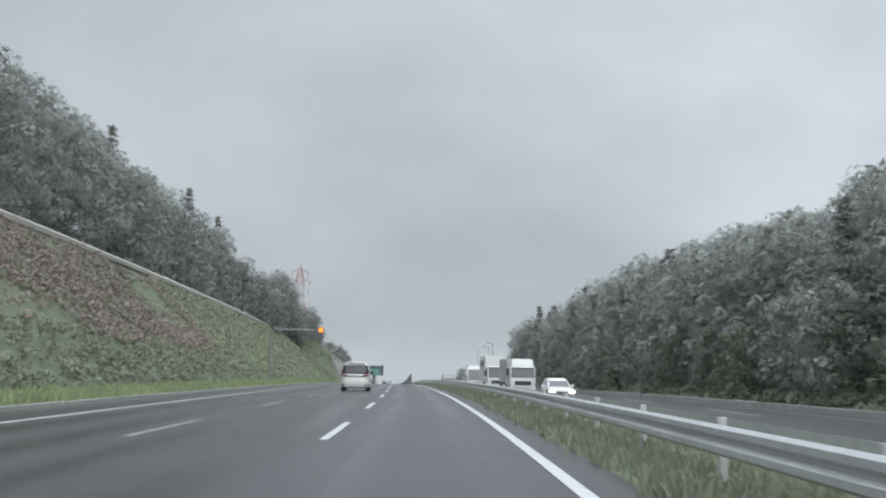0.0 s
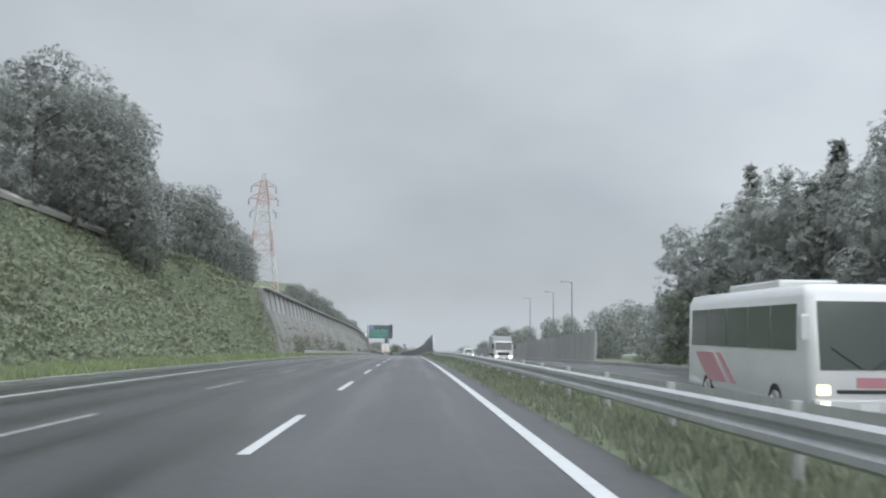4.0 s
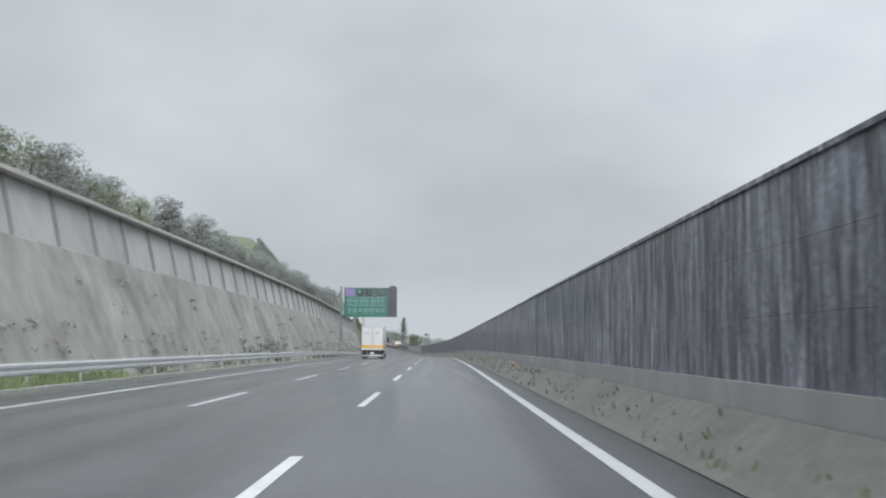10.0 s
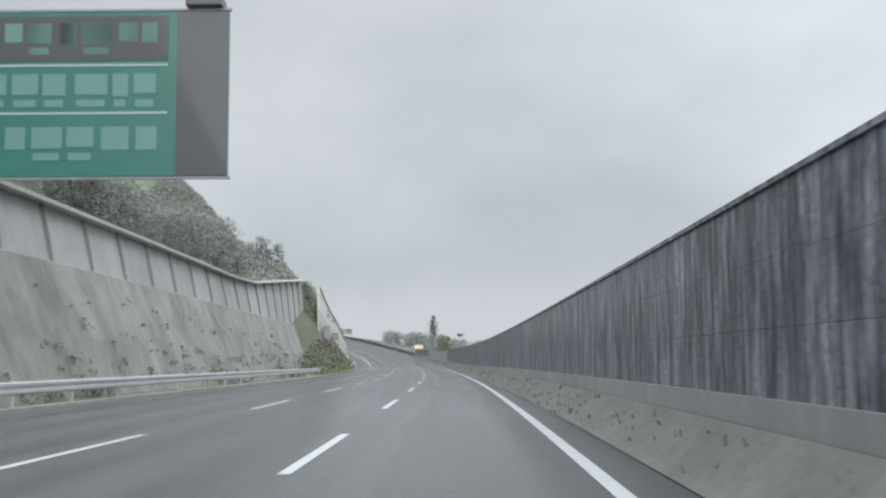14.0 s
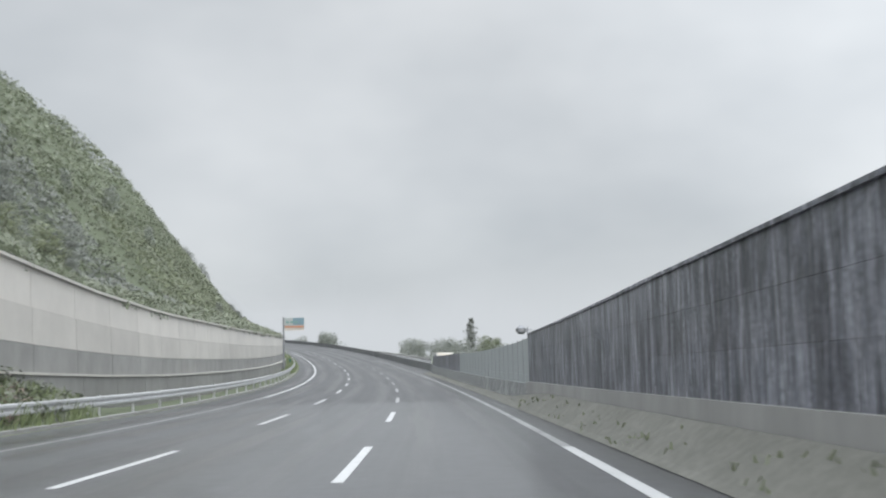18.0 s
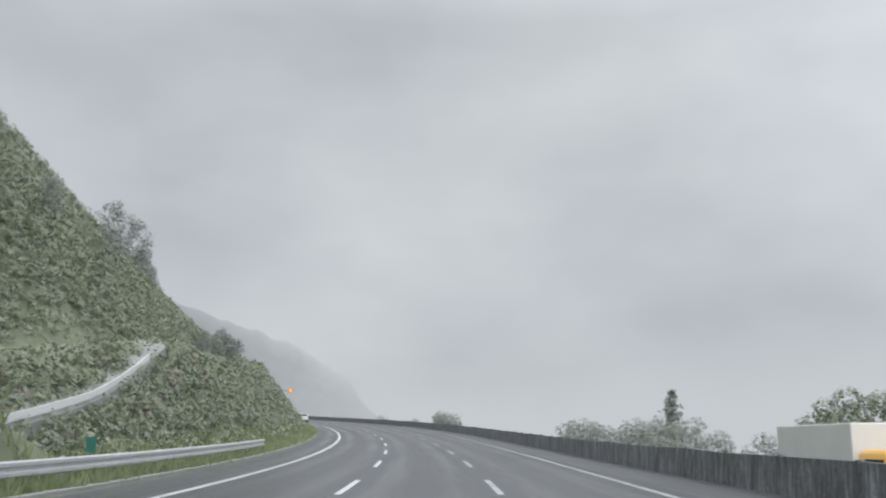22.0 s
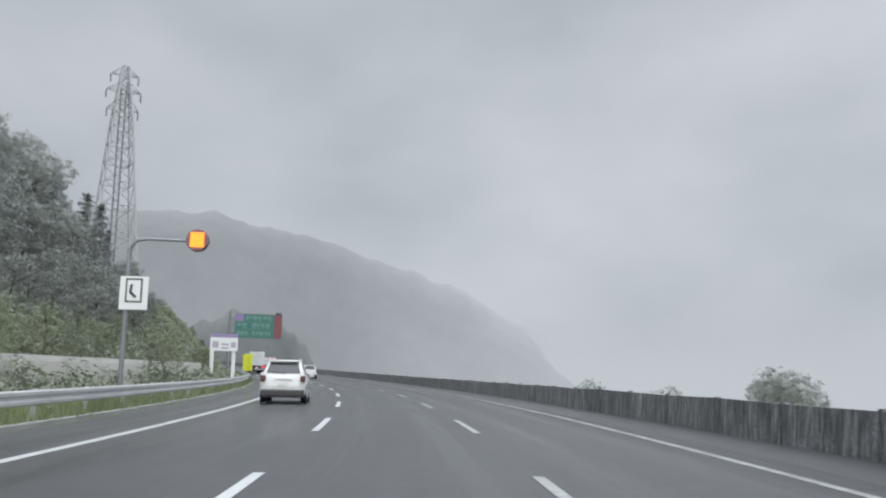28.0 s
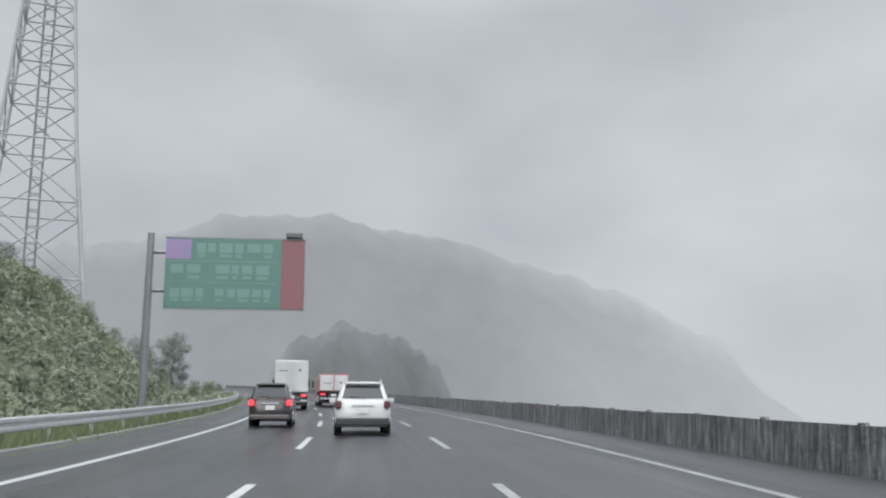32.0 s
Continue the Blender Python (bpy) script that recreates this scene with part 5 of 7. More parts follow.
def cantilever_sign(s, l_post, l0, l1, z0, z1, label, bars, dark_side=0.0, red=False, camera_box=True):
    """A board hung beside its post on two arms; bars: (x0, x1, z0, z1, material) in fractions of the board."""
    sign = tagged(new("road_sign"), label, "road sign")
    sign.matrix_basis = stand(s, l_post)
    w, h = l0 - l1, z1 - z0
    x0 = l_post - l0
    part("post", rodded((0, 0, -0.4), (0, 0, z1 + 0.2), 0.2, 0.15, 12), STEEL, sign)
    part("base_plate", boxed(-0.4, 0.4, -0.4, 0.4, -0.3, 0.08, 0.02), CONCRETE, sign)
    for z in (z0 + 0.25 * h, z0 + 0.8 * h):
        part("arm", rodded((0, 0.1, z), (x0 + w - 0.2, 0.1, z), 0.09, 0.07, 10), STEEL, sign)
    board = part("board", boxed(x0, x0 + w, -0.1, -0.02, z0, z1, 0.03), GREEN, sign)
    for za, zb in ((z0 - 0.06, z0 - 0.005), (z1 + 0.005, z1 + 0.06)):
        part("board_rail", boxed(x0 - 0.04, x0 + w + 0.04, -0.115, 0.0, za, zb), STEEL, board)
    if dark_side:
        part("lamp_panel", boxed(x0 + w * (1 - dark_side), x0 + w - 0.02, -0.13, -0.1, z0 + 0.02, z1 - 0.02), SIGN_RED if red else SIGN_DARK, board)
    for a, b, c, d, mat in bars:
        part("lettering_bar", boxed(x0 + w * a, x0 + w * b, -0.116, -0.1, z0 + h * c, z0 + h * d), mat, board)
    if camera_box:
        part("camera_box", boxed(x0 + w * 0.86, x0 + w * 0.98, -0.3, 0.25, z1 + 0.08, z1 + 0.3, 0.03), SIGN_DARK, sign)
    return sign


bars13 = [(0.02, 0.2, 0.72, 0.97, SIGN_PURPLE), (0.24, 0.8, 0.7, 0.97, SIGN_DARK)]


def text_row(x0, x1, z0, z1, mat, seed):
    """A line of unreadable lettering: bars of uneven length, some of them with a thinner bar below."""
    r = random.Random(seed)
    bars, x = [], x0
    while x < x1 - 0.05:
        w = min(x1 - x, r.uniform(0.05, 0.11))
        bars.append((x, x + w, z0 + (z1 - z0) * r.uniform(0.3, 0.42), z1, mat))
        if r.random() < 0.75:
            bars.append((x + 0.006, x + w - 0.008, z0, z0 + (z1 - z0) * 0.22, mat))
        x += w + r.uniform(0.012, 0.03)
    return bars


bars13 += text_row(0.26, 0.78, 0.74, 0.93, SIGN_TEAL_DULL, 1) + text_row(0.05, 0.8, 0.42, 0.62, SIGN_TEAL, 2) + text_row(0.07, 0.78, 0.1, 0.3, SIGN_TEAL, 3)
bars13 += [(0.05, 0.8, 0.375, 0.39, SIGN_RULE), (0.05, 0.8, 0.665, 0.68, SIGN_RULE)]
cantilever_sign(432.0, 15.2, 14.75, 7.2, 5.8, 9.95, "large green destination board with pale lettering hung over the lane", bars13, 0.17)
bars32 = [(0.0, 0.18, 0.7, 0.98, SIGN_PURPLE)]
bars32 += text_row(0.22, 0.8, 0.73, 0.93, SIGN_TEAL, 4) + text_row(0.04, 0.3, 0.42, 0.62, SIGN_TEAL, 5) + text_row(0.36, 0.8, 0.42, 0.62, SIGN_TEAL, 6)
bars32 += text_row(0.04, 0.3, 0.1, 0.28, SIGN_TEAL, 7) + text_row(0.36, 0.8, 0.1, 0.28, SIGN_TEAL, 8)
bars32 += [(0.02, 0.8, 0.36, 0.372, SIGN_TEAL), (0.02, 0.8, 0.665, 0.677, SIGN_TEAL)]
cantilever_sign(920.2, 15.0, 14.3, 8.1, 5.0, 8.2, "green destination board with an electronic column on a steel post", bars32, 0.17, True)


def notice_board():
    """Electronic notice board with an orange strip, beside the wall's end."""
    sign = tagged(new("notice_board"), "grey-blue electronic notice board with an orange lower strip", "road sign")
    sign.matrix_basis = stand(641.8, 14.5, -0.2)
    part("post", rodded((0, 0, -0.4), (0, 0, 6.8), 0.12, 0.1, 10), STEEL, sign)
    for z in (5.8, 6.5):
        part("arm", rodded((0, 0.08, z), (1.2, 0.08, z), 0.06, 0.05), STEEL, sign)
    b = part("board", boxed(0.12, 2.4, -0.16, 0.05, 5.5, 6.72, 0.04), SIGN_GREY, sign)
    part("lower_plate", boxed(0.14, 2.38, -0.1, 0.0, 5.2, 5.495, 0.015), SIGN_BEIGE, sign, "pale beige plate under the board")
    part("screen", boxed(1.1, 2.35, -0.18, -0.16, 5.86, 6.66), BLUE, b)
    part("strip", boxed(0.15, 2.37, -0.18, -0.16, 5.53, 5.76), ORANGE, b)
    for i in range(3):
        part("lettering_bar", boxed(0.3 + 0.5 * i, 0.65 + 0.5 * i, -0.19, -0.16, 6.05, 6.3), SIGN_TEAL_DULL, b)
    return sign


notice_board()


def amber_sign(s, l_post, l_head, z, phone, r=0.4):
    """Speed display of amber lamps at the end of a bent arm; one post also carries the telephone sign."""
    sign = tagged(new("speed_display"), "lit amber speed display on a bent steel arm", "road sign", group="amber displays")
    sign.matrix_basis = stand(s, l_post)
    reach = l_post - l_head
    part("post", rodded((0, 0, -0.4), (0, 0, z - 0.35), 0.09, 0.08, 10), STEEL, sign)
    bm = rodded((0, 0, z - 0.35), (0.25, 0, z - 0.06), 0.06)
    rod(bm, (0.25, 0, z - 0.06), (0.6, 0, z), 0.06)
    rod(bm, (0.6, 0, z), (reach - 0.3, 0, z - 0.03), 0.055)
    part("arm", bm, STEEL, sign)
    bm = bmesh.new()
    rod(bm, (reach, -0.12, z), (reach, 0.12, z), r + 0.01, r + 0.01, 24)
    head = part("housing", bm, BLACK, sign, "round dark housing")
    bm = bmesh.new()
    rod(bm, (reach, -0.15, z), (reach, -0.12, z), r - 0.01, r + 0.01, 24)
    part("red_rim", bm, SIGN_RED, head)
    lamp = part("lamp_field", boxed(reach - r * 0.62, reach + r * 0.62, -0.17, -0.151, z - r * 0.68, z + r * 0.68, 0.008), AMBER, head, "glowing amber figures")
    if phone:
        p = tagged(new("telephone_sign"), "white emergency telephone sign on the display's post", "road sign")
        p.matrix_basis = stand(s, l_post)
        b = part("board", boxed(-0.22, 0.78, -0.14, -0.1, 3.35, 4.55, 0.01), SIGN_WHITE, p)
        fr = boxed(-0.02, 0.58, -0.15, -0.14, 3.6, 4.48)
        part("border", fr, SIGN_DARK, b)
        part("field", boxed(0.05, 0.51, -0.158, -0.15, 3.67, 4.41), SIGN_WHITE, b)
        bm = bmesh.new()
        rod(bm, (0.2, -0.165, 4.25), (0.16, -0.165, 3.98), 0.05, 0.05)
        rod(bm, (0.16, -0.165, 3.98), (0.36, -0.165, 3.8), 0.05, 0.05)
        part("handset", bm, SIGN_DARK, b, "dark handset pictogram")
        part("bracket", boxed(-0.12, 0.12, -0.1, 0.09, 3.8, 3.95), STEEL, p)
    return sign


amber_sign(823.5, 14.85, 12.45, 5.95, True)
amber_sign(97.3, 14.2, 9.8, 4.95, False, 0.28)


def lamp_post(s, l, h):
    lamp = tagged(new("street_lamp"), "slender grey street lamp beyond the far sound wall", "street lamp", group="lamps across the motorway")
    lamp.matrix_basis = stand(s, l, -0.3)
    part("pole", rodded((0, 0, 0), (0, 0, h), 0.13, 0.08, 10), STEEL, lamp)
    part("base", rodded((0, 0, -0.2), (0, 0, 0.5), 0.2, 0.16, 10), STEEL, lamp)
    part("arm", rodded((0, 0, h - 0.05), (-0.9, 0, h + 0.1), 0.06, 0.05), STEEL, lamp)
    bm = boxed(-1.75, -0.8, -0.18, 0.18, h + 0.02, h + 0.2, 0.05)
    head = part("lamp_head", bm, STEEL, lamp)
    part("diffuser", boxed(-1.65, -0.95, -0.13, 0.13, h - 0.02, h + 0.02), SIGN_WHITE, head)
    return lamp


lamp_post(274, -24, 12.3)
lamp_post(312.7, -26.7, 13.2)
lamp_post(346, -26.1, 13.9)

PYLON_BAND = bpy.data.materials.new("pylon_red_white")
PYLON_BAND.use_nodes = True
_t = PYLON_BAND.node_tree
_tc, _sp = _t.nodes.new("ShaderNodeTexCoord"), _t.nodes.new("ShaderNodeSeparateXYZ")
_w = _t.nodes.new("ShaderNodeMath")
_w.operation = "PINGPONG"
_w.inputs[1].default_value = 6.0
_g = _t.nodes.new("ShaderNodeMath")
_g.operation = "GREATER_THAN"
_g.inputs[1].default_value = 3.0
_m = _t.nodes.new("ShaderNodeMix")
_m.data_type = "RGBA"
_m.inputs[6].default_value, _m.inputs[7].default_value = (0.53, 0.535, 0.54, 1), (0.45, 0.345, 0.335, 1)
_t.links.new(_tc.outputs["Object"], _sp.inputs[0])
_t.links.new(_sp.outputs["Z"], _w.inputs[0])
_t.links.new(_w.outputs[0], _g.inputs[0])
_t.links.new(_g.outputs[0], _m.inputs[0])
_t.links.new(_m.outputs[2], _t.nodes["Principled BSDF"].inputs["Base Color"])
_t.nodes["Principled BSDF"].inputs["Roughness"].default_value = 0.5
PYLON_GREY = material("pylon_grey", (0.4, 0.415, 0.44), (0.33, 0.345, 0.37), rough=0.6, metal=0.0, grain=0.5)


def pylon(s, l, z, height, width, mat, label, arms, turned):
    """A lattice transmission tower: four legs, bracing panel by panel, three pairs of arms with insulators."""
    py = tagged(new("pylon"), label, "pylon")
    py.matrix_basis = stand(s, l, z, turned)
    half = lambda q: float(np.interp(q / height, [0, 0.4, 0.78, 1], [width / 2, width * 0.29, width * 0.15, width * 0.03]))
    corner = lambda q, i: Vector(((1, -1, -1, 1)[i] * half(q), (1, 1, -1, -1)[i] * half(q), q))
    levels = [0]
    while levels[-1] < height * 0.97:
        levels.append(min(height, levels[-1] + max(1.6, 1.5 * half(levels[-1]))))
    for i in range(4):
        bm = bmesh.new()
        for a, b in zip(levels, levels[1:]):
            rod(bm, corner(a, i), corner(b, i), 0.17, 0.16, 6)
        part("leg", bm, mat, py)
    bm = bmesh.new()
    for a, b in zip(levels, levels[1:]):
        for i in range(4):
            j = (i + 1) % 4
            rod(bm, corner(a, i), corner(b, j), 0.075, n=4)
            rod(bm, corner(a, j), corner(b, i), 0.075, n=4)
            rod(bm, corner(b, i), corner(b, j), 0.085, n=4)
    tagged(part("bracing", bm, mat, py), kind="stuff")
    if height > 45:
        bm = bmesh.new()
        for x, y in ((0.45, 0.45), (-0.45, 0.45), (-0.45, -0.45), (0.45, -0.45)):
            rod(bm, (x, y, 0), (x, y, height * 0.9), 0.08, n=5)
        for k in range(int(height * 0.9 / 1.5)):
            q = 1.5 * (k + 1)
            for x0, y0, x1, y1 in ((0.45, 0.45, -0.45, 0.45), (-0.45, 0.45, -0.45, -0.45), (-0.45, -0.45, 0.45, -0.45), (0.45, -0.45, 0.45, 0.45)):
                rod(bm, (x0, y0, q), (x1, y1, q), 0.04, n=4)
        tagged(part("climbing_shaft", bm, STEEL, py, "grey lattice climbing shaft in the middle"), kind="stuff")
    for q, reach in arms:
        for side in (1, -1):
            tip = Vector((side * reach, 0, q))
            bm = bmesh.new()
            for dy in (-1, 1):
                rod(bm, (side * half(q), dy * half(q), q), tip, 0.09, n=5)
                rod(bm, (side * half(q), dy * half(q), q + 1.2), tip, 0.07, n=5)
            arm = part("arm", bm, mat, py)
            bm = bmesh.new()
            for k in range(5):
                rod(bm, tip + Vector((0, 0, -0.2 - 0.3 * k)), tip + Vector((0, 0, -0.4 - 0.3 * k)), 0.17, 0.12, 8)
            part("insulator", bm, STEEL, arm)
    return py


pylon(348, 37, 8.0, 35.2, 9.0, PYLON_BAND, "red and white banded lattice pylon behind the crest trees", ((31.6, 2.9), (28.6, 3.4), (25.6, 3.0)), 15)
pylon(966, 32, 2.0, 53.0, 11.0, PYLON_GREY, "tall pale grey lattice pylon on the slope above the motorway", ((50, 2.4), (47, 3.0), (43.6, 2.7)), 10)


def billboard():
    b = tagged(new("notice_sign"), "white notice sign with a purple heading on two posts", "road sign")
    b.matrix_basis = stand(863.2, 15.15)
    for x in (-0.85, 0.75):
        part("post", boxed(x - 0.14, x + 0.14, -0.04, 0.04, -0.3, 2.6), SIGN_WHITE, b)
    f = part("board", boxed(-1.02, 1.02, -0.09, -0.04, 2.58, 3.85, 0.02), SIGN_WHITE, b)
    part("heading", boxed(-1.02, 1.02, -0.105, -0.09, 3.6, 3.86), SIGN_PURPLE, f)
    for x0, x1, z0, z1 in ((-0.85, -0.4, 2.8, 3.3), (-0.2, 0.35, 3.0, 3.15), (-0.2, 0.35, 2.75, 2.88), (0.5, 0.88, 2.85, 3.25)):
        part("lettering_bar", boxed(x0, x1, -0.1, -0.09, z0, z1), FADED_INK, f)
    return b


billboard()


def yellow_board(s, l, z, h):
    y = tagged(new("yellow_board"), "bright yellow warning board on a stake in the verge", "warning board", group="yellow boards")
    y.matrix_basis = stand(s, l)
    part("stake", rodded((0, 0.03, -0.4), (0, 0.03, z + h * 0.9), 0.035), STEEL, y)
    part("panel", boxed(-0.32, 0.32, -0.05, -0.005, z, z + h, 0.015), YELLOW, y)
    for k in range(5):
        part("lettering_bar", boxed(-0.15, 0.14, -0.056, -0.05, z + h * (0.12 + 0.16 * k), z + h * (0.2 + 0.16 * k)), YELLOW_INK, y)
    return y


yellow_board(872.8, 13.5, 1.08, 1.45)
yellow_board(883.2, 13.8, 1.08, 1.45)

# small things on the verge and beyond the barrier
km = tagged(new("marker_post"), "small green distance marker on a stake", "marker")
km.matrix_basis = stand(664.5, 14.2)
part("stake", rodded((0, 0, -0.2), (0, 0, 0.95), 0.03), STEEL, km)
part("plate", boxed(-0.13, 0.13, -0.03, 0.0, 0.8, 1.2), GREEN, km)


def delineator(s, colour, label):
    d = tagged(new("delineator"), label, "delineator", group="median delineators")
    d.matrix_basis = stand(s, -1.15, 0.25)
    part("stake", boxed(-0.03, 0.03, -0.02, 0.02, -0.2, 0.32, 0.008), SIGN_WHITE, d)
    part("reflector", boxed(-0.07, 0.07, -0.035, -0.02, 0.14, 0.3, 0.01), colour, d)


delineator(334.8, ORANGE, "short delineator with an orange reflector below the sound wall")
delineator(506.2, SIGN_RED, "short delineator with a red reflector below the sound wall")
spk = tagged(new("beacon_mast"), "round grey beacon head on a mast across the motorway", "mast")
spk.matrix_basis = stand(657.4, -18.3, drop(657) + 0.6)
part("pole", rodded((0, 0, -1.2), (0, 0, 6.4), 0.07), STEEL, spk)
bm = bmesh.new()
rod(bm, (-0.9, 0, 5.75), (-0.9, 0, 6.2), 0.75, 0.75, 16)
rod(bm, (-0.9, 0, 6.2), (-0.9, 0, 6.6), 0.75, 0.2, 16)
rod(bm, (-0.9, 0, 5.75), (-0.9, 0, 5.4), 0.75, 0.3, 16)
part("head", bm, STEEL, spk)
part("arm", rodded((0, 0, 6.0), (0.7, 0, 6.0), 0.05), STEEL, spk)


# ---------------------------------------------------------------- vehicles
WHITE_PAINT = material("white_paint", (0.68, 0.69, 0.69), (0.6, 0.61, 0.61), rough=0.25, grain=0.8, wet=0.8)
PEARL = material("pearl_paint", (0.66, 0.665, 0.645), (0.59, 0.595, 0.58), rough=0.25, grain=0.8, wet=0.8)
DARK_PAINT = material("dark_paint", (0.05, 0.04, 0.045), (0.035, 0.03, 0.033), rough=0.25, grain=0.8, wet=0.8)
RED_PAINT = material("red_paint", (0.5, 0.09, 0.1), (0.4, 0.07, 0.08), rough=0.3, grain=0.8, wet=0.6)
GREY_PAINT = material("grey_box", (0.44, 0.45, 0.465), (0.37, 0.38, 0.395), rough=0.35, grain=0.6, wet=0.5)
PINK = plain("faded_red", (0.5, 0.24, 0.28), 0.35, wet=0.4)
STRIPE = plain("orange_stripe", (0.75, 0.4, 0.06), 0.4, wet=0.4)
CAR_GLASS = plain("tinted_glass", (0.03, 0.034, 0.038), 0.06, wet=0.5)
RUBBER = plain("tyre_rubber", (0.025, 0.025, 0.027), 0.75)
RIM = plain("alloy_rim", (0.45, 0.46, 0.48), 0.3, 0.8)
VAN_GLASS = plain("privacy_glass", (0.03, 0.033, 0.037), 0.3, wet=0.08)
TAIL = plain("tail_lens", (0.085, 0.014, 0.02), 0.3, wet=0.3)
TAIL_ON = plain("lit_tail_lens", (0.85, 0.05, 0.07), 0.3, emit=1.0)
HEAD_WARM = plain("warm_headlamp", (1.0, 0.82, 0.5), 0.3, emit=1.8)
COACH_GLASS = plain("coach_glass", (0.1, 0.115, 0.11), 0.15, wet=0.5)
HEAD_ON = plain("lit_headlamp", (1.0, 0.95, 0.82), 0.3, emit=2.6)
LENS = plain("lamp_lens", (0.6, 0.62, 0.64), 0.15, wet=0.6)
TRIM = plain("black_trim", (0.03, 0.031, 0.033), 0.5, wet=0.3)


def ring(bm, hw, y0, y1, z, r, n=5):
    """A rounded rectangle of vertices at height z."""
    vs = []
    r = min(r, hw * 0.9, (y1 - y0) * 0.45)
    for cx, cy, a0 in ((hw - r, y1 - r, 0), (-hw + r, y1 - r, 90), (-hw + r, y0 + r, 180), (hw - r, y0 + r, 270)):
        for i in range(n):
            a = radians(a0 + 90 * i / (n - 1))
            vs.append(bm.verts.new((cx + r * math.cos(a), cy + r * math.sin(a), z)))
    return vs


def loft(rings_at, r):
    """A body through rounded rectangles (half width, y0, y1, z)."""
    bm = bmesh.new()
    rs = [ring(bm, hw, y0, y1, z, rr) for (hw, y0, y1, z), rr in zip(rings_at, r)]
    for a, b in zip(rs, rs[1:]):
        for i in range(len(a)):
            j = (i + 1) % len(a)
            bm.faces.new((a[i], a[j], b[j], b[i]))
    bm.faces.new(rs[0][::-1])
    bm.faces.new(rs[-1])
    for f in bm.faces:
        f.smooth = True
    return bm


def pane(p, inset=(0.08, 0.08), out=0.012, thick=0.01):
    """A thin pane inside four corners (anticlockwise from outside), standing just proud of the body."""
    a, b, c, d = (Vector(q) for q in p)
    n = (b - a).cross(d - a).normalized()
    u, v = inset
    mixq = lambda x, y: (a * (1 - x) + b * x) * (1 - y) + (d * (1 - x) + c * x) * y
    q = [mixq(u, v), mixq(1 - u, v), mixq(1 - u, 1 - v), mixq(u, 1 - v)]
    bm = bmesh.new()
    lo, hi = [bm.verts.new(k + n * (out - thick)) for k in q], [bm.verts.new(k + n * out) for k in q]
    bm.faces.new(hi)
    bm.faces.new(lo[::-1])
    for i in range(4):
        j = (i + 1) % 4
        bm.faces.new((lo[i], lo[j], hi[j], hi[i]))
    return bm


def add_wheels(thing, places, r, w):
    proto = None
    for x, y in places:
        bm = bmesh.new()
        sx = 1 if x > 0 else -1
        rod(bm, (x - sx * w, y, r), (x, y, r), r, r, 20)
        bmesh.ops.bevel(bm, geom=[e for e in bm.edges if abs(e.verts[0].co.x - e.verts[1].co.x) < 1e-5 and len(e.link_faces) == 2], offset=0.03, segments=2, affect="EDGES")
        wheel = part("wheel", bm, RUBBER, thing)
        bm = bmesh.new()
        rod(bm, (x - sx * 0.02, y, r), (x + sx * 0.012, y, r), r * 0.62, r * 0.58, 16)
        part("rim", bm, RIM, wheel)
        bm = bmesh.new()
        for k in range(5):
            a = k * math.tau / 5
            rod(bm, (x + sx * 0.014, y, r), (x + sx * 0.014, y + math.cos(a) * r * 0.52, r + math.sin(a) * r * 0.52), r * 0.09, r * 0.06, 5)
        part("spokes", bm, GALV, wheel)


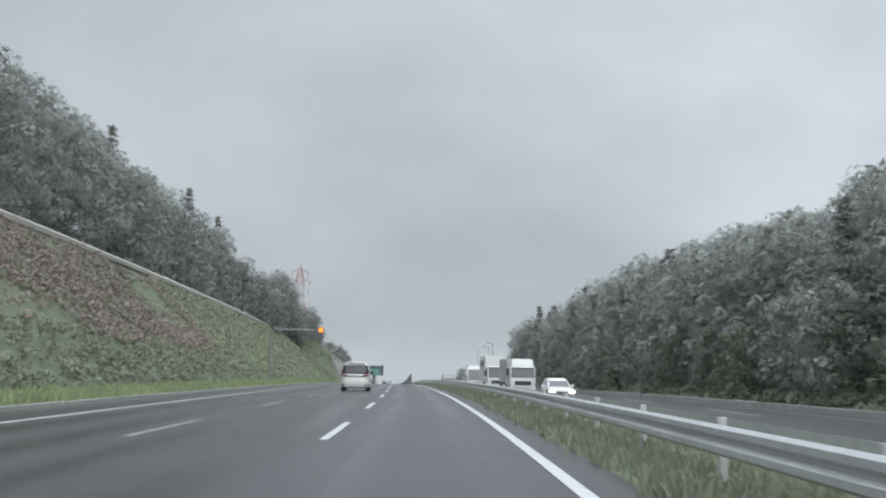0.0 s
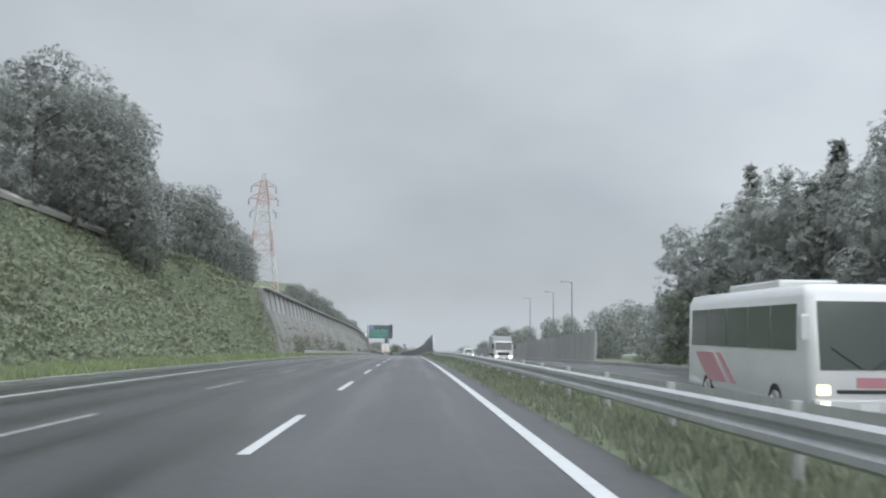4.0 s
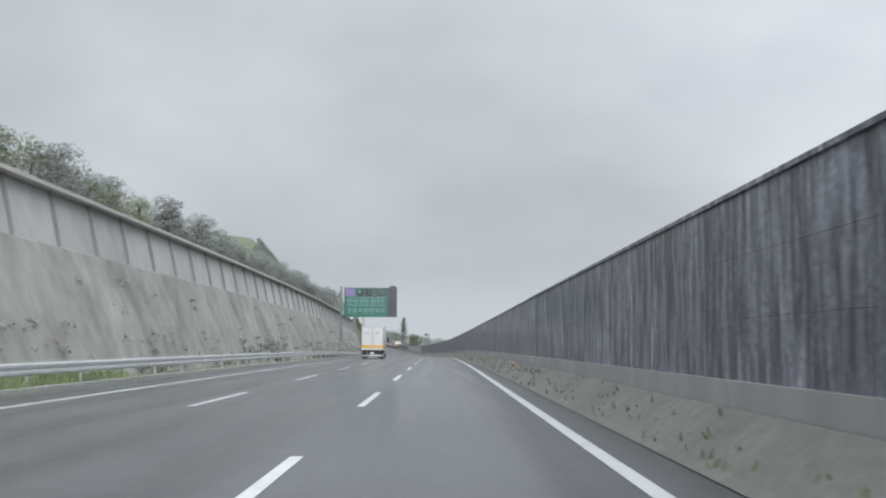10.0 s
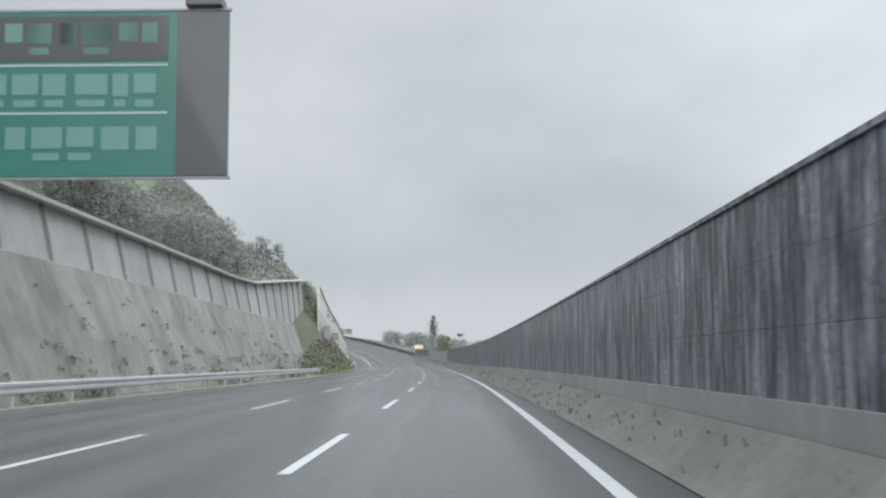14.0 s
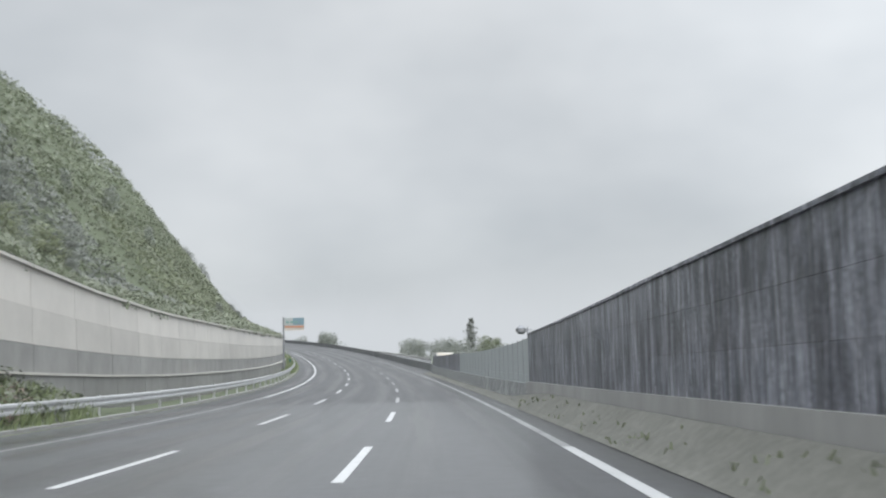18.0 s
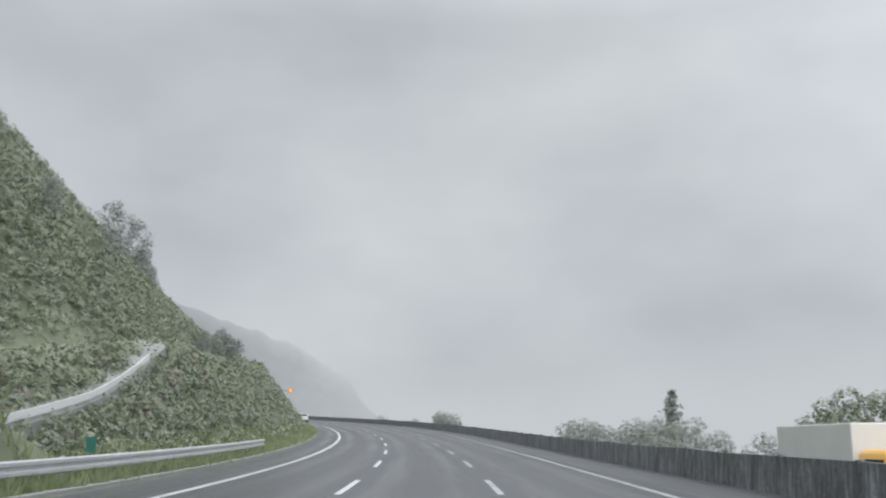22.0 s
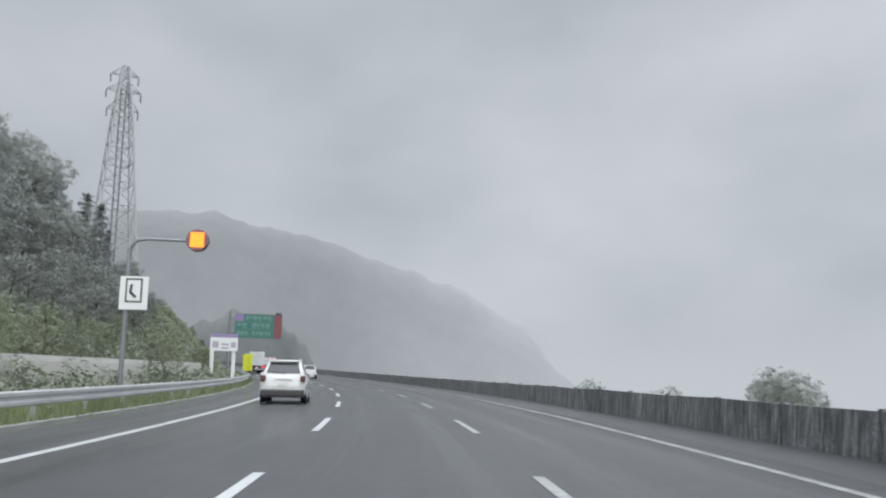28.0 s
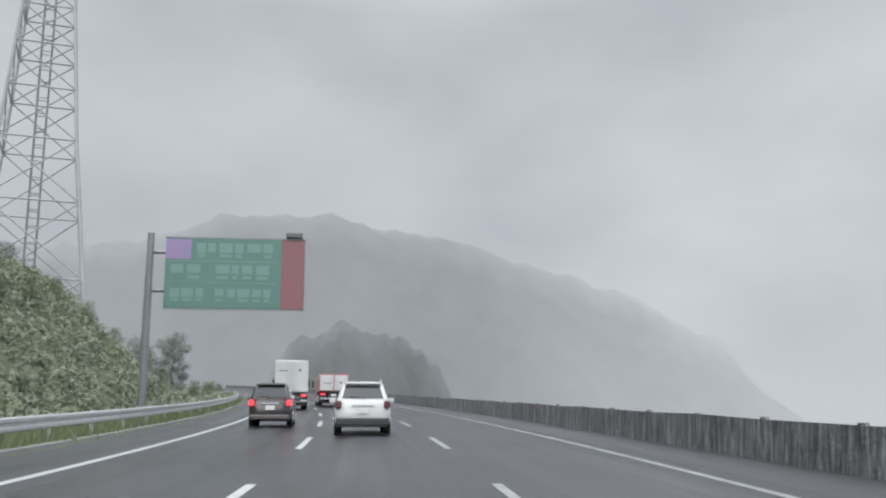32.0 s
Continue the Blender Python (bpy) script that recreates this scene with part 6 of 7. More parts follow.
def car(name, label, paint, m, L, W, H, belt, rear, roof_rear, hood, screen, ground_gap=0.2, lit_tail=False, lit_head=False, wheel=0.34, rails=False, category="car"):
    """A passenger car: lofted lower body and cabin, panes, lamps, bumpers, mirrors and wheels. y points ahead."""
    c = tagged(new(name), label, category)
    c.matrix_basis = m
    hw, y0, y1 = W / 2, -L / 2, L / 2
    body = part("body", loft([(hw * 0.9, y0 + 0.12, y1 - 0.14, ground_gap), (hw * 0.985, y0 + 0.02, y1 - 0.02, ground_gap + 0.16), (hw, y0, y1, 0.55 * belt + 0.05), (hw * 0.995, y0 + 0.03, y1 - 0.06, belt * 0.84),
                              (hw * 0.965, y0 + 0.07, y1 - 0.2, belt * 0.96), (hw * 0.93, y0 + 0.1, y1 - 0.3, belt)], [0.3, 0.32, 0.34, 0.36, 0.4, 0.42]), paint, c)
    b0, b1, t0, t1 = y0 + rear, y1 - hood, y0 + roof_rear, y1 - screen
    hb, ht = hw * 0.925, hw * 0.74
    cab = part("cabin", loft([(hb, b0, b1, belt - 0.06), (hb * 0.99, b0 + 0.02, b1 - 0.05, belt + 0.04), (ht, t0, t1, H - 0.09), (ht * 0.95, t0 + 0.06, t1 - 0.1, H - 0.03), (ht * 0.8, t0 + 0.25, t1 - 0.35, H)], [0.16, 0.16, 0.2, 0.22, 0.3]), paint, c)
    zb, zt = belt + 0.02, H - 0.12
    part("rear_window", pane([(-hb, b0, zb), (hb, b0, zb), (ht, t0, zt), (-ht, t0, zt)], (0.1, 0.08), 0.03), CAR_GLASS, cab)
    part("windscreen", pane([(hb, b1, zb), (-hb, b1, zb), (-ht, t1, zt), (ht, t1, zt)], (0.08, 0.06), 0.02), CAR_GLASS, cab)
    cuts = (0.03, 0.3, 0.62, 0.95)
    for sx in (1, -1):
        for u0, u1 in zip(cuts, cuts[1:]):
            lo = lambda u: (sx * hb, b0 + (b1 - b0) * u, zb)
            hi = lambda u: (sx * ht, t0 + (t1 - t0) * u, zt)
            q = [lo(u0), lo(u1), hi(u1), hi(u0)] if sx > 0 else [lo(u1), lo(u0), hi(u0), hi(u1)]
            part("side_window", pane(q, (0.05, 0.1), 0.012), CAR_GLASS, cab)
        part("tail_lamp", boxed(sx * hw * 0.86 - 0.1, sx * hw * 0.86 + 0.1, y0 - 0.01, y0 + 0.3, belt * 0.76, belt * 0.98, 0.04), TAIL_ON if lit_tail else TAIL, body)
        part("headlamp", boxed(sx * hw * 0.74 - 0.2, sx * hw * 0.74 + 0.2, y1 - 0.3, y1 + 0.0, belt * 0.64, belt * 0.8, 0.04), HEAD_ON if lit_head else LENS, body)
        part("mirror", boxed(sx * (hw + 0.1) - 0.11, sx * (hw + 0.1) + 0.11, b1 - 0.75, b1 - 0.6, belt + 0.0, belt + 0.17, 0.04), paint if paint is not PEARL else TRIM, c)
        part("door_handle", boxed(sx * (hw * 0.99) - 0.02, sx * (hw * 0.99) + 0.02, -0.1, 0.12, belt * 0.84, belt * 0.87), GALV, body)
        part("sill", boxed(sx * hw * 0.94 - 0.05, sx * hw * 0.94 + 0.05, y0 + 0.7, y1 - 0.8, ground_gap - 0.02, ground_gap + 0.12, 0.02), TRIM, body)
        if rails:
            part("roof_rail", boxed(sx * ht * 0.9 - 0.025, sx * ht * 0.9 + 0.025, t0 + 0.2, t1 - 0.4, H - 0.02, H + 0.06, 0.015), GALV, cab)
    part("rear_bumper", boxed(-hw * 0.93, hw * 0.93, y0 - 0.05, y0 + 0.25, ground_gap + 0.02, belt * (0.46 if rails else 0.42), 0.05), TRIM if rails else paint, body)
    part("front_bumper", boxed(-hw * 0.9, hw * 0.9, y1 - 0.25, y1 + 0.03, ground_gap + 0.02, belt * 0.45, 0.06), paint, body)
    part("grille", boxed(-hw * 0.5, hw * 0.5, y1 - 0.1, y1 + 0.02, belt * 0.5, belt * 0.74, 0.03), TRIM, body)
    part("plate", boxed(-0.17, 0.17, y0 - 0.05, y0 - 0.02, belt * 0.6, belt * 0.6 + 0.17), SIGN_WHITE, body, "plain white plate")
    part("tailgate_trim", boxed(-hw * 0.4, hw * 0.4, y0 - 0.03, y0 + 0.02, belt * 0.82, belt * 0.865, 0.008), GALV, body)
    part("spoiler", boxed(-ht * 0.9, ht * 0.9, t0 - 0.14, t0 + 0.15, H - 0.1, H - 0.04, 0.02), paint, cab)
    part("wiper", rodded((0.05, b0 - 0.03, zb + 0.04), (-0.42, b0 + 0.03, zb + 0.12), 0.012, n=5), TRIM, cab)
    add_wheels(c, [(hw + 0.005, y0 + 0.85), (-hw - 0.005, y0 + 0.85), (hw + 0.005, y1 - 0.92), (-hw - 0.005, y1 - 0.92)], wheel, 0.22)
    for sx in (1, -1):
        for y in (y0 + 0.85, y1 - 0.92):
            bm = bmesh.new()
            rod(bm, (sx * (hw - 0.06), y, wheel), (sx * (hw + 0.002), y, wheel), wheel * 1.17, wheel * 1.17, 20)
            part("wheel_arch", bm, TRIM, body)
    return c


def box_truck(label, m, L, W, H, body_len, paint, stripe=None, cab_paint=None, lit_head=False, deck=1.05, side_bars=0, lit_tail=False, roof_fairing=False):
    """A box lorry: cab, chassis, box with rear doors, hinges, lamps, side guards and wheels."""
    t = tagged(new("box_truck"), label, "truck")
    t.matrix_basis = m
    hw, y0, y1 = W / 2, -L / 2, L / 2
    yb = y0 + body_len
    cab_paint = cab_paint or WHITE_PAINT
    body = part("box", boxed(-hw, hw, y0, yb, deck, H, 0.04), paint, t)
    for sx in (-1, 1):
        d = part("rear_door", boxed(min(sx * 0.03, sx * (hw - 0.06)), max(sx * 0.03, sx * (hw - 0.06)), y0 - 0.035, y0, deck + 0.06, H - 0.08, 0.01), WHITE_PAINT, body)
        for x in (0.1, 0.3):
            part("lock_rod", rodded((sx * x, y0 - 0.05, deck + 0.1), (sx * x, y0 - 0.05, H - 0.12), 0.018, n=6), GALV, d)
        for k in range(4):
            part("hinge", boxed(sx * (hw - 0.1) - 0.07, sx * (hw - 0.1) + 0.07, y0 - 0.06, y0 - 0.03, deck + 0.3 + k * (H - deck - 0.6) / 3, deck + 0.36 + k * (H - deck - 0.6) / 3), GALV, d)
        part("lettering_bar", boxed(sx * 0.55 - (0.3 if sx < 0 else 0.08), sx * 0.55 + (0.3 if sx < 0 else 0.08), y0 - 0.042, y0 - 0.036, H - 0.74, H - (0.69 if sx < 0 else 0.6)), SIGN_DARK, d)
        part("tail_lamp", boxed(sx * (hw - 0.3) - 0.18, sx * (hw - 0.3) + 0.18, y0 - 0.02, y0 + 0.05, deck - 0.3, deck - 0.16, 0.01), TAIL_ON if lit_tail else TAIL, t)
        part("side_guard", boxed(sx * (hw - 0.05) - 0.02, sx * (hw - 0.05) + 0.02, y0 + 2.6, yb - 1.0, 0.5, 0.75), GALV, t)
        part("mud_flap", boxed(sx * (hw - 0.3) - 0.28, sx * (hw - 0.3) + 0.28, y0 + 0.35, y0 + 0.38, 0.2, deck - 0.15), TRIM, t)
    if stripe:
        part("stripe", boxed(-hw - 0.008, hw + 0.008, y0 - 0.045, yb + 0.001, deck + 0.26, deck + 0.56), stripe, body)
    for k in range(side_bars):
        for sx in (1, -1):
            y = y0 + 1.0 + k * (body_len - 2.0) / max(1, side_bars)
            part("lettering_bar", boxed(sx * (hw + 0.004) - 0.004, sx * (hw + 0.004) + 0.004, y, y + (body_len - 2) / side_bars * 0.62, H - 1.15, H - 0.45), SIGN_DARK, body)
    part("under_run_bar", boxed(-hw * 0.95, hw * 0.95, y0 + 0.05, y0 + 0.16, 0.42, 0.56), GALV, t)
    part("chassis", boxed(-0.45, 0.45, y0 + 0.2, y1 - 0.4, 0.62, deck, 0.02), TRIM, t)
    part("plate", boxed(-0.22, 0.22, y0 + 0.02, y0 + 0.05, 0.66, 0.84), SIGN_WHITE, t, "plain white plate")
    part("toolbox", boxed(-hw * 0.95, -hw * 0.55, yb - 2.4, yb - 1.4, 0.45, 0.95, 0.03), STEEL, t)
    hc = min(H - 0.6, 2.75)
    cab = part("cab", loft([(hw * 0.9, yb + 0.1, y1 - 0.05, 0.45), (hw * 0.96, yb + 0.1, y1, 0.8), (hw * 0.96, yb + 0.1, y1, 1.45), (hw * 0.94, yb + 0.12, y1 - 0.16, hc - 0.15), (hw * 0.86, yb + 0.2, y1 - 0.3, hc)], [0.12, 0.14, 0.16, 0.16, 0.2]), cab_paint, t)
    part("windscreen", pane([(hw * 0.94, y1, 1.5), (-hw * 0.94, y1, 1.5), (-hw * 0.92, y1 - 0.17, hc - 0.15), (hw * 0.92, y1 - 0.17, hc - 0.15)], (0.04, 0.04), 0.02), CAR_GLASS, cab)
    for sx in (1, -1):
        q = [(sx * hw * 0.96, yb + 0.5, 1.5), (sx * hw * 0.96, y1 - 0.2, 1.5), (sx * hw * 0.94, y1 - 0.3, hc - 0.2), (sx * hw * 0.94, yb + 0.5, hc - 0.2)]
        part("side_window", pane(q if sx > 0 else [q[1], q[0], q[3], q[2]], (0.05, 0.06), 0.015), CAR_GLASS, cab)
        part("mirror", boxed(sx * (hw + 0.17) - 0.1, sx * (hw + 0.17) + 0.1, y1 - 0.1, y1 + 0.02, 1.7, 2.3, 0.03), TRIM, cab)
        part("headlamp", boxed(sx * hw * 0.7 - 0.2, sx * hw * 0.7 + 0.2, y1 - 0.05, y1 + 0.03, 0.6, 0.82, 0.03), HEAD_ON if lit_head else LENS, cab)
    for sx in (1, -1):
        part("cab_door", boxed(sx * hw * 0.965 - 0.008, sx * hw * 0.965 + 0.008, yb + 0.42, y1 - 0.22, 0.72, 1.44, 0.004), cab_paint, cab)
        part("door_handle", boxed(sx * hw * 0.975 - 0.02, sx * hw * 0.975 + 0.02, yb + 0.5, yb + 0.66, 1.28, 1.32), TRIM, cab)
        part("wiper", rodded((sx * 0.15, y1 + 0.03, 1.54), (sx * 0.15 + 0.5, y1 - 0.01, 1.66), 0.014, n=5), TRIM, cab)
        part("indicator", boxed(sx * hw * 0.92 - 0.05, sx * hw * 0.92 + 0.05, y1 - 0.06, y1 + 0.015, 0.88, 1.02, 0.01), ORANGE, cab)
        part("step", boxed(sx * hw * 0.9 - 0.1, sx * hw * 0.9 + 0.1, yb + 0.5, yb + 1.1, 0.36, 0.46, 0.01), TRIM, cab)
    part("lower_grille", boxed(-hw * 0.4, hw * 0.4, y1 + 0.055, y1 + 0.07, 0.42, 0.54), TRIM, cab)
    part("sun_visor", boxed(-hw * 0.88, hw * 0.88, y1 - 0.26, y1 - 0.08, hc - 0.2, hc - 0.12, 0.01), TRIM, cab)
    part("plate", boxed(-0.18, 0.18, y1 + 0.065, y1 + 0.078, 0.44, 0.56), SIGN_WHITE, cab, "plain white plate")
    if stripe:
        part("cab_stripe", boxed(-hw * 0.975, hw * 0.975, yb + 0.15, y1 + 0.01, deck + 0.2, deck + 0.46, 0.01), stripe, cab)
    if roof_fairing:
        part("fairing", boxed(-hw * 0.85, hw * 0.85, yb + 0.2, y1 - 0.35, hc - 0.02, min(H, hc + 0.75), 0.12, (0.92, 0.7)), cab_paint, cab)
    part("bumper", boxed(-hw * 0.97, hw * 0.97, y1 - 0.2, y1 + 0.06, 0.36, 0.6, 0.04), cab_paint, cab)
    part("grille", boxed(-hw * 0.6, hw * 0.6, y1, y1 + 0.02, 0.9, 1.25, 0.01), TRIM, cab)
    r = 0.48
    add_wheels(t, [(hw - 0.02, y0 + 1.6), (-hw + 0.02, y0 + 1.6), (hw - 0.02, y0 + 2.75), (-hw + 0.02, y0 + 2.75), (hw - 0.04, y1 - 1.25), (-hw + 0.04, y1 - 1.25)], r, 0.34)
    return t


def coach(label, m, paint, L=9.0, W=2.45, H=3.15):
    """A touring coach: body, windscreen, row of side windows, roof unit, lamps, faded side shapes, wheels."""
    b = tagged(new("coach"), label, "bus")
    b.matrix_basis = m
    hw, y0, y1 = W / 2, -L / 2, L / 2
    body = part("body", loft([(hw * 0.93, y0 + 0.1, y1 - 0.1, 0.35), (hw, y0, y1, 0.6), (hw, y0, y1, 1.2), (hw * 0.97, y0 + 0.04, y1 - 0.22, H - 0.3), (hw * 0.9, y0 + 0.12, y1 - 0.4, H - 0.06), (hw * 0.7, y0 + 0.4, y1 - 0.8, H)], [0.2, 0.22, 0.24, 0.22, 0.25, 0.3]), paint, b)
    part("windscreen", pane([(hw - 0.16, y1 - 0.005, 1.25), (0.16 - hw, y1 - 0.005, 1.25), (0.2 - hw, y1 - 0.207, H - 0.38), (hw - 0.2, y1 - 0.207, H - 0.38)], (0.02, 0.02), 0.02), COACH_GLASS, body)
    for sx in (1, -1):
        part("wiper", rodded((sx * 0.1, y1 + 0.03, 1.28), (sx * 0.75, y1 - 0.03, 1.75), 0.014, n=5), TRIM, body)
    n = 5
    for sx in (1, -1):
        for k in range(n):
            a, c = y0 + 0.5 + (L - 1.2) * k / n, y0 + 0.5 + (L - 1.2) * (k + 1) / n
            q = [(sx * hw, a, 1.65), (sx * hw, c, 1.65), (sx * hw * 0.97, c, H - 0.42), (sx * hw * 0.97, a, H - 0.42)]
            part("side_window", pane(q if sx > 0 else [q[1], q[0], q[3], q[2]], (0.02, 0.03), 0.012), COACH_GLASS, body)
        for ya, yz in ((y0 + 0.9, y0 + 2.5), (y0 + 2.8, y0 + 3.2)):
            bm = bmesh.new()
            x0, x1 = sorted((sx * (hw - 0.02), sx * (hw + 0.008)))
            box(bm, x0, x1, ya, yz, 0.72, 1.5)
            for v in bm.verts:
                v.co.y += 1.5 * (1.5 - v.co.z)
            part("side_shape", bm, PINK, body, "slanted faded red shape")
        part("headlamp", boxed(sx * hw * 0.78 - 0.14, sx * hw * 0.78 + 0.14, y1 - 0.06, y1 + 0.03, 0.74, 0.96, 0.04), HEAD_WARM, body)
        part("fog_lamp", boxed(sx * hw * 0.78 - 0.11, sx * hw * 0.78 + 0.11, y1 - 0.04, y1 + 0.08, 0.46, 0.62, 0.03), HEAD_WARM, body)
        part("mirror", boxed(sx * (hw + 0.16) - 0.1, sx * (hw + 0.16) + 0.1, y1 + 0.02, y1 + 0.2, 1.9, 2.45, 0.04), paint, body)
    part("roof_unit", boxed(-hw * 0.6, hw * 0.6, -2.0, 1.6, H - 0.03, H + 0.2, 0.06), paint, b)
    part("front_band", boxed(-hw * 0.55, hw * 0.55, y1 - 0.02, y1 + 0.02, 0.78, 0.86, 0.01), TRIM, body)
    part("front_shape", boxed(-hw * 0.5, hw * 0.2, y1 - 0.02, y1 + 0.012, 0.9, 1.12, 0.005), PINK, body, "faded red shape on the front")
    part("bumper", boxed(-hw * 0.96, hw * 0.96, y1 - 0.15, y1 + 0.06, 0.36, 0.66, 0.04), paint, body)
    part("plate", boxed(-0.2, 0.2, y1 + 0.06, y1 + 0.07, 0.42, 0.58), SIGN_WHITE, body, "plain white plate")
    add_wheels(b, [(hw + 0.005, y0 + 2.0), (-hw - 0.005, y0 + 2.0), (hw + 0.005, y1 - 2.0), (-hw - 0.005, y1 - 2.0)], 0.46, 0.3)
    return b


# our side
def hexa(low, high):
    """A solid between two quads of corners."""
    bm = bmesh.new()
    v = [bm.verts.new(p) for p in (*low, *high)]
    for f in ((3, 2, 1, 0), (4, 5, 6, 7), (0, 1, 5, 4), (1, 2, 6, 5), (2, 3, 7, 6), (3, 0, 4, 7)):
        bm.faces.new([v[i] for i in f])
    bmesh.ops.recalc_face_normals(bm, faces=bm.faces)
    bmesh.ops.bevel(bm, geom=list(bm.edges), offset=0.015, segments=2, affect="EDGES")
    return bm


def minivan(label, m):
    """A tall minivan: full lower body, dark glazing that wraps round the tail, wedge lamps joined by a pale bar."""
    c = tagged(new("minivan"), label, "minivan")
    c.matrix_basis = m
    hw, y0, y1, H = 0.925, -2.45, 2.45, 1.97
    body = part("body", loft([(0.84, y0 + 0.16, y1 - 0.2, 0.2), (0.9, y0 + 0.05, y1 - 0.06, 0.32), (hw, y0, y1, 0.55), (hw, y0 + 0.02, y1 - 0.05, 0.8),
                              (0.915, y0 + 0.06, y1 - 0.22, 1.0), (0.9, y0 + 0.1, y1 - 0.55, 1.14)], [0.3, 0.3, 0.32, 0.32, 0.3, 0.28]), PEARL, c)
    cab = part("cabin", loft([(0.9, y0 + 0.1, y1 - 0.7, 1.1), (0.88, y0 + 0.13, y1 - 0.95, 1.25), (0.8, y0 + 0.26, y1 - 1.65, 1.72), (0.76, y0 + 0.32, y1 - 1.85, 1.86), (0.66, y0 + 0.5, y1 - 2.1, 1.94), (0.45, y0 + 0.8, y1 - 2.4, H)],
                             [0.26, 0.26, 0.24, 0.26, 0.3, 0.3]), PEARL, c)
    part("glazing", loft([(0.9, y0 + 0.095, y1 - 0.77, 1.14), (0.892, y0 + 0.11, y1 - 0.9, 1.22), (0.815, y0 + 0.225, y1 - 1.58, 1.7), (0.8, y0 + 0.25, y1 - 1.64, 1.73)], [0.27, 0.27, 0.25, 0.25]), VAN_GLASS, cab, "dark glazing that wraps round the tail")
    for sx in (1, -1):
        for ya, yb in ((-1.35, -1.1), (0.0, 0.14), (0.95, 0.7)):
            part("pillar", hexa([(sx * 0.86, ya - 0.06, 1.13), (sx * 0.912, ya - 0.06, 1.13), (sx * 0.912, ya + 0.06, 1.13), (sx * 0.86, ya + 0.06, 1.13)],
                                [(sx * 0.76, yb - 0.06, 1.76), (sx * 0.818, yb - 0.06, 1.76), (sx * 0.818, yb + 0.06, 1.76), (sx * 0.76, yb + 0.06, 1.76)]), PEARL, cab)
        part("tail_lamp", hexa([(sx * 0.4, y0 - 0.02, 0.92), (sx * 0.88, y0 + 0.02, 0.97), (sx * 0.925, y0 + 0.42, 1.03), (sx * 0.4, y0 + 0.2, 0.92)],
                               [(sx * 0.4, y0 + 0.02, 1.02), (sx * 0.86, y0 + 0.06, 1.2), (sx * 0.912, y0 + 0.5, 1.24), (sx * 0.4, y0 + 0.2, 1.02)]), TAIL, body, "dark red wedge-shaped lamp")
        part("reflector", boxed(sx * 0.76 - 0.03, sx * 0.76 + 0.03, y0 - 0.02, y0 + 0.1, 0.34, 0.52, 0.008), TAIL, body)
        part("headlamp", boxed(sx * 0.68 - 0.2, sx * 0.68 + 0.2, y1 - 0.28, y1 - 0.02, 0.72, 0.9, 0.04), LENS, body)
        part("mirror", boxed(sx * 1.02 - 0.11, sx * 1.02 + 0.11, 1.12, 1.28, 1.12, 1.3, 0.05), TRIM, c)
        part("sill", boxed(sx * 0.87 - 0.05, sx * 0.87 + 0.05, y0 + 0.75, y1 - 0.85, 0.18, 0.3, 0.02), TRIM, body)
        for y in (-1.15, 0.0, 1.1):
            part("door_seam", boxed(sx * 0.921 - 0.006, sx * 0.921 + 0.006, y - 0.005, y + 0.005, 0.42, 0.98), TRIM, body)
        for y in (-0.2, 0.9):
            part("door_handle", boxed(sx * 0.925 - 0.015, sx * 0.925 + 0.02, y - 0.1, y + 0.1, 0.93, 0.96, 0.006), GALV, body)
        for y in (y0 + 0.95, y1 - 0.95):
            part("wheel_arch", rodded((sx * 0.86, y, 0.35), (sx * 0.928, y, 0.35), 0.4, 0.4, n=24), TRIM, body)
    part("tailgate_bar", boxed(-0.42, 0.42, y0 - 0.05, y0 + 0.12, 1.02, 1.1, 0.02), PEARL, body, "pearl white bar across the tailgate")
    part("tailgate_recess", boxed(-0.4, 0.4, y0 - 0.012, y0 + 0.1, 0.93, 1.01, 0.01), STEEL, body)
    part("plate", boxed(-0.17, 0.17, y0 - 0.03, y0 + 0.02, 0.7, 0.86, 0.004), SIGN_WHITE, body, "plain white plate")
    part("bumper_lip", boxed(-0.8, 0.8, y0 + 0.02, y0 + 0.3, 0.2, 0.27, 0.02), TRIM, body)
    part("spoiler", boxed(-0.68, 0.68, y0 + 0.2, y0 + 0.6, 1.86, 1.92, 0.025), PEARL, cab)
    part("wiper", rodded((0.0, y0 + 0.08, 1.18), (-0.45, y0 + 0.14, 1.28), 0.012, n=5), TRIM, cab)
    part("grille", boxed(-0.45, 0.45, y1 - 0.1, y1 + 0.01, 0.5, 0.86, 0.03), TRIM, body)
    add_wheels(c, [(0.93, y0 + 0.95), (-0.93, y0 + 0.95), (0.93, y1 - 0.95), (-0.93, y1 - 0.95)], 0.35, 0.22)
    return c


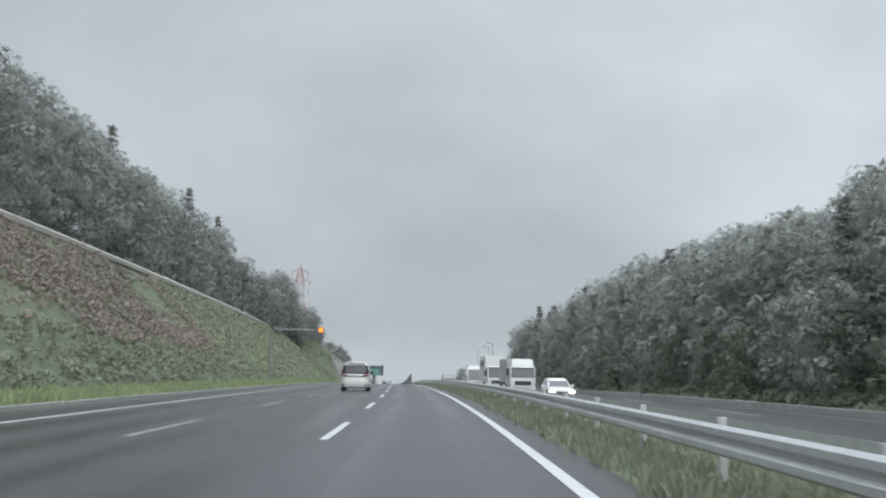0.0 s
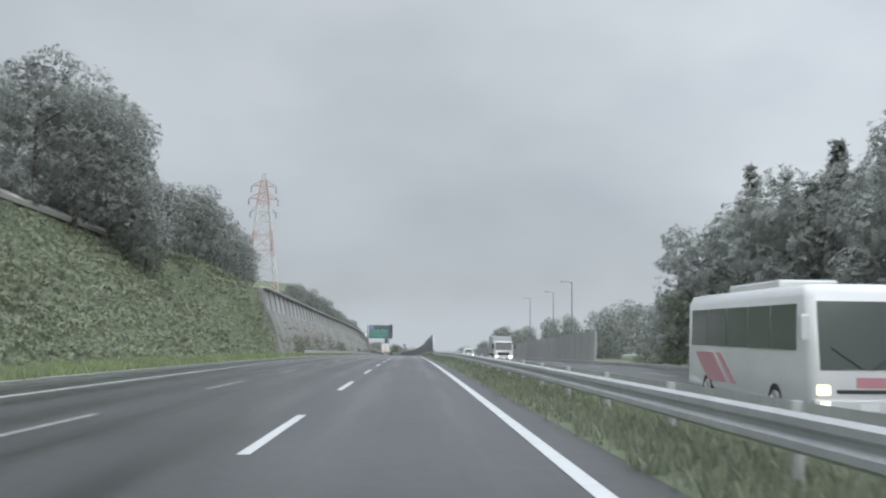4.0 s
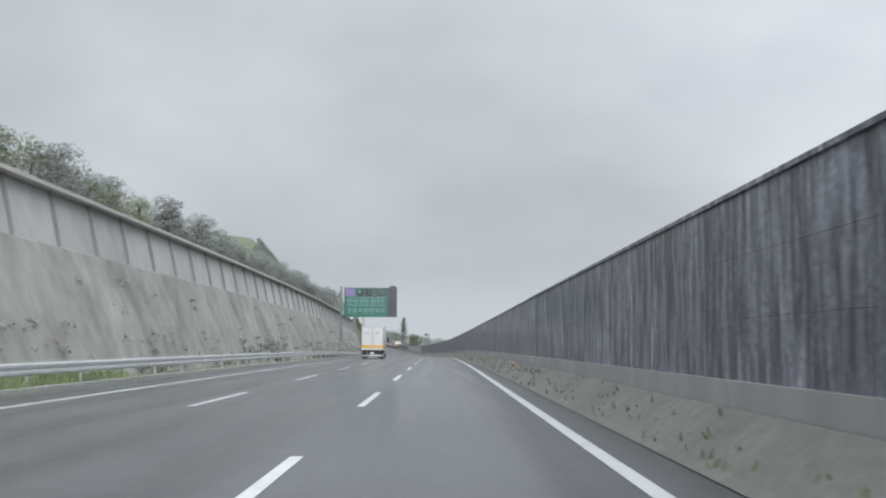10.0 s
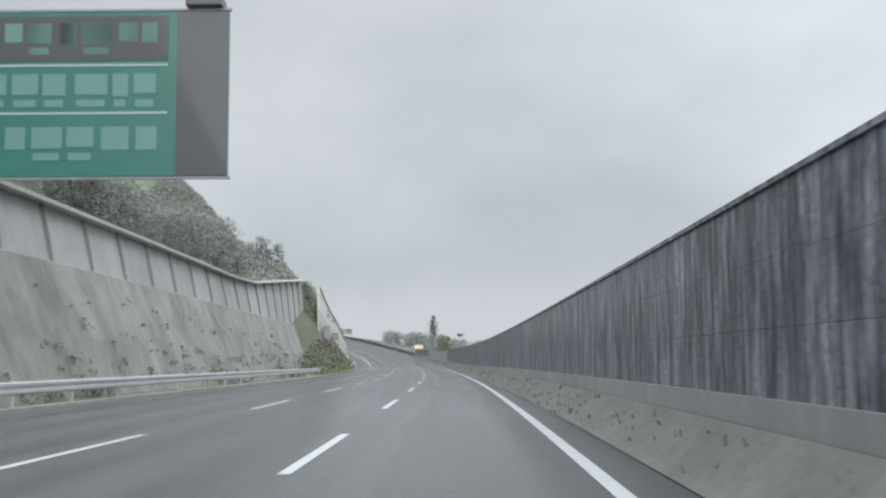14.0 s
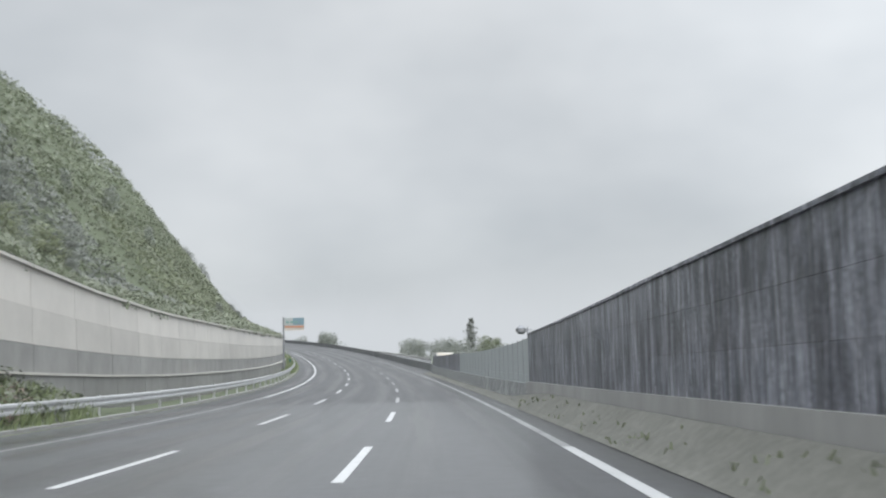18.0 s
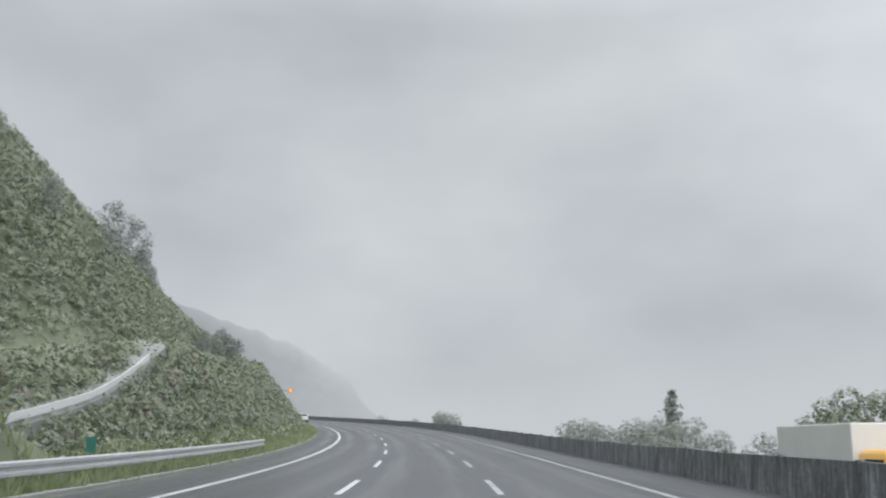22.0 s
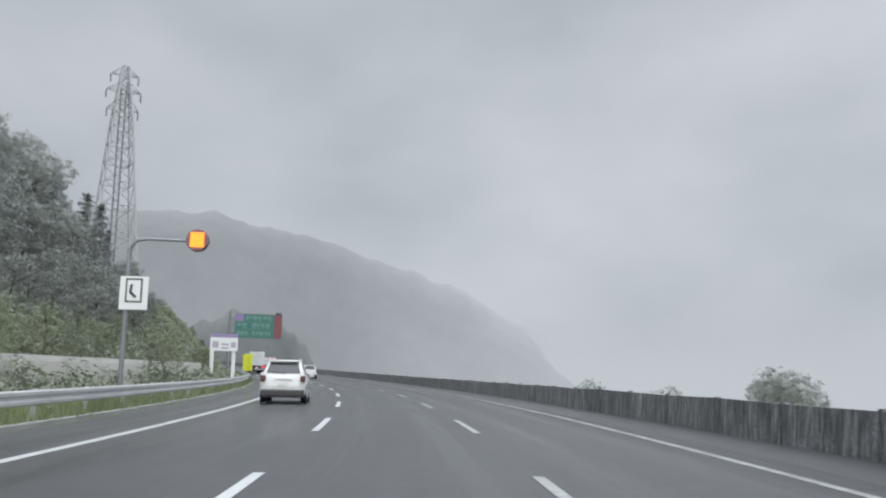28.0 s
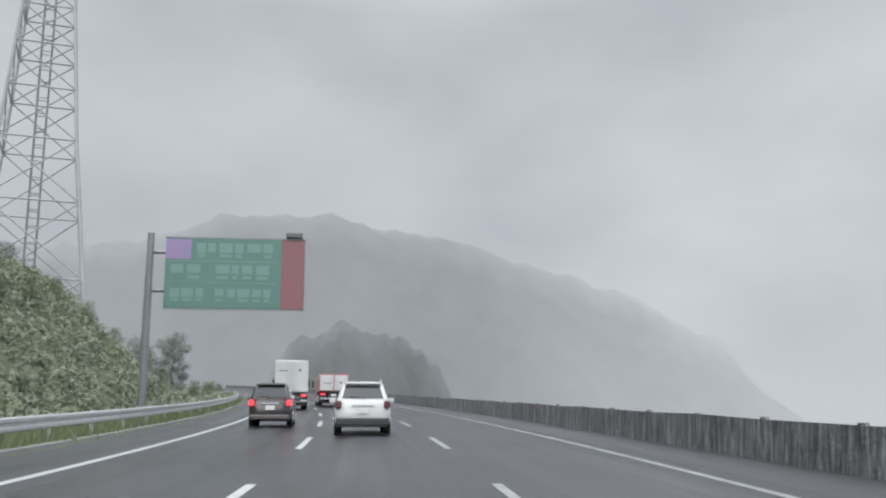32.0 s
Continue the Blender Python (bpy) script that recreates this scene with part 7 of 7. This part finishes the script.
minivan("pearl white minivan with wrap-round dark glazing in the middle lane", stand(76.3 + 2.45, 5.72))
box_truck("white box truck with an orange stripe and grey sides", stand(398.5 + 4.45, 8.95), 8.9, 2.35, 3.6, 7.0, GREY_PAINT, STRIPE, roof_fairing=True)
car("sport_utility", "white sport utility with roof rails and dark bumpers", WHITE_PAINT, stand(826.6 + 2.3, 9.38), 4.6, 1.8, 1.68, 1.05, 0.14, 0.62, 1.25, 2.1, rails=True)
car("estate_car", "white estate car ahead in the middle lane", WHITE_PAINT, stand(906.8 + 2.2, 5.65), 4.5, 1.76, 1.62, 1.0, 0.16, 0.6, 1.2, 2.1, rails=True)
car("hatchback", "dark maroon hatchback with lit tail lamps", DARK_PAINT, stand(913.4 + 1.8, 9.0), 3.7, 1.62, 1.62, 0.98, 0.1, 0.4, 0.9, 1.6, lit_tail=True)
box_truck("distant white box truck behind a dark hatchback", stand(943 + 3.5, 9.0), 7.0, 2.25, 3.2, 5.2, WHITE_PAINT, lit_tail=True)
box_truck("red lorry with a white top in the middle lane", stand(954 + 4, 5.6), 8.0, 2.3, 2.4, 6.0, RED_PAINT, lit_tail=True, cab_paint=RED_PAINT, roof_fairing=True)

# the other carriageway, facing us
coach("white touring coach with faded red shapes and lit headlamps", stand(143.8 + 4.5, -8.0, drop(143) - 0.02, 180), WHITE_PAINT)
box_truck("white lorry with a tall roof fairing on the opposite carriageway", stand(92.4 + 4.0, -7.6, drop(100) - 0.02, 180), 8.0, 2.3, 3.1, 5.8, GREY_PAINT, roof_fairing=True)
car("oncoming_car", "white car with lit headlamps on the opposite carriageway", WHITE_PAINT, stand(72.9 + 2.1, -7.6, drop(100) - 0.02, 180), 4.2, 1.7, 1.5, 0.92, 0.2, 0.8, 1.1, 1.9, lit_head=True)
box_truck("grey lorry with lettered white sides on the opposite carriageway", stand(112.6 + 4.5, -7.7, drop(100) - 0.02, 180), 9.0, 2.4, 3.85, 6.8, WHITE_PAINT, side_bars=5)
box_truck("grey lorry with lit headlamps on the opposite carriageway", stand(243.5 + 4.0, -10.2, drop(100) - 0.02, 180), 8.0, 2.4, 3.2, 5.8, GREY_PAINT, lit_head=True)
car("oncoming_van", "white van with lit headlamps beside the sound wall", WHITE_PAINT, stand(278.5 + 2.2, -8.0, drop(100) - 0.02, 180), 4.4, 1.7, 1.85, 1.05, 0.1, 0.3, 0.6, 1.3, lit_head=True, category="van")
box_truck("white box lorry with a yellow cab on the lower carriageway", stand(668.0, -8.0, drop(673) - 0.02, 180), 8.0, 2.35, 3.5, 5.9, WHITE_PAINT, cab_paint=STRIPE)
